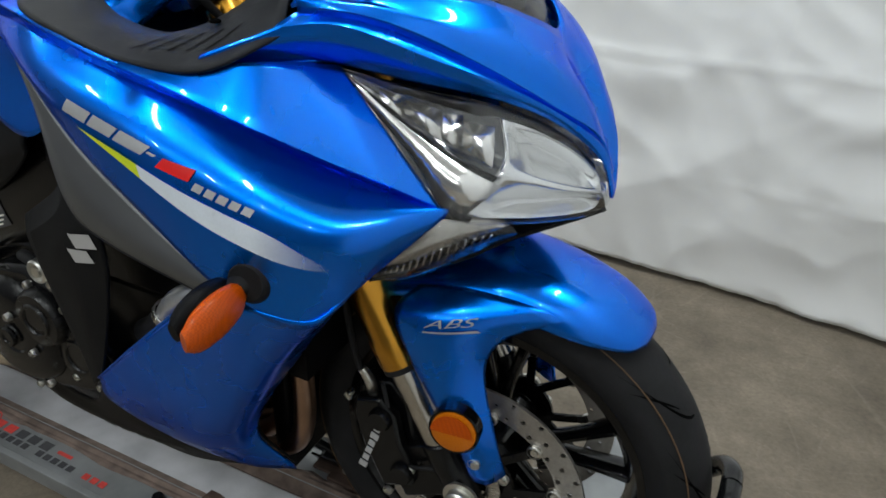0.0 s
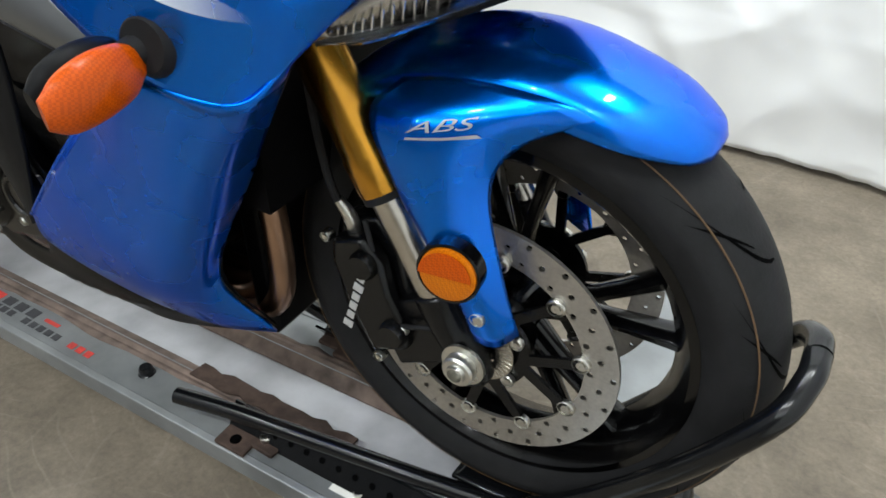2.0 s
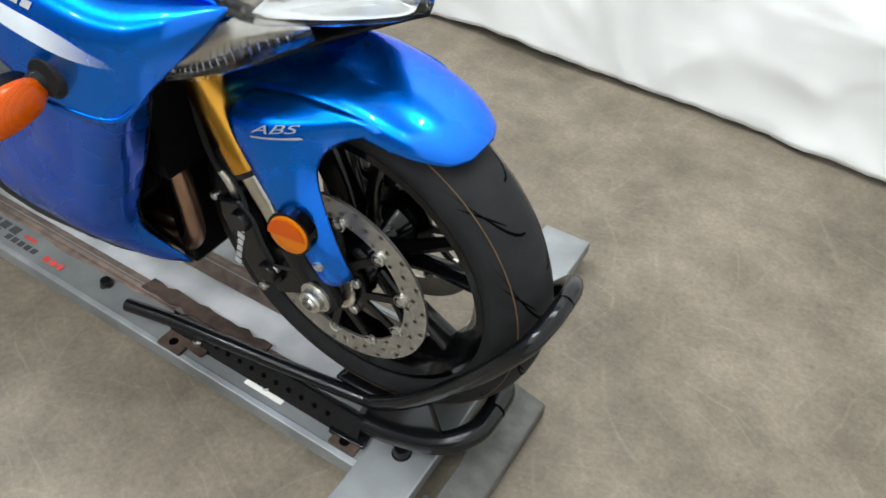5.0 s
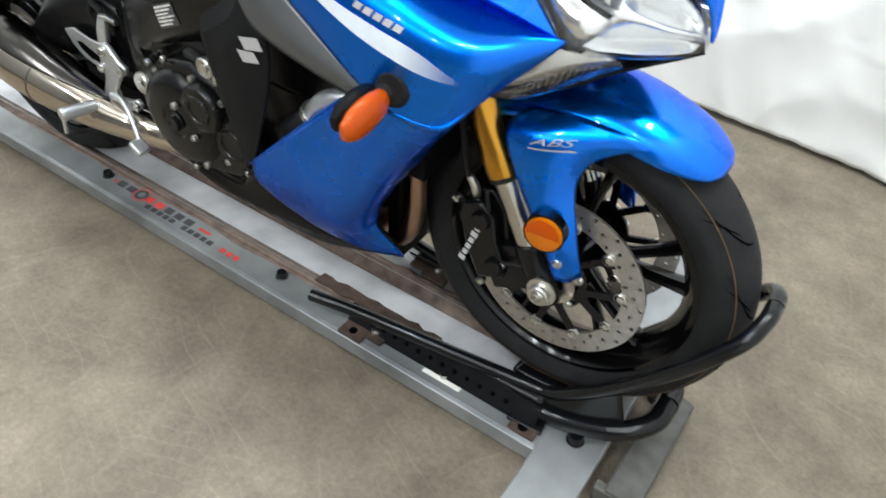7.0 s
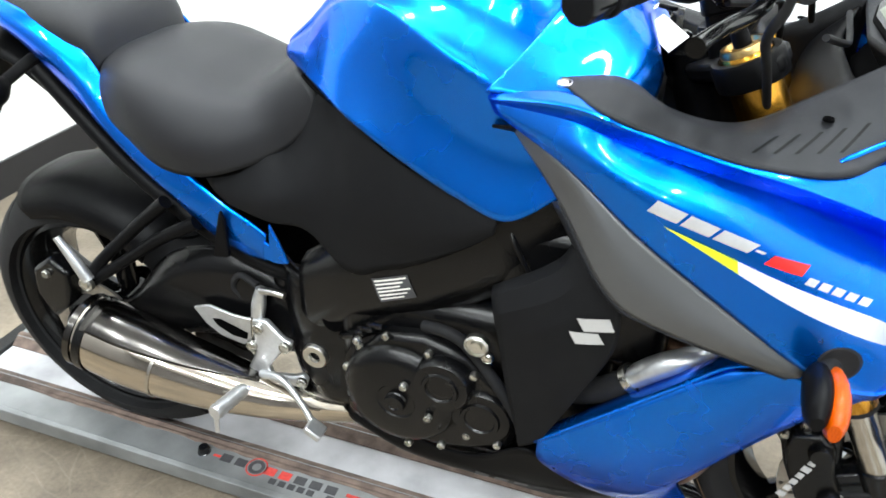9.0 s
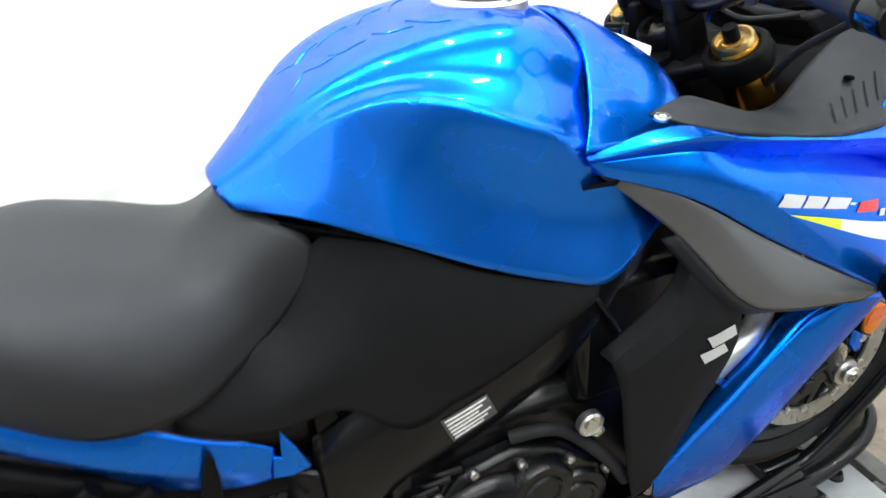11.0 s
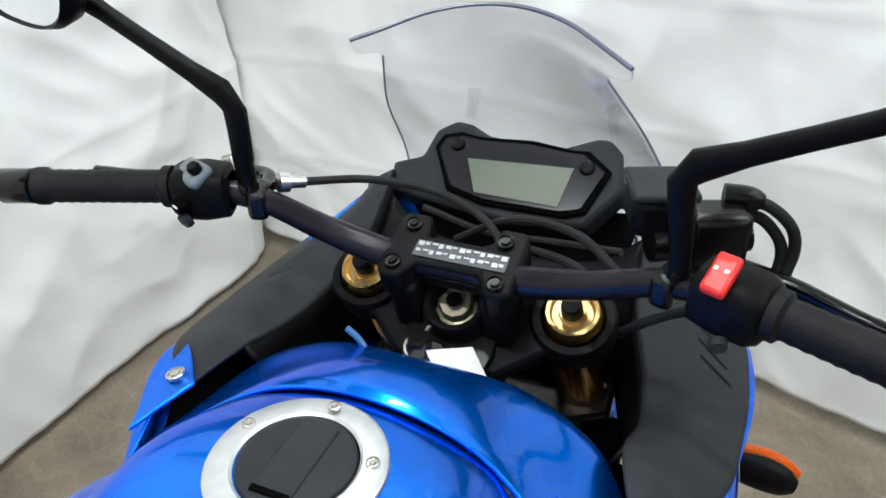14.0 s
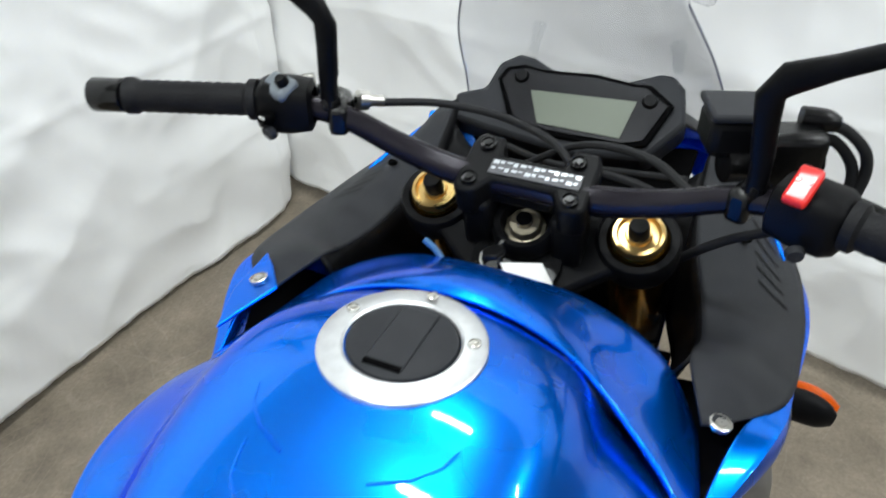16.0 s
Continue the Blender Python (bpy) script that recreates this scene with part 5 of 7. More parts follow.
part("end_bar", box(XB - 0.045, XB, -0.17, 0.17, 0.01, 0.055), CHOCK, dolly, bevel=0.004)
ramp = [(0.205, -0.15, 0.056), (0.205, 0.15, 0.056), (0.275, 0.15, 0.034), (0.270, -0.135, 0.034)]
part("ramp_bar", plate(ramp, (0, 0, -1), 0.03), WORNST, dolly, "weathered dark steel ramp bar", bevel=0.004)
for y in (-0.15, 0.13):
    hb = part("ramp_hinge", box(0.183, 0.222, y, y + 0.022, 0.004, 0.046), WORNST, dolly, "rusty ramp hinge", bevel=0.004)
    part("hinge_pin", lathe([(0.0, 0.032), (0.008, 0.032), (0.010, 0.028), (0.010, -0.004)], (0.213, y - 0.004, 0.016), (0, 1, 0), 14), CHOCK, hb)
for s, left in SIDES:
    part("corner_bolt", lathe([(0.0, 0.016), (0.012, 0.016), (0.015, 0.011), (0.015, 0.002), (0.017, 0.0015), (0.018, 0.0)], (0.116, s * 0.097, ZB + 0.003), (0, 0, 1), 18), CHOCK, dolly)
    part("bolt_tab", box(-0.42, -0.36, min(s * 0.10, s * 0.16), max(s * 0.10, s * 0.16), ZB + 0.001, ZB + 0.010), DRUST, dolly, "dark rusty bolt tab", bevel=0.003)
    part("tab_hole", lathe([(0.0, 0.0008), (0.009, 0.0008), (0.0095, 0.0)], (-0.39, s * 0.142, ZB + 0.010), (0, 0, 1), 18), GAP, dolly)
    part("bolt_tab", box(-0.005, 0.052, min(s * 0.10, s * 0.150), max(s * 0.10, s * 0.150), ZB + 0.001, ZB + 0.008), DRUST, dolly, "dark rusty bolt tab", bevel=0.003)
    part("tab_hole", lathe([(0.0, 0.0008), (0.010, 0.0008), (0.0105, 0.0)], (0.022, s * 0.134, ZB + 0.008), (0, 0, 1), 18), GAP, dolly)

chock = new("wheel_chock")
tagged(chock, "black tubular front wheel chock bolted to the dolly", "wheel chock")
for s, left in SIDES:
    part("side_bar", tube([(-0.505, 0.143 * s, 0.112), (-0.40, 0.125 * s, 0.115), (-0.30, 0.112 * s, 0.116), (-0.10, 0.085 * s, 0.116), (0.03, 0.068 * s, 0.118)], 0.0135, 30, 14), CHOCK, chock, "bent black steel tube")
    part("front_hoop", tube([(0.02, 0.068 * s, 0.116), (0.06, 0.072 * s, 0.14), (0.14, 0.078 * s, 0.225), (0.228, 0.084 * s, 0.345), (0.295, 0.070 * s, 0.445), (0.314, 0.035 * s, 0.478), (0.317, 0.0, 0.484)], 0.0135, 36, 14), CHOCK, chock)
    part("lower_hoop", tube([(0.0, 0.092 * s, 0.085), (0.09, 0.092 * s, 0.102), (0.18, 0.085 * s, 0.140), (0.228, 0.05 * s, 0.166), (0.236, 0.0, 0.172)], 0.0195, 30, 14), CHOCK, chock)
    pl = plate([(-0.42, s * 0.127, 0.069), (-0.42, s * 0.123, 0.069), (-0.42, s * 0.098, 0.108), (-0.42, s * 0.102, 0.110)], (1, 0, 0), 0.46)
    part("side_plate", pl, CHOCK, chock, "black perforated side plate")
    web = [[(-0.40, -0.099, 0.108), (-0.30, -0.099, 0.108), (-0.10, -0.098, 0.108), (0.035, -0.096, 0.106)],
           [(-0.40, -0.120, 0.118), (-0.30, -0.108, 0.118), (-0.10, -0.080, 0.118), (0.035, -0.066, 0.120)]]
    part("side_web", surf(web, 4, 24, left), CHOCK, chock, solid=0.003)
    web = [[(0.010, -0.070, 0.114), (0.060, -0.074, 0.140), (0.110, -0.077, 0.190), (0.160, -0.080, 0.250)],
           [(0.005, -0.088, 0.090), (0.070, -0.090, 0.100), (0.130, -0.088, 0.120), (0.190, -0.080, 0.150)]]
    part("front_web", surf(web, 6, 20, left), CHOCK, chock, "black gusset between the chock tubes", solid=0.004)
    for k in range(12):
        part("plate_hole", lathe([(0.0, 0.0008), (0.005, 0.0008), (0.0052, 0.0)], (-0.36 + 0.03 * k, s * 0.1148, 0.090), (0, s * 0.85, 0.52), 12), GAP, chock)

# ---- handlebar and cockpit ----
from mathutils.bvhtree import BVHTree


def arc(c, r, a0, a1, n, axis_u, axis_v):
    return [Vector(c) + r * (math.cos(a0 + (a1 - a0) * k / n) * Vector(axis_u) + math.sin(a0 + (a1 - a0) * k / n) * Vector(axis_v)) for k in range(n + 1)]


top = part("top_yoke", plate([fk(0.690, y, f) for y, f in ((-0.145, 0.0), (-0.135, 0.035), (-0.09, 0.045), (-0.04, 0.02), (0.04, 0.02), (0.09, 0.045), (0.135, 0.035), (0.145, 0.0), (0.13, -0.035), (0.09, -0.04), (0.05, -0.075), (-0.05, -0.075), (-0.09, -0.04), (-0.13, -0.035))], FD, 0.022), BLACK, bike, "black top yoke", bevel=0.006)
for s, left in SIDES:
    part("yoke_clamp", lathe([(0.0305, -0.008), (0.040, -0.006), (0.041, 0.0), (0.041, 0.022), (0.038, 0.026), (0.031, 0.026)], fk(0.692, 0.107 * s), FD, 36), BLACK, top)
part("lower_yoke", plate([fk(0.50, y, f) for y, f in ((-0.145, -0.03), (-0.145, 0.04), (-0.05, 0.03), (0.05, 0.03), (0.145, 0.04), (0.145, -0.03), (0.05, -0.07), (-0.05, -0.07))], FD, 0.03), CASE, bike, bevel=0.005)
stem = part("stem_nut", lathe([(0.0, 0.010), (0.007, 0.010), (0.008, 0.004), (0.015, 0.004), (0.017, 0.001), (0.0175, -0.004), (0.021, -0.005), (0.021, -0.012)], fk(0.734, 0, -0.020), FD, 10), mat("dull_zinc", (0.26, 0.23, 0.17), 0.34, 0.9, 0, 0.1, 0.3, 120), top, "dull zinc steering stem nut")
part("stem_ring", lathe([(0.021, -0.010), (0.024, 0.006), (0.030, 0.008), (0.034, 0.002), (0.034, -0.012)], fk(0.734, 0, -0.020), FD, 40), BLACK, top)
part("stem_bore", lathe([(0.0, 0.0005), (0.008, 0.0005)], Vector(fk(0.734, 0, -0.020)) + FD * 0.0102, FD, 20), GAP, top)
# bar clamp
CU = Vector((-0.93, 0, -0.30)).normalized()   # back and down along the clamp face
CN2 = Vector((-0.30, 0, 0.95)).normalized()
cpos = Vector((-0.377, 0, 1.118))


def cl(u, v, h=0.0):
    """A point on the bar clamp: u back, v left, h out."""
    return cpos + CU * u + Vector((0, v, 0)) + CN2 * h


clamp = part("bar_clamp", plate([cl(u, v, -0.035) for u, v in ((-0.040, -0.060), (-0.040, -0.034), (-0.016, -0.030), (-0.016, 0.030), (-0.040, 0.034), (-0.040, 0.060), (-0.026, 0.064), (0.030, 0.064), (0.036, 0.058), (0.036, 0.042), (0.016, 0.030), (0.016, -0.030), (0.036, -0.040), (0.036, -0.056), (0.030, -0.064), (-0.026, -0.064))], CN2, 0.035), BLACK, bike, "black bar clamp with four bolts", bevel=0.005)
part("clamp_leg", boxm(Matrix.Translation(cl(0.01, 0.045, -0.06)) @ Matrix.Rotation(-0.3, 4, "Y"), 0.045, 0.03, 0.07), BLACK, clamp, bevel=0.006)
part("clamp_leg", boxm(Matrix.Translation(cl(0.01, -0.045, -0.06)) @ Matrix.Rotation(-0.3, 4, "Y"), 0.045, 0.03, 0.07), BLACK, clamp, bevel=0.006)
for u, v in ((-0.024, 0.047), (-0.022, -0.043), (0.022, 0.050), (0.024, -0.048)):
    part("clamp_bolt", disc_bolt(cl(u, v, 0.0), CN2, 0.008, 0.005), CASE, clamp)
part("clamp_label", plate([cl(-0.008, -0.052, 0.0006), cl(0.010, -0.052, 0.0006), cl(0.010, 0.036, 0.0006), cl(-0.008, 0.036, 0.0006)], CN2, 0.0008), DECALK, clamp)
for k in range(26):
    v, u = 0.034 - (k % 13) * 0.0066, -0.0065 + 0.0085 * (k // 13)
    part("label_bar", plate([cl(u, v, 0.0016), cl(u + 0.0048 - 0.0015 * (k % 3), v, 0.0016), cl(u + 0.0048 - 0.0015 * (k % 3), v - 0.0054 + 0.0015 * (k % 2), 0.0016), cl(u, v - 0.0054 + 0.0015 * (k % 2), 0.0016)], CN2, 0.0004), DECALG, clamp)
HB = [(-0.487, -0.395, 1.161), (-0.432, -0.262, 1.162), (-0.402, -0.192, 1.150), (-0.384, -0.128, 1.120), (-0.377, -0.070, 1.104), (-0.377, 0.0, 1.104)]
bar = part("handlebar", tube(HB + [(x, -y, z) for x, y, z in reversed(HB[:-1])], [0.011, 0.011, 0.0115, 0.013, 0.0145, 0.0145, 0.0145, 0.013, 0.0115, 0.011, 0.011], 80, 18), BARM, bike, "black tapered handlebar")
for s, left in SIDES:
    g0, g1 = Vector((-0.432, 0.262 * s, 1.162)), Vector((-0.4785, 0.381 * s, 1.1615))
    gd = (g1 - g0).normalized()
    gl = (g1 - g0).length
    prof = [(0.012, -0.004), (0.0195, -0.004), (0.0195, 0.004), (0.0155, 0.007)]
    for k in range(22):
        prof.append((0.0150 + (0.0008 if k % 2 else 0.0), 0.010 + (gl - 0.022) * k / 21))
    prof += [(0.0178, gl - 0.009), (0.0178, gl - 0.001), (0.012, gl)]
    part("grip", lathe(prof, g0, gd, 28), GRIPM, bar, "ribbed black rubber grip")
    part("bar_end", lathe([(0.0, 0.036), (0.0145, 0.036), (0.0165, 0.033), (0.0165, 0.004), (0.012, 0.0)], g1, gd, 28), GLOSSB, bar)
    # switch housing
    sw0 = Vector((-0.410, 0.212 * s, 1.158))
    M = Matrix.Translation(sw0 + gd * 0.024) @ Vector((1, 0, 0)).rotation_difference(gd).to_matrix().to_4x4()
    secs_ = []
    for u, r1, r2 in ((-0.028, 0.016, 0.017), (-0.025, 0.022, 0.023), (-0.004, 0.0245, 0.026), (0.018, 0.024, 0.025), (0.026, 0.020, 0.021), (0.029, 0.014, 0.015)):
        secs_.append([M @ Vector((u, r1 * math.copysign(abs(math.cos(t)) ** 0.6, math.cos(t)), r2 * math.copysign(abs(math.sin(t)) ** 0.6, math.sin(t)))) for t in [2 * math.pi * k / 20 for k in range(20)]])
    swb = mesh_grid(secs_, False, True)
    part("switch_housing", swb, BLACK, bar, "black switch housing")
    # clutch or brake lever and perch
    lev = [(-0.385, 0.19 * s, 1.148), (-0.350, 0.215 * s, 1.142), (-0.355, 0.27 * s, 1.138), (-0.385, 0.335 * s, 1.134), (-0.402, 0.395 * s, 1.134)]
    part("lever", tube(lev, [0.008, 0.0085, 0.0075, 0.007, 0.0085], 30, 10), GLOSSB, bar, "black hand lever")
    part("lever_perch", boxm(Matrix.Translation((-0.398, 0.188 * s, 1.146)) @ Matrix.Rotation(0.37 * s, 4, "Z"), 0.034, 0.020, 0.030), CASE, bar, bevel=0.006)
    # mirror
    stemb = (-0.405, 0.193 * s, 1.160)
    part("mirror_nut", lathe([(0.009, 0.0), (0.0105, 0.002), (0.0105, 0.014), (0.008, 0.018)], (-0.404, 0.193 * s, 1.152), (0, 0, 1), 6), CASE, bar)
    el = Vector((-0.411, 0.182 * s, 1.250))
    end = Vector((-0.426, 0.289 * s, 1.317 if left else 1.306))
    side_v = Vector((0, s, 0))
    rows_ = []
    armv = (end - el).normalized()
    for p, u_, w_, dirv in ((Vector(stemb), 0.008, 0.008, side_v), (Vector((-0.4055, 0.192 * s, 1.186)), 0.008, 0.008, side_v), (Vector((-0.406, 0.191 * s, 1.191)), 0.0085, 0.009, side_v), (Vector((-0.409, 0.187 * s, 1.222)), 0.008, 0.0095, side_v),
                         (el + Vector((0, 0.003 * s, -0.008)), 0.0075, 0.0105, side_v), (el + armv * 0.014, 0.0075, 0.012, Vector((0, 0.55 * s, -0.80))), (el + armv * 0.045, 0.007, 0.0085, Vector((0, 0.5 * s, -0.85))), (el.lerp(end, 0.7), 0.0065, 0.0075, Vector((0, 0.5 * s, -0.85))), (end, 0.0065, 0.0075, Vector((0, 0.5 * s, -0.85))), (end + armv * 0.03, 0.008, 0.010, Vector((0, 0.5 * s, -0.85)))):
        rows_.append([p + Vector((1, 0, 0)) * u_ * math.copysign(abs(math.cos(t)) ** 0.7, math.cos(t)) + dirv.normalized() * w_ * math.copysign(abs(math.sin(t)) ** 0.7, math.sin(t)) for t in [2 * math.pi * k / 16 for k in range(16)]])
    mir = part("mirror", mesh_grid(rows_, False, True), BLACK, bike, "black rear-view mirror on an angled stalk")
    mc = Vector((-0.443, 0.362 * s, 1.354))
    mm = Matrix.Translation(mc) @ Matrix.Rotation(radians(-14 * s), 4, "Z") @ Matrix.Rotation(radians(8), 4, "Y")
    ring = [(0.084 * math.copysign(abs(math.cos(t)) ** 0.75, math.cos(t)) + 0.01 * math.sin(t), 0.046 * math.copysign(abs(math.sin(t)) ** 0.75, math.sin(t))) for t in [2 * math.pi * k / 40 for k in range(40)]]
    shell = mesh_grid([[mm @ Vector((x, s * a * q, b * q)) for a, b in ring] for x, q in ((-0.004, 0.95), (-0.006, 1.0), (0.004, 1.02), (0.020, 0.92), (0.034, 0.6), (0.040, 0.05))], False, True)
    part("mirror_shell", shell, BLACK, mir)
    part("mirror_glass", plate([mm @ Vector((-0.003, s * a * 0.955, b * 0.955)) for a, b in ring], mm.to_3x3() @ Vector((1, 0, 0)), 0.003), CHROME, mir, "silvered mirror glass")
for ob_ in [bar, *bar.children, *[o for o in bike.children if o.name.split(".")[0] == "mirror"]]:
    for piece in [ob_, *ob_.children] if ob_ is not bar else [bar]:
        for v in piece.data.vertices:
            if v.co.y > 0.06:
                v.co.x += 0.034 * (v.co.y - 0.06)
                v.co.z += 0.016 * (v.co.y - 0.06)
# right switch, reservoir and hoses
KM = Matrix.Translation((-0.433, -0.222, 1.185)) @ Matrix.Rotation(-0.36, 4, "Z") @ Matrix.Rotation(-0.40, 4, "Y")
part("kill_switch", plate([KM @ Vector(p) for p in ((-0.016, -0.009, -0.004), (0.016, -0.009, 0.000), (0.016, 0.009, 0.000), (-0.016, 0.009, -0.004))], KM.to_3x3() @ Vector((0, 0, 1)), 0.009), RED, bar, "red engine stop switch", bevel=0.003)
for dy in (-0.0035, 0.0045):
    part("switch_mark", boxm(KM @ Matrix.Translation((0.001, dy, 0.0078)), 0.003, 0.003, 0.0006), PAPER, bar)
part("starter_button", lathe([(0.0, 0.006), (0.006, 0.006), (0.007, 0.003), (0.007, 0.0)], (-0.449, -0.228, 1.142), (-0.9, -0.2, -0.2), 16), GREYP, bar)
LM = Matrix.Translation((-0.422, 0.234, 1.182)) @ Matrix.Rotation(-0.37, 4, "Z") @ Matrix.Rotation(-0.45, 4, "Y")
part("switch_panel", boxm(LM, 0.026, 0.036, 0.012), SWITCHG, bar, "grey switch panel", bevel=0.005)
part("switch_thumb", lathe([(0.0, 0.008), (0.005, 0.008), (0.0065, 0.005), (0.006, 0.0)], LM @ Vector((0.002, -0.010, 0.006)), LM.to_3x3() @ Vector((0, 0, 1)), 16), BLACK, bar)
part("switch_button", boxm(Matrix.Translation((-0.443, 0.238, 1.159)) @ Matrix.Rotation(-0.37, 4, "Z"), 0.012, 0.018, 0.010), GAP, bar, bevel=0.003)
part("switch_mark", boxm(Matrix.Translation((-0.4495, 0.238, 1.161)) @ Matrix.Rotation(-0.37, 4, "Z"), 0.0006, 0.008, 0.002), PAPER, bar)
part("horn_button", lathe([(0.0, 0.006), (0.007, 0.006), (0.008, 0.003), (0.008, 0.0)], (-0.438, 0.238, 1.143), (-0.9, 0.2, -0.3), 16), GREYP, bar)
part("switch_screw", disc_bolt((-0.360, 0.243, 1.150), (0.2, 0.2, 1), 0.008, 0.018), BOLT, bar)
res = part("brake_reservoir", boxm(Matrix.Translation((-0.330, -0.166, 1.174)) @ Matrix.Rotation(0.35, 4, "Z"), 0.050, 0.050, 0.036), BLACK, bike, "black brake fluid reservoir", bevel=0.008)
part("reservoir_lid", boxm(Matrix.Translation((-0.330, -0.166, 1.194)) @ Matrix.Rotation(0.35, 4, "Z"), 0.053, 0.053, 0.008), GREYP, res, bevel=0.003)
part("master_cylinder", tube([(-0.352, -0.165, 1.150), (-0.330, -0.205, 1.150), (-0.315, -0.240, 1.150)], [0.016, 0.016, 0.012], 10, 14), CASE, res)
part("master_cylinder_body", boxm(Matrix.Translation((-0.352, -0.212, 1.168)) @ Matrix.Rotation(0.35, 4, "Z"), 0.036, 0.050, 0.052), CASE, res, bevel=0.008)
part("hose_union", tube([(-0.335, -0.214, 1.196), (-0.332, -0.232, 1.195), (-0.330, -0.242, 1.192)], [0.0095, 0.0095, 0.007], 8, 12), CASE, res)
for dz in (0.0, 0.012):
    part("brake_hose", tube([(-0.332, -0.228, 1.193 - dz), (-0.329, -0.250 + 0.3 * dz, 1.188 - dz), (-0.330, -0.270 + 0.6 * dz, 1.170 - dz), (-0.333, -0.273 + 0.6 * dz, 1.142 - 0.5 * dz), (-0.342, -0.258, 1.110), (-0.328, -0.185, 1.06), (-0.31, -0.12, 0.99)], 0.0048, 40, 10), RUBBER, bike, "black brake hose")
part("clutch_cable", tube([(-0.372, 0.185, 1.152), (-0.335, 0.172, 1.140), (-0.290, 0.120, 1.128), (-0.275, 0.050, 1.115), (-0.320, -0.02, 1.112), (-0.345, -0.045, 1.06)], 0.0042, 40, 8), RUBBER, bike, "black control cable")
part("cable_adjuster", lathe([(0.004, 0.0), (0.010, 0.002), (0.010, 0.012), (0.006, 0.014), (0.006, 0.028), (0.004, 0.03)], (-0.378, 0.178, 1.160), (0.6, -0.5, -0.2), 14), BOLT, bike)
for k, pts in enumerate(([(-0.372, -0.150, 1.125), (-0.325, -0.10, 1.128), (-0.290, -0.03, 1.11), (-0.270, 0.04, 1.06)], [(-0.378, -0.140, 1.112), (-0.335, -0.09, 1.105), (-0.315, -0.02, 1.09), (-0.30, 0.05, 1.03)], [(-0.275, -0.135, 1.085), (-0.245, -0.06, 1.062), (-0.225, 0.02, 1.045), (-0.22, 0.10, 1.06)], [(-0.330, 0.02, 1.03), (-0.35, 0.06, 0.98), (-0.34, 0.09, 0.92)])):
    part("control_cable", tube(pts, 0.0042, 30, 8), RUBBER, bike, "black control cable")
part("blue_strap", tube([(-0.456, 0.070, 1.074), (-0.459, 0.056, 1.066), (-0.466, 0.042, 1.052)], 0.0030, 10, 8), mat("blue_strap_plastic", (0.03, 0.11, 0.24), 0.4), bike)

# instrument panel
DN = Vector((-0.62, 0, 0.785)).normalized()      # out of the display
DU = Vector((0.785, 0, 0.62)).normalized()       # up the display
dc = Vector((-0.170, 0.003, 1.088))


def dp(v, u, h=0.0):
    """A point of the instrument panel: v to the left, u up, h out."""
    return dc + Vector((0, v, 0)) + DU * u + DN * h


def ring_of(pts, h):
    return [dp(v, u, h) for v, u in pts]


OUT = [(0.150, -0.036), (0.157, -0.002), (0.122, 0.012), (0.114, 0.048), (0.092, 0.064), (0.072, 0.062), (0.046, 0.050), (-0.045, 0.049), (-0.078, 0.065), (-0.094, 0.065), (-0.109, 0.051), (-0.120, 0.006), (-0.086, -0.044), (0.0, -0.054), (0.107, -0.042)]
dash = part("instrument_surround", plate(ring_of(OUT, -0.045), DN, 0.045), GREYP, bike, "dark grey instrument surround", bevel=0.006)
# added black plate that stands in for the shade below the display
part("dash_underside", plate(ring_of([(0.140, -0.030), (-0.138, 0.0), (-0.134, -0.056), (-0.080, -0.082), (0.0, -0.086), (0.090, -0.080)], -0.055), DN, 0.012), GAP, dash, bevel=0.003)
FACE = [(0.100, 0.020), (0.094, 0.034), (0.074, 0.040), (0.053, 0.037), (-0.007, 0.041), (-0.052, 0.037), (-0.068, 0.038), (-0.096, 0.020), (-0.079, -0.026), (-0.058, -0.033), (0.030, -0.034), (0.073, -0.024)]
part("display_rim", plate(ring_of([(v * 1.075, u * 1.17) for v, u in FACE], 0.0), DN, 0.006), GAP, dash, "black display rim", bevel=0.002)
part("display_face", plate(ring_of(FACE, 0.002), DN, 0.0065), mat("smoked_display_glass", (0.012, 0.012, 0.014), 0.16, 0, 0.0, 0.03, 0.2, 30, spec=0.35), dash, "smoked instrument glass")
part("display_screen", plate([dp(0.062, 0.012, 0.0088), dp(-0.062, 0.019, 0.0088), dp(-0.054, -0.029, 0.0088), dp(0.043, -0.028, 0.0088)], DN, 0.001), LCD, dash, "blank grey-green display")
for v, u in ((0.078, 0.028), (-0.076, 0.022)):
    part("display_button", lathe([(0.0, 0.004), (0.007, 0.004), (0.009, 0.0)], dp(v, u, 0.0085), DN, 18), BLACK, dash)
part("cockpit_shroud", surf([[(-0.22, 0, 1.02), (-0.22, -0.10, 1.03), (-0.20, -0.15, 1.06)], [(-0.26, 0, 0.97), (-0.26, -0.11, 0.98), (-0.25, -0.155, 1.0)], [(-0.27, 0, 0.90), (-0.27, -0.11, 0.90), (-0.26, -0.15, 0.90)]], 10, 21, mirror=True), BLACK, bike, "black cockpit shroud", solid=0.004)
part("screen_mount", surf([[(-0.13, 0, 1.085), (-0.135, -0.08, 1.085), (-0.16, -0.14, 1.08)], [(-0.08, 0, 1.06), (-0.09, -0.08, 1.07), (-0.13, -0.15, 1.07)], [(-0.02, 0, 1.03), (-0.05, -0.08, 1.06), (-0.12, -0.155, 1.06)]], 12, 31, mirror=True), BLACK, bike, "black panel behind the windscreen", solid=0.003)
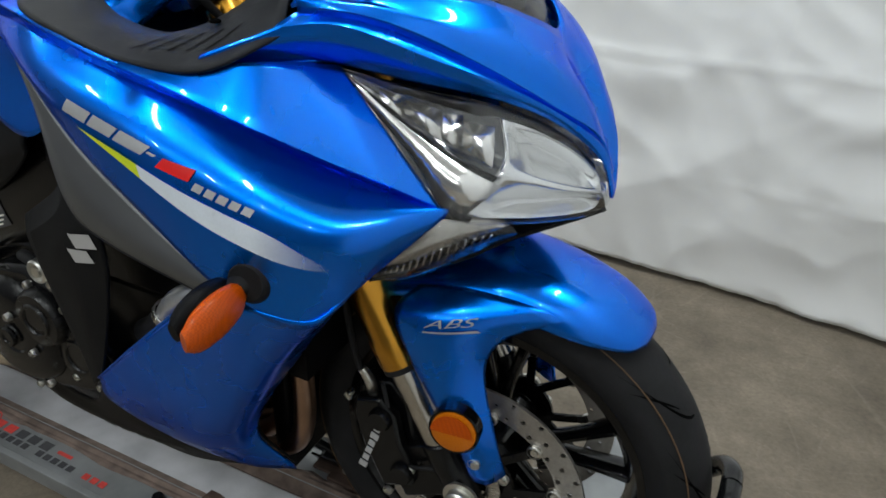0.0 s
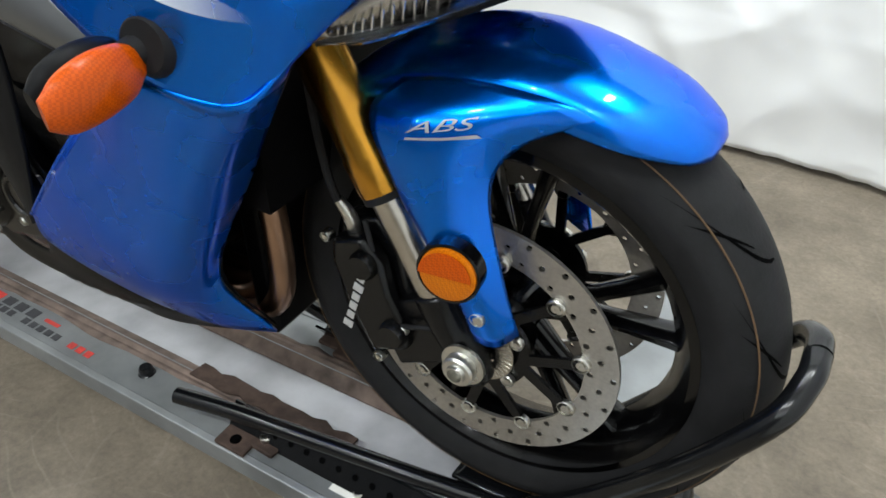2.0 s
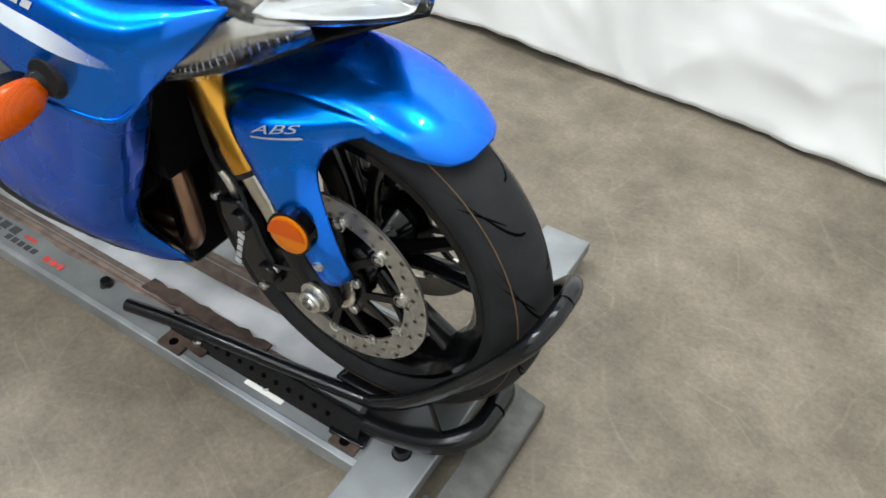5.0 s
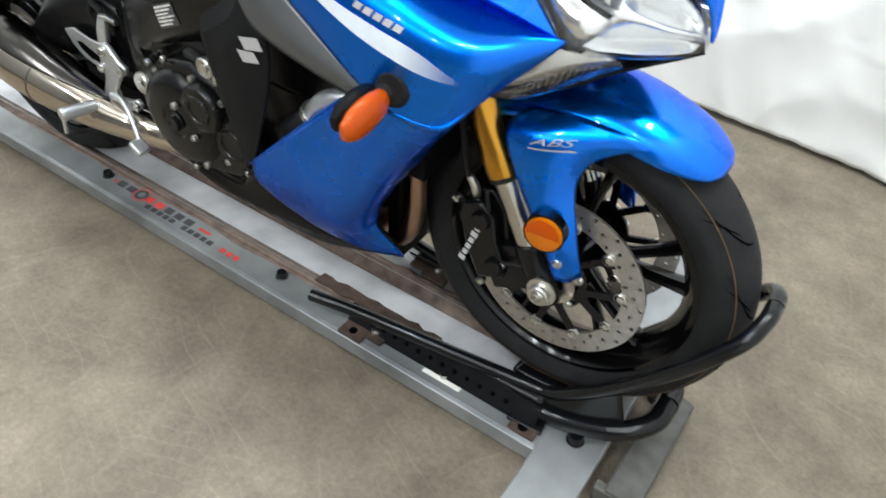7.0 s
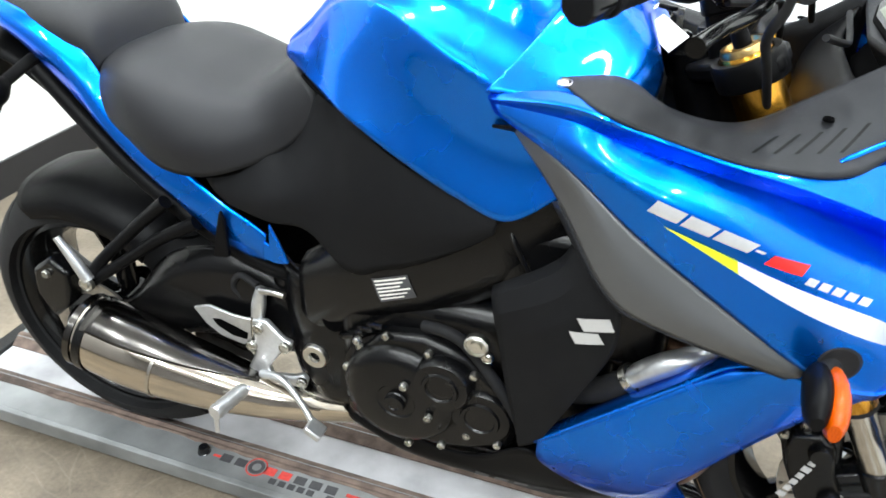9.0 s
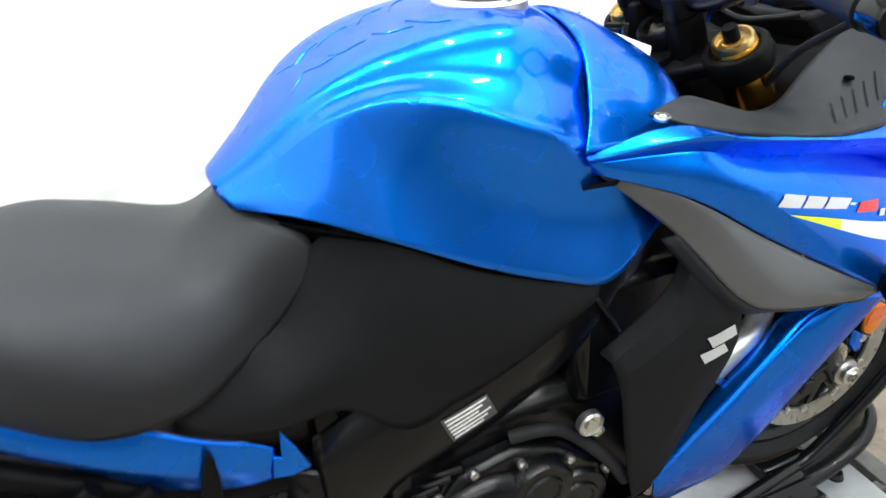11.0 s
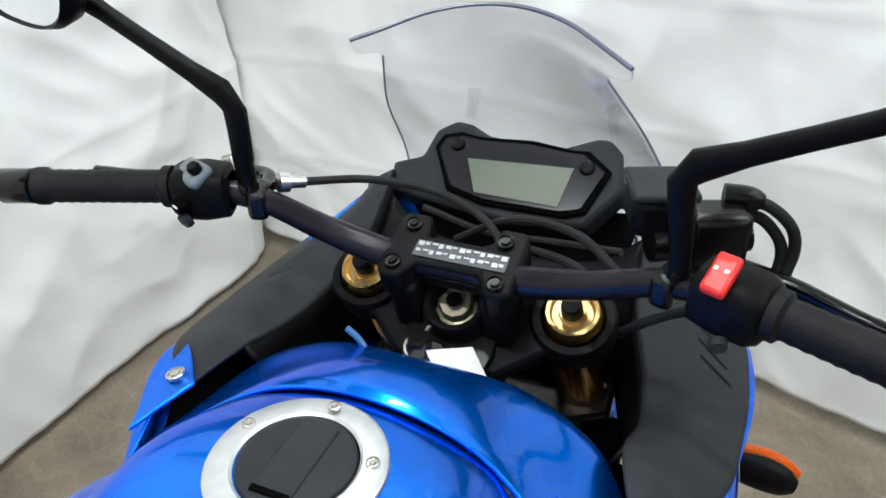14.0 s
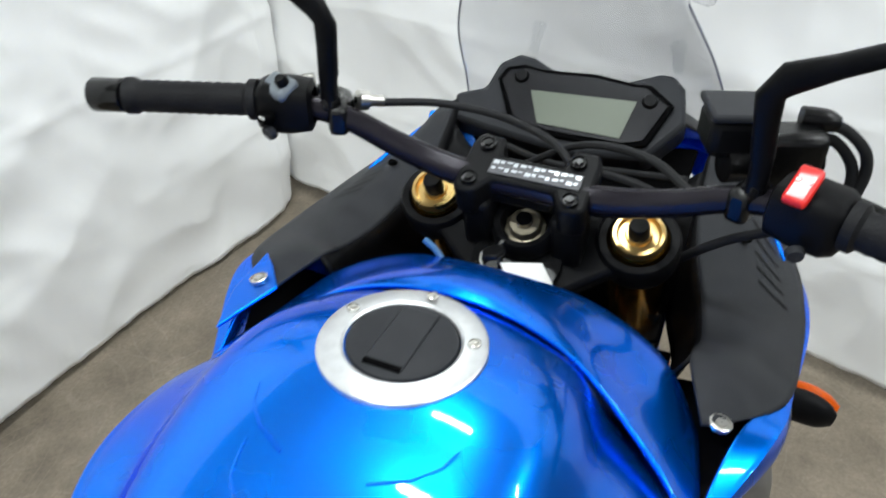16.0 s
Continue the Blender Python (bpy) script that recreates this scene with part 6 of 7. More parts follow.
for v in (0.078, -0.090):
    part("screen_boss", lathe([(0.0, 0.018), (0.0075, 0.018), (0.0095, 0.014), (0.0065, 0.004), (0.0055, -0.018)], (-0.112, v, 1.146), (0.1, 0.15 if v < 0 else -0.15, 0.9), 16), PEGM, bike, "clear screen mounting peg")

# key with its card
key = new("ignition_key")
tagged(key, "ignition key with a white card tag", "key")
part("key_bow", plate([(-0.432, 0.012, 1.062), (-0.430, 0.004, 1.064), (-0.440, -0.004, 1.066), (-0.455, 0.0, 1.068), (-0.456, 0.012, 1.066), (-0.445, 0.018, 1.064)], (0.3, 0, 1), 0.006), BLACK, key, bevel=0.002)
part("key_blade", boxm(Matrix.Translation((-0.425, 0.006, 1.048)), 0.008, 0.003, 0.04), BOLT, key)
part("key_ring", tube(arc((-0.448, 0.008, 1.060), 0.012, 0, 2 * math.pi, 16, (1, 0, 0), (0, 0.7, 0.7))[:-1], 0.0012, 24, 6, closed=True), BOLT, key)
part("card_tag", plate([(-0.446, -0.001, 1.060), (-0.410, -0.031, 1.043), (-0.430, -0.053, 1.028), (-0.466, -0.024, 1.046)], (0.2, 0.5, 0.8), 0.0012), PAPER, key, "blank white card tag")
part("ignition_lock", lathe([(0.0, 0.0), (0.016, 0.0), (0.020, -0.004), (0.021, -0.05)], (-0.428, 0.006, 1.036), (-0.35, 0, 0.94), 28), CASE, bike, "black ignition lock")
part("headstock", tube([(-0.395, 0, 1.03), (-0.345, 0, 0.90)], 0.045, 4, 20), CASE, bike, "black steering head")
part("airbox", box(-0.56, -0.43, -0.13, 0.13, 0.86, 0.965), BLACK, bike, bevel=0.02)

# ---- exhaust, rear sets, rear end ----
MC = [(-1.372, -0.192, 0.440, 0.058, 0.066), (-1.345, -0.192, 0.436, 0.066, 0.074), (-1.25, -0.192, 0.415, 0.066, 0.072), (-1.14, -0.184, 0.390, 0.058, 0.060), (-1.03, -0.168, 0.366, 0.046, 0.045), (-0.94, -0.145, 0.350, 0.036, 0.036), (-0.84, -0.09, 0.315, 0.030, 0.030), (-0.70, -0.03, 0.27, 0.03, 0.03)]


def muffler_row(c, a0, a1, n, grow=0.0):
    x, y, z, ry, rz = c
    d = Vector((-0.97, 0, 0.24))
    up = Vector((0.24, 0, 0.97))
    return [Vector((x, y, z)) + up * (rz + grow) * math.sin(t) + Vector((0, 1, 0)) * (ry + grow) * math.cos(t) for t in [a0 + (a1 - a0) * k / n for k in range(n + 1)]]


rows = [muffler_row(c, 0, 2 * math.pi, 36)[:-1] for c in MC]
cols = [curve_points([r[j] for r in rows], 44) for j in range(36)]
muf = part("muffler", mesh_grid([[cols[j][i] for j in range(36)] for i in range(44)], False, True), TITAN, bike, "warm-toned stainless steel silencer")
endc = [muffler_row(MC[0], 0, 2 * math.pi, 36, g)[:-1] for g in (0.008, 0.009, -0.012, -0.035, -0.055)]
endc[0] = [p + Vector((0.012, 0, -0.003)) for p in endc[0]]
endc[2] = [p + Vector((-0.010, 0, 0.002)) for p in endc[2]]
endc[3] = [p + Vector((-0.008, 0, 0.002)) for p in endc[3]]
part("end_cap", mesh_grid(endc, False, True), DARKST, muf, "dark steel silencer end cap")
part("end_band", mesh_grid([muffler_row((-1.352, -0.192, 0.4365, 0.0665, 0.0745), 0, 2 * math.pi, 36, g)[:-1] for g in (0.0005, 0.0025)] + [[p + Vector((0.016, 0, -0.004)) for p in muffler_row((-1.352, -0.192, 0.4365, 0.0665, 0.0745), 0, 2 * math.pi, 36, g)[:-1]] for g in (0.0025, 0.0005)], False, True), CASE, muf)
sh = [muffler_row(c, radians(62), radians(e), 16, 0.003) for c, e in zip(MC[1:5], (138, 136, 126, 104))]
shc = [curve_points([r[j] for r in sh], 16) for j in range(17)]
part("heat_shield", mesh_grid([[shc[j][i] for j in range(17)] for i in range(16)]), DARKST, muf, "dark steel silencer heat shield", solid=0.003)
bc = (-1.205, -0.1890, 0.4050, 0.0635, 0.0675)
part("silencer_seam", mesh_grid([muffler_row(bc, 0, 2 * math.pi, 36, g)[:-1] for g in (0.0003, 0.0022)] + [[p + Vector((0.006, 0, -0.0015)) for p in muffler_row(bc, 0, 2 * math.pi, 36, g)[:-1]] for g in (0.0020, 0.0001)], False, True), STEEL, muf)
part("silencer_bolt", disc_bolt((-1.121, -0.176, 0.401), (0, -1, 0), 0.013, 0.014, seg=14), BOLT, muf)
part("silencer_stay", plate([(x, -0.170, z) for x, z in ((-1.137, 0.420), (-1.102, 0.428), (-1.060, 0.412), (-1.030, 0.395), (-1.040, 0.368), (-1.090, 0.378), (-1.137, 0.388))], (0, 1, 0), 0.012), ALU, bike, "cast silencer stay", bevel=0.003)

for s, left in SIDES:
    heel = [(-1.149, 0.523), (-1.116, 0.535), (-1.068, 0.526), (-1.014, 0.526), (-0.997, 0.519), (-1.006, 0.489), (-1.039, 0.467), (-1.057, 0.464), (-1.100, 0.472), (-1.129, 0.492)]
    hole = [(-1.112, 0.508), (-1.095, 0.511), (-1.042, 0.494), (-1.046, 0.479), (-1.074, 0.480), (-1.103, 0.494)]
    brk = [(-1.025, 0.535), (-0.996, 0.537), (-0.969, 0.507), (-0.952, 0.501), (-0.956, 0.482), (-0.975, 0.474), (-1.004, 0.434), (-1.000, 0.416), (-0.958, 0.424), (-0.939, 0.434), (-0.928, 0.422), (-0.944, 0.405), (-1.004, 0.386), (-1.044, 0.368), (-1.062, 0.350), (-1.075, 0.360), (-1.043, 0.428), (-1.027, 0.462)]
    br = part("footrest_bracket", plate([(x, 0.152 * s, z) for x, z in brk], (0, s, 0), 0.013), ALU, bike, "silver cast footrest bracket", bevel=0.004)
    part("heel_guard", plate([(x, 0.150 * s, z) for x, z in heel], (0, s, 0), 0.006), ALU, br, "silver heel guard", bevel=0.002)
    part("guard_slot", plate([(x, 0.1555 * s, z) for x, z in hole], (0, s, 0), 0.0012), GAP, br)
    for x, z in ((-0.964, 0.492), (-0.938, 0.420), (-1.012, 0.520), (-1.030, 0.478)):
        part("bracket_bolt", disc_bolt((x, 0.164 * s, z), (0, s, 0), 0.0105, 0.008, seg=12), BOLT, br)
    part("peg_hinge", boxm(Matrix.Translation((-1.040, 0.176 * s, 0.392)), 0.03, 0.05, 0.03), ALU, br, bevel=0.006)
    prof = [(0.0, 0.0), (0.011, 0.0)]
    for k in range(12):
        prof.append((0.0125 + (0.0018 if k % 2 else 0), 0.006 + 0.006 * k))
    prof += [(0.012, 0.080), (0.0, 0.082)]
    part("footpeg", lathe(prof, (-1.040, 0.192 * s, 0.398), (-0.12, s, 0.10), 14), ALU, br, "knurled alloy footpeg")
    part("peg_feeler", tube([(-1.050, 0.266 * s, 0.402), (-1.051, 0.270 * s, 0.362)], 0.0045, 3, 8), ALU, br)
    ped = part("brake_pedal" if not left else "gear_lever", tube([(-1.020, 0.165 * s, 0.415), (-0.975, 0.172 * s, 0.420), (-0.930, 0.188 * s, 0.390), (-0.905, 0.200 * s, 0.366)], [0.009, 0.007, 0.006, 0.006], 20, 10), ALU, bike, "silver foot pedal")
    part("pedal_pad", boxm(Matrix.Translation((-0.897, 0.208 * s, 0.360)) @ Matrix.Rotation(0.6, 4, "Y"), 0.034, 0.032, 0.014), ALU, ped, bevel=0.004)
    if not left:
        part("brake_cylinder", tube([(-1.020, -0.150, 0.535), (-1.016, -0.148, 0.560), (-1.010, -0.145, 0.590)], [0.012, 0.013, 0.009], 10, 12), ALU, br)
        part("banjo", tube([(-1.008, -0.148, 0.588), (-0.985, -0.150, 0.592), (-0.962, -0.150, 0.590)], [0.007, 0.006, 0.006], 8, 10), BOLT, br)
        part("push_rod", tube([(-1.028, -0.152, 0.530), (-1.036, -0.155, 0.450)], 0.006, 3, 10), BOLT, br)
        part("brake_line", tube([(-1.02, -0.140, 0.590), (-1.055, -0.135, 0.600), (-1.075, -0.130, 0.570), (-1.06, -0.125, 0.54)], 0.006, 24, 8), RUBBER, br)
    part("hanger_bolt", disc_bolt((-0.984, 0.112 * s, 0.594), (0, s, 0), 0.016, 0.010, seg=14), CASE, bike)
    # passenger footrest
    pb = part("passenger_stay", tube([(-1.165, 0.150 * s, 0.728), (-1.230, 0.156 * s, 0.672), (-1.300, 0.176 * s, 0.605), (-1.325, 0.190 * s, 0.572)], [0.012, 0.011, 0.011, 0.013], 20, 10), BLACK, bike, "black passenger footrest stay")
    part("stay_arm", tube([(-1.110, 0.150 * s, 0.700), (-1.190, 0.160 * s, 0.655), (-1.270, 0.175 * s, 0.598), (-1.328, 0.190 * s, 0.560)], [0.012, 0.011, 0.010, 0.013], 20, 10), BLACK, pb)
    part("passenger_peg", tube([(-1.318, 0.205 * s, 0.572), (-1.338, 0.205 * s, 0.610), (-1.362, 0.205 * s, 0.650)], [0.011, 0.009, 0.006], 10, 12), ALU, pb, "folded silver passenger peg")
    part("peg_pivot", disc_bolt((-1.320, 0.205 * s, 0.566), (0, s, 0), 0.014, 0.010, seg=14), BOLT, pb)
    part("strap_tab", plate([(x, 0.158 * s, z) for x, z in ((-1.076, 0.652), (-1.046, 0.656), (-1.044, 0.724), (-1.050, 0.742), (-1.064, 0.698))], (0, s, 0), 0.01), BLACK, bike, bevel=0.003)
    part("subframe_rail", tube([(-0.94, 0.10 * s, 0.60), (-1.02, 0.115 * s, 0.622), (-1.12, 0.118 * s, 0.672), (-1.26, 0.110 * s, 0.760), (-1.42, 0.09 * s, 0.90)], 0.016, 24, 10), BLACK, bike, "black rear subframe rail")
    part("rear_indicator_stalk", tube([(-1.46, 0.06 * s, 0.905), (-1.455, 0.12 * s, 0.890), (-1.452, 0.15 * s, 0.884)], 0.010, 8, 10), RUBBER, bike)
    part("rear_indicator", tube([(-1.447, 0.135 * s, 0.889), (-1.450, 0.16 * s, 0.882), (-1.455, 0.20 * s, 0.872), (-1.457, 0.22 * s, 0.866)], [0.010, 0.025, 0.022, 0.004], 14, 16), BLACK, bike, "black rear indicator")
part("rear_mudguard", surf([[(-1.36, 0, 0.80), (-1.36, -0.06, 0.78)], [(-1.52, 0, 0.93), (-1.52, -0.07, 0.90)], [(-1.62, 0, 0.90), (-1.62, -0.07, 0.87)], [(-1.74, 0, 0.74), (-1.74, -0.06, 0.72)]], 20, 9, mirror=True), BLACK, bike, "black rear mudguard", solid=0.006)
hug = []
for deg in (52, 70, 92, 112):
    a = radians(deg)
    hug.append([(RX + 0.325 * math.cos(a), 0, RZ + 0.325 * math.sin(a)), (RX + 0.318 * math.cos(a), -0.07, RZ + 0.318 * math.sin(a)), (RX + 0.290 * math.cos(a), -0.108, RZ + 0.290 * math.sin(a)), (RX + 0.255 * math.cos(a * 0.97), -0.112, RZ + 0.255 * math.sin(a * 0.97))])
part("tyre_hugger", surf(hug, 20, 24, mirror=True), BLACK, bike, "black rear tyre hugger", solid=0.004)
brake_disc(-0.100, -1, RX, RZ, 0.078, 0.110, rear_wheel, 30)
rc = part("rear_calliper", plate([(x, -0.092, z) for x, z in ((-1.539, 0.500), (-1.490, 0.535), (-1.450, 0.505), (-1.470, 0.430), (-1.520, 0.385), (-1.548, 0.440))], (0, -1, 0), 0.045), CASE, bike, "black rear brake calliper", bevel=0.008)
part("calliper_bolt", disc_bolt((-1.50, -0.138, 0.50), (0, -1, 0), 0.008, 0.008), BOLT, rc)
part("rear_axle_nut", lathe([(0.0, 0.02), (0.014, 0.02), (0.019, 0.014), (0.019, 0.0)], (RX, -0.142, RZ), (0, -1, 0), 6), BOLT, bike)

# belly, hoses
for s, left in SIDES:
    BL = [[(-0.870, -0.120, 0.375), (-0.862, -0.145, 0.350), (-0.850, -0.120, 0.300)],
          [(-0.760, -0.160, 0.362), (-0.750, -0.168, 0.330), (-0.745, -0.130, 0.278)],
          [(-0.620, -0.190, 0.385), (-0.610, -0.182, 0.340), (-0.600, -0.135, 0.280)],
          [(-0.530, -0.225, 0.470), (-0.500, -0.192, 0.370), (-0.485, -0.135, 0.280)],
          [(-0.470, -0.205, 0.420), (-0.420, -0.165, 0.345), (-0.400, -0.120, 0.290)],
          [(-0.380, -0.150, 0.350), (-0.340, -0.125, 0.320), (-0.320, -0.085, 0.290)]]
    part("belly_panel", surf(BL, 30, 14, left), BLACK, bike, "black belly panel", solid=0.004)
part("radiator_hose", tube([(-0.470, -0.185, 0.570), (-0.430, -0.200, 0.600), (-0.390, -0.205, 0.640)], 0.019, 14, 14), RUBBER, bike, "black radiator hose")
part("coolant_pipe", tube([(-0.400, -0.205, 0.630), (-0.370, -0.210, 0.665), (-0.335, -0.205, 0.685), (-0.295, -0.18, 0.690), (-0.26, -0.15, 0.71)], 0.0175, 24, 14), ALU, bike, "silver coolant pipe")
part("hose_clamp", lathe([(0.019, -0.005), (0.0215, -0.005), (0.0215, 0.005), (0.019, 0.005)], (-0.398, -0.205, 0.634), (0.6, -0.05, 0.75), 24), BOLT, bike)
part("clamp_screw", disc_bolt((-0.385, -0.226, 0.620), (0, -1, 0), 0.008, 0.008), BOLT, bike)

# ---- prints and emblems ----
def bvh_of(ob):
    me = ob.data
    return BVHTree.FromPolygons([v.co for v in me.vertices], [p.vertices[:] for p in me.polygons])


def lay(strip_a, strip_b, tree, n, m, lift=0.0035, bm=None):
    """A thin print between two lines in (x, z), laid on a surface seen from the right."""
    a = curve_points([(x, 0, z) for x, z in strip_a], n)
    b = curve_points([(x, 0, z) for x, z in strip_b], n)
    rows = []
    for i in range(n):
        row = []
        for j in range(m):
            q = a[i].lerp(b[i], j / (m - 1))
            hit, nrm, _, _ = tree.ray_cast(Vector((q.x, -1.0, q.z)), Vector((0, 1, 0)))
            if hit is None:
                hit, nrm = Vector((q.x, -0.26, q.z)), Vector((0, -1, 0))
            if nrm.y > 0:
                nrm = -nrm
            row.append(hit + nrm * lift)
        rows.append(row)
    return mesh_grid(rows, bm=bm)


def find(name, parent=None):
    return [o for o in scene.objects if o.name.split(".")[0] == name][0]


fair = find("side_fairing")
tree = bvh_of(fair)
part("stripe", lay([(-0.397, 0.913), (-0.355, 0.900), (-0.318, 0.888)], [(-0.397, 0.9125), (-0.354, 0.892), (-0.314, 0.873)], tree, 14, 3), DECALY, fair, "yellow-green stripe")
part("stripe", lay([(-0.318, 0.888), (-0.264, 0.870), (-0.217, 0.856), (-0.160, 0.838), (-0.102, 0.806)], [(-0.314, 0.873), (-0.259, 0.848), (-0.210, 0.829), (-0.155, 0.812), (-0.102, 0.804)], tree, 26, 4), DECALW, fair, "white stripe")
# model lettering as plain slanted blocks
gx, gz, tx, tz = (-0.417, 0.927), (-0.300, 0.895), (-0.408, 0.939), (-0.289, 0.903)
for k, (u0, u1) in enumerate(((0.0, 0.27), (0.30, 0.56), (0.59, 0.90), (0.92, 1.0))):
    lo = lambda u: (gx[0] + (gz[0] - gx[0]) * u, gx[1] + (gz[1] - gx[1]) * u)
    hi = lambda u: (tx[0] + (tz[0] - tx[0]) * u, tx[1] + (tz[1] - tx[1]) * u)
    mid = lambda u, f: (lo(u)[0] * (1 - f) + hi(u)[0] * f, lo(u)[1] * (1 - f) + hi(u)[1] * f)
    bm = bmesh.new()
    g0, g1 = (0.0, 1.0) if k < 3 else (0.38, 0.62)
    lay([mid(u0, g1), mid((u0 + u1) / 2, g1), mid(u1, g1)], [mid(u0, g0), mid((u0 + u1) / 2, g0), mid(u1, g0)], tree, 5, 4, bm=bm)
    part("letter_block", bm, DECALS, fair)
bm = bmesh.new()
q = lambda f: [(-0.294 + 0.009 * f, 0.889 + 0.009 * f), (-0.255 + 0.006 * f, 0.880 + 0.011 * f)]
lay(q(1), q(0), tree, 5, 4, bm=bm)
part("letter_block", bm, DECALR, fair)
for k in range(5):
    u0, u1 = k * 0.2, k * 0.2 + 0.15
    e = lambda u, f: (-0.251 + 0.068 * u + 0.004 * f, 0.873 - 0.019 * u + 0.007 * f)
    part("letter_block", lay([e(u0, 1), e(u1, 1)], [e(u0, 0), e(u1, 0)], tree, 3, 2), DECALS, fair)
duct = find("side_duct_panel")
dtree = bvh_of(duct)
part("emblem", lay([(-0.474, 0.760), (-0.455, 0.765), (-0.436, 0.769)], [(-0.464, 0.743), (-0.446, 0.747), (-0.428, 0.751)], dtree, 6, 6, 0.005), DECALS, duct, "pale metal emblem")
part("emblem", lay([(-0.482, 0.738), (-0.464, 0.741), (-0.447, 0.744)], [(-0.472, 0.721), (-0.455, 0.725), (-0.438, 0.729)], dtree, 6, 5, 0.005), DECALS, duct)
bel = find("belly_panel")
btree = bvh_of(bel)
for k in range(5):
    x0 = -0.615 + 0.033 * k
    part("letter_block", lay([(x0 + 0.004, 0.350 - 0.001 * k), (x0 + 0.028, 0.350 - 0.001 * k)], [(x0, 0.328), (x0 + 0.022, 0.328)], btree, 4, 3), DECALK if k > 2 else SILVERP, bel)
spar_r = find("frame_spar")
stree = bvh_of(spar_r)
part("frame_weld", tube([(-0.585, -0.176, 0.815), (-0.574, -0.186, 0.795), (-0.556, -0.188, 0.765), (-0.540, -0.186, 0.735)], 0.0035, 16, 8), CASE, spar_r)
part("warning_label", lay([(-0.787, 0.686), (-0.728, 0.711)], [(-0.773, 0.649), (-0.714, 0.675)], stree, 5, 4, 0.0065), DECALK, spar_r, "small printed warning label")
for k in range(6):
    f = 0.08 + 0.15 * k
    a0, b0 = (-0.787 + 0.014 * f, 0.686 - 0.037 * f), (-0.728 + 0.014 * f, 0.711 - 0.036 * f)
    pa = lambda u, g: (a0[0] + (b0[0] - a0[0]) * u + 0.014 * g, a0[1] + (b0[1] - a0[1]) * u - 0.036 * g)
    part("label_bar", lay([pa(0.06, 0), pa(0.95 - 0.12 * (k % 3), 0)], [pa(0.06, 0.07), pa(0.95 - 0.12 * (k % 3), 0.07)], stree, 4, 2, 0.0072), PAPER, spar_r)
# ABS letters on the mudguard side
gs = find("mudguard_side")
txt = bpy.data.curves.new("abs_text", "FONT")
txt.body, txt.size, txt.extrude, txt.shear = "ABS", 0.030, 0.0003, 0.35
tob = bpy.data.objects.new("abs_text", txt)
scene.collection.objects.link(tob)
bpy.context.view_layer.update()
tm = bpy.data.meshes.new_from_object(tob.evaluated_get(bpy.context.evaluated_depsgraph_get()))
bpy.data.objects.remove(tob)
gtree = bvh_of(gs)
bm = bmesh.new()
bm.from_mesh(tm)
bmesh.ops.subdivide_edges(bm, edges=bm.edges[:], cuts=1)
wid = max(v.co.x for v in bm.verts)
for v in bm.verts:
    x, z = -0.060 + v.co.x / wid * 0.060, 0.683 + v.co.x / wid * 0.011 + v.co.y * 0.42
    hit, nrm, _, _ = gtree.ray_cast(Vector((x, -1, z)), Vector((0, 1, 0)))
    if hit is None:
        hit, nrm = Vector((x, -0.125, z)), Vector((0, -1, 0))
    if nrm.y > 0:
        nrm = -nrm
    v.co = hit + nrm * (0.0042 + v.co.z)
part("abs_lettering", bm, DECALG, guard, "silver ABS lettering")
part("abs_underline", lay([(-0.060, 0.679), (0.000, 0.689)], [(-0.060, 0.677), (0.004, 0.6865)], gtree, 8, 2, 0.004), DECALG, guard)

# louvres in the cockpit panels
for s, left in SIDES:
    cpan = [o for o in scene.objects if o.name.split(".")[0] == "cockpit_panel"][left]
    ctree = bvh_of(cpan)
    for k in range(5):
        x0, y0 = -0.330 + 0.020 * k, -0.232 + 0.004 * k
        rows = []
        for i in range(6):
            row = []
            for j in range(2):
                x, y = x0 + 0.022 * i / 5 + 0.0035 * j, (y0 - 0.022 + 0.030 * i / 5) * (-1 if left else 1)
                hit, nrm, _, _ = ctree.ray_cast(Vector((x, y, 1.5)), Vector((0, 0, -1)))
                row.append((hit if hit else Vector((x, y, 1.0))) + Vector((0, 0, 0.0028)))
            rows.append(row)
        part("louvre", mesh_grid(rows), BLACK, cpan)
    part("panel_screw", disc_bolt((-0.262, -0.205 * (1 if not left else -1), 1.0225), (0, 0, 1), 0.006, 0.003), GAP, cpan)

# printing on the dolly deck: plain blocks
def deck_block(x0, x1, y0, y1, m):
    part("print_block", box(x0, x1, y0, y1, ZB + 0.0004, ZB + 0.0009), m, dolly)


for k in range(8):
    x0 = -1.205 + 0.036 * k
    if k == 2:
        continue
    deck_block(x0, x0 + 0.026, -0.118, -0.098, DECALP if k in (3, 4) else DECALK)
part("print_wheel", lathe([(0.010, 0.0009), (0.018, 0.0009), (0.018, 0.0004), (0.010, 0.0004)], (-1.118, -0.107, ZB), (0, 0, 1), 28), DECALK, dolly)
part("print_wheel", lathe([(0.021, 0.0009), (0.024, 0.0009), (0.024, 0.0004), (0.021, 0.0004)], (-1.118, -0.107, ZB), (0, 0, 1), 28), DECALP, dolly)
deck_block(-1.225, -1.207, -0.112, -0.106, DECALP)
deck_block(-0.905, -0.865, -0.112, -0.104, DECALP)
for k in range(15):
    if k in (5, 11):
        continue
    x0 = -1.075 + 0.0222 * k
    deck_block(x0, x0 + 0.016, -0.136, -0.122, DECALP if k > 11 else DECALK)
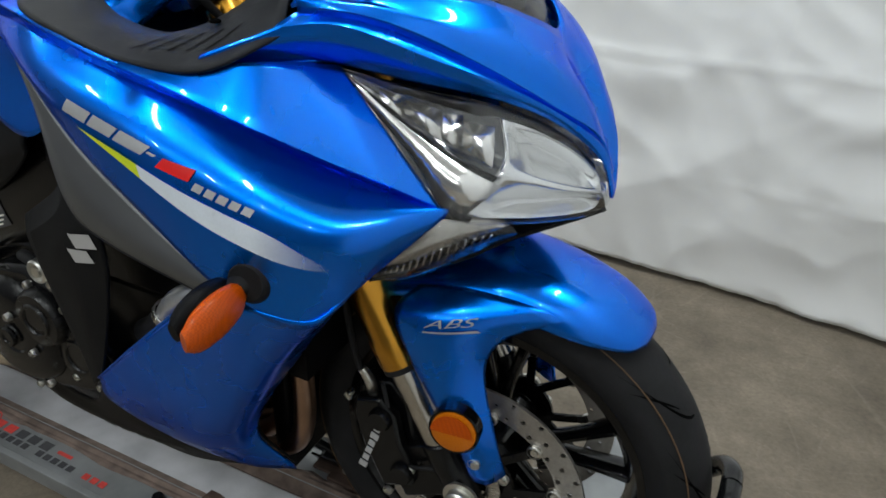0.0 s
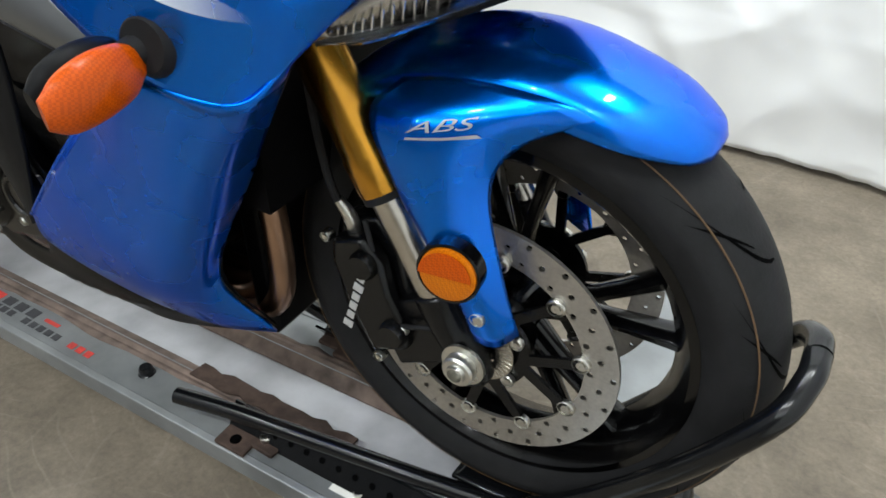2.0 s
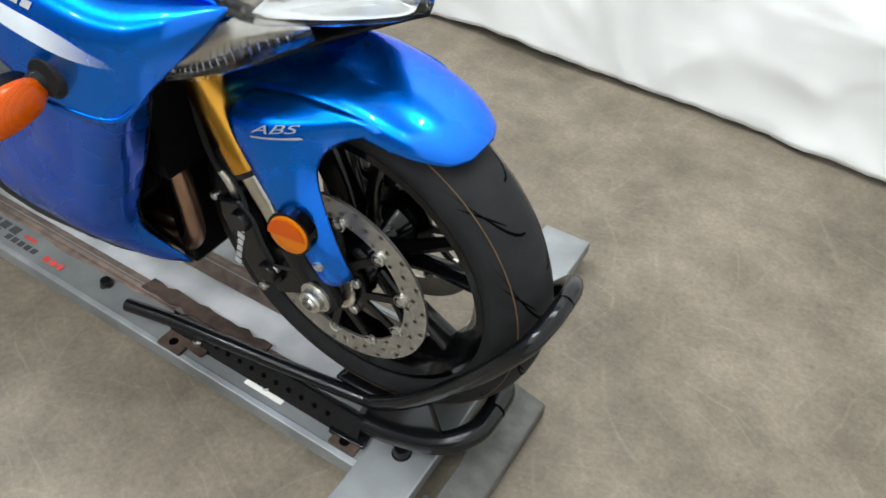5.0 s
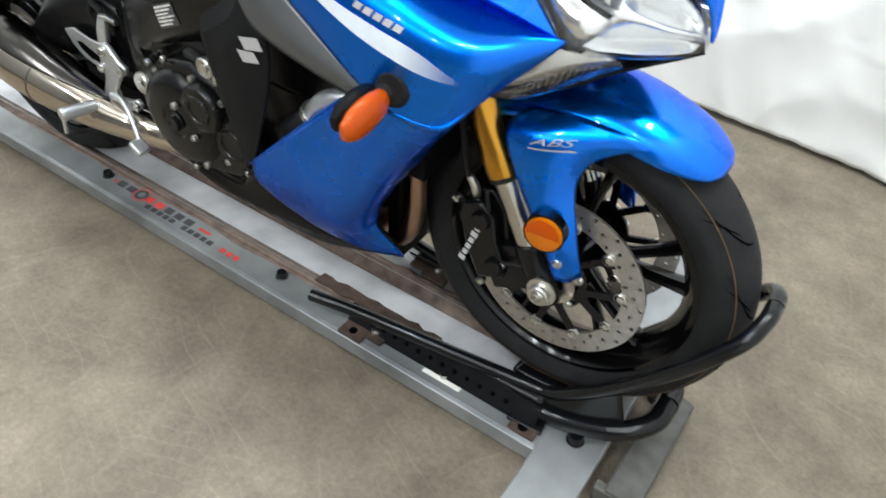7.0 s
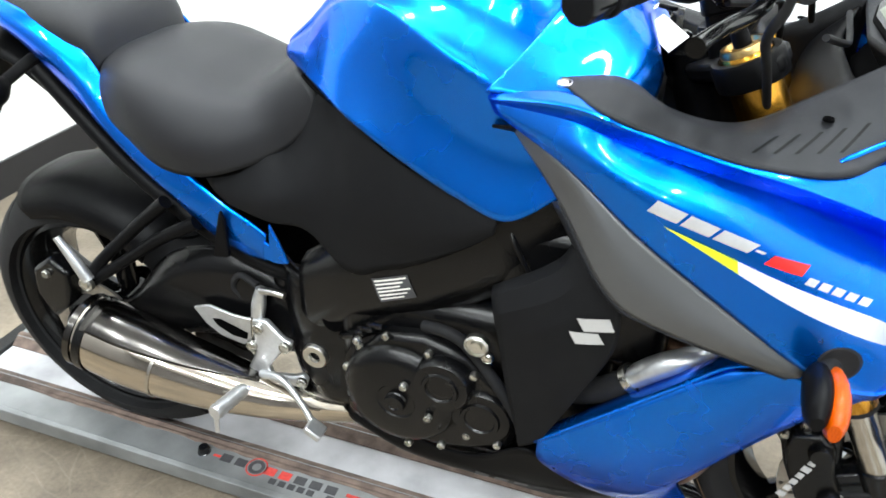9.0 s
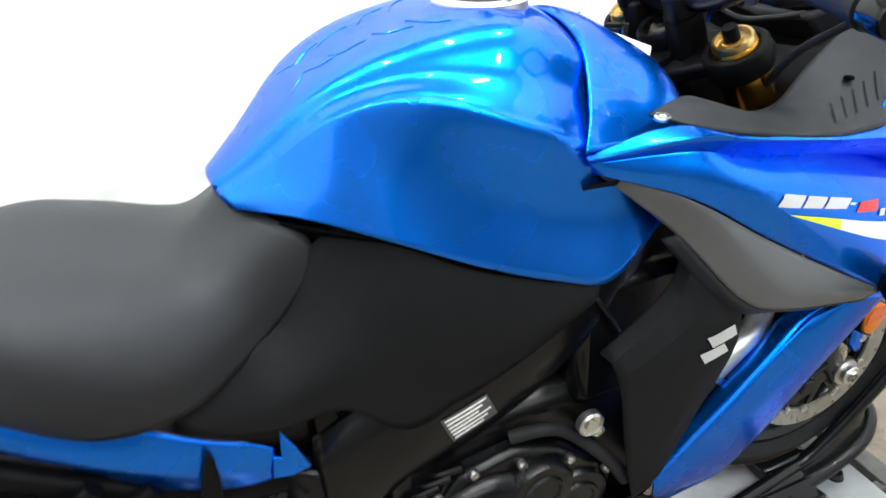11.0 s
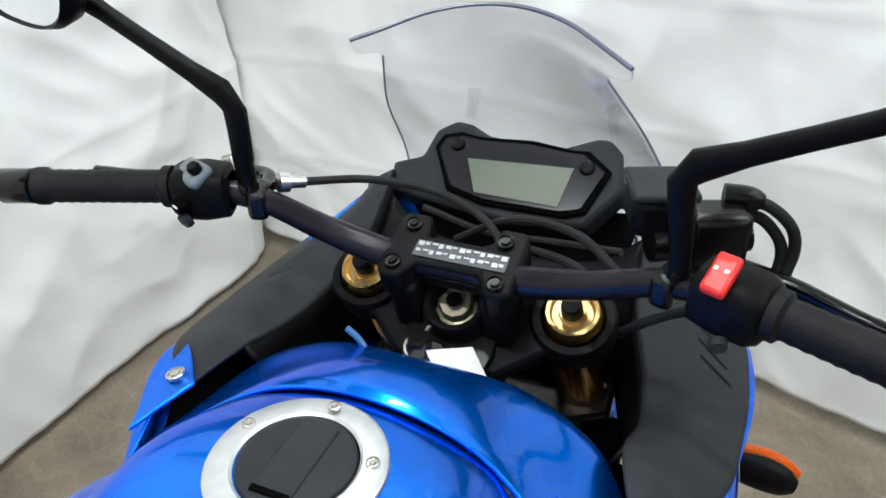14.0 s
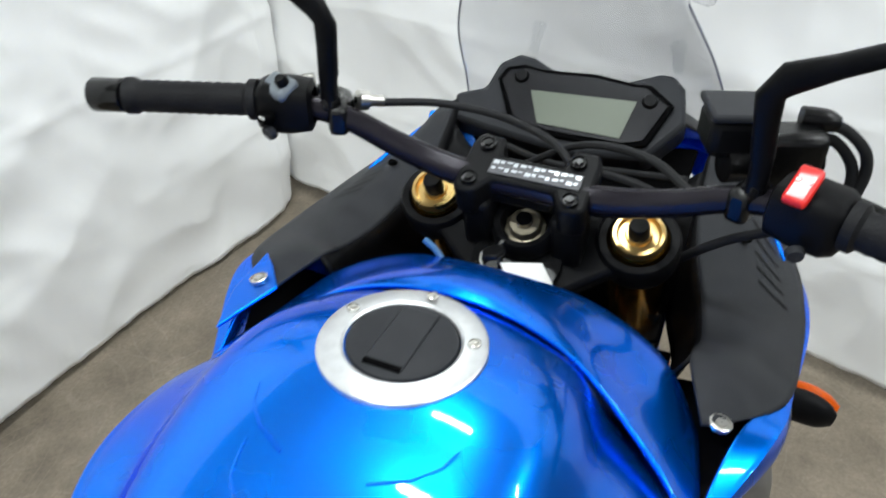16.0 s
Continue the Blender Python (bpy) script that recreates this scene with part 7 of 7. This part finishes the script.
# sticker on the deck beside the chock
deck_block(-0.215, -0.125, -0.136, -0.118, PAPER)
for s, left in SIDES:
    part("chock_foot", plate([(x, s * y, ZB + 0.0012) for x, y in ((-0.378, 0.086), (-0.312, 0.084), (-0.322, 0.140), (-0.380, 0.138))], (0, 0, 1), 0.009), DRUST, chock, bevel=0.003)
    part("chock_foot", plate([(x, s * y, ZB + 0.0012) for x, y in ((-0.03, 0.075), (0.05, 0.075), (0.058, 0.13), (-0.015, 0.135))], (0, 0, 1), 0.009), CHOCK, chock, bevel=0.003)
    for x, y in ((-0.348, 0.118), (0.02, 0.105), (-0.17, 0.120)):
        part("foot_bolt", disc_bolt((x, s * y, ZB + (0.010 if x != -0.17 else 0.0)), (0, 0, 1), 0.010, 0.009), BOLT, chock)
part("cradle", surf([[(-0.05, 0, 0.112), (-0.05, -0.06, 0.120)], [(0.0, 0, 0.116), (0.0, -0.065, 0.128)], [(0.06, 0, 0.122), (0.06, -0.065, 0.135)]], 8, 9, mirror=True), CHOCK, chock, "black wheel cradle", solid=0.006)
part("cradle_post", box(-0.03, 0.04, -0.055, 0.055, ZB, 0.116), CHOCK, chock, bevel=0.004)

# clear pad on the tank, seen by its notched edge
tank_tree = bvh_of(tank)
PAD = [[(-0.701, -0.068), (-0.714, -0.063), (-0.727, -0.050), (-0.749, -0.006)], [(-0.738, -0.052), (-0.761, -0.047), (-0.769, -0.039), (-0.785, -0.013)],
       [(-0.787, -0.036), (-0.813, -0.036), (-0.820, -0.032), (-0.832, -0.012)], [(-0.824, -0.034), (-0.839, -0.032), (-0.855, -0.018), (-0.863, -0.029), (-0.886, -0.047)]]
for line in PAD:
    for sg in (1, -1):
        pts = []
        for k in range(len(line) - 1):
            for f in (0, 0.5):
                x, y = line[k][0] * (1 - f) + line[k + 1][0] * f, line[k][1] * (1 - f) + line[k + 1][1] * f
                hit = tank_tree.ray_cast(Vector((x, y * sg, 1.5)), Vector((0, 0, -1)))[0]
                pts.append(hit + Vector((0, 0, 0.0017)))
        part("pad_edge", tube(pts, 0.0010, None, 6, smooth=False), BLUE, tank, "notched edge of a clear tank pad")

for s, left in SIDES:
    part("inner_cover", plate([(x, y * -s, z) for x, y, z in ((-0.610, -0.165, 0.945), (-0.610, -0.200, 0.965), (-0.520, -0.235, 0.985), (-0.430, -0.250, 0.975), (-0.420, -0.140, 0.955), (-0.520, -0.140, 0.955))], (0, 0, -1), 0.004), BLACK, bike, "black inner cover beside the tank")

for s, left in SIDES:
    inn = [[(-0.105, -0.216, 0.768), (-0.202, -0.182, 0.635), (-0.304, -0.165, 0.455), (-0.282, -0.116, 0.342)],
           [(-0.165, -0.205, 0.790), (-0.262, -0.184, 0.640), (-0.355, -0.155, 0.450), (-0.345, -0.100, 0.340)],
           [(-0.250, -0.205, 0.800), (-0.340, -0.188, 0.640), (-0.405, -0.150, 0.450), (-0.405, -0.092, 0.340)]]
    part("fairing_inner_panel", surf(inn, 12, 16, left), BLACK, bike, "black inner fairing panel", solid=0.003)
    skirt = [[(-0.957, -0.050, 0.952), (-0.890, -0.130, 0.954), (-0.815, -0.178, 0.940), (-0.740, -0.192, 0.897), (-0.650, -0.203, 0.860)],
             [(-0.945, -0.040, 0.925), (-0.885, -0.100, 0.930), (-0.815, -0.140, 0.920), (-0.740, -0.160, 0.880), (-0.650, -0.175, 0.840)]]
    part("tank_joint", surf(skirt, 6, 20, left), GAP, tank, solid=0.004)
# added black box: blocks the bright floor and stands in for shade behind the headers
part("lower_radiator_shroud", box(-0.335, -0.30, -0.10, 0.10, 0.30, 0.56), BLACK, bike, "black box added to darken the space behind the exhaust headers", bevel=0.008)
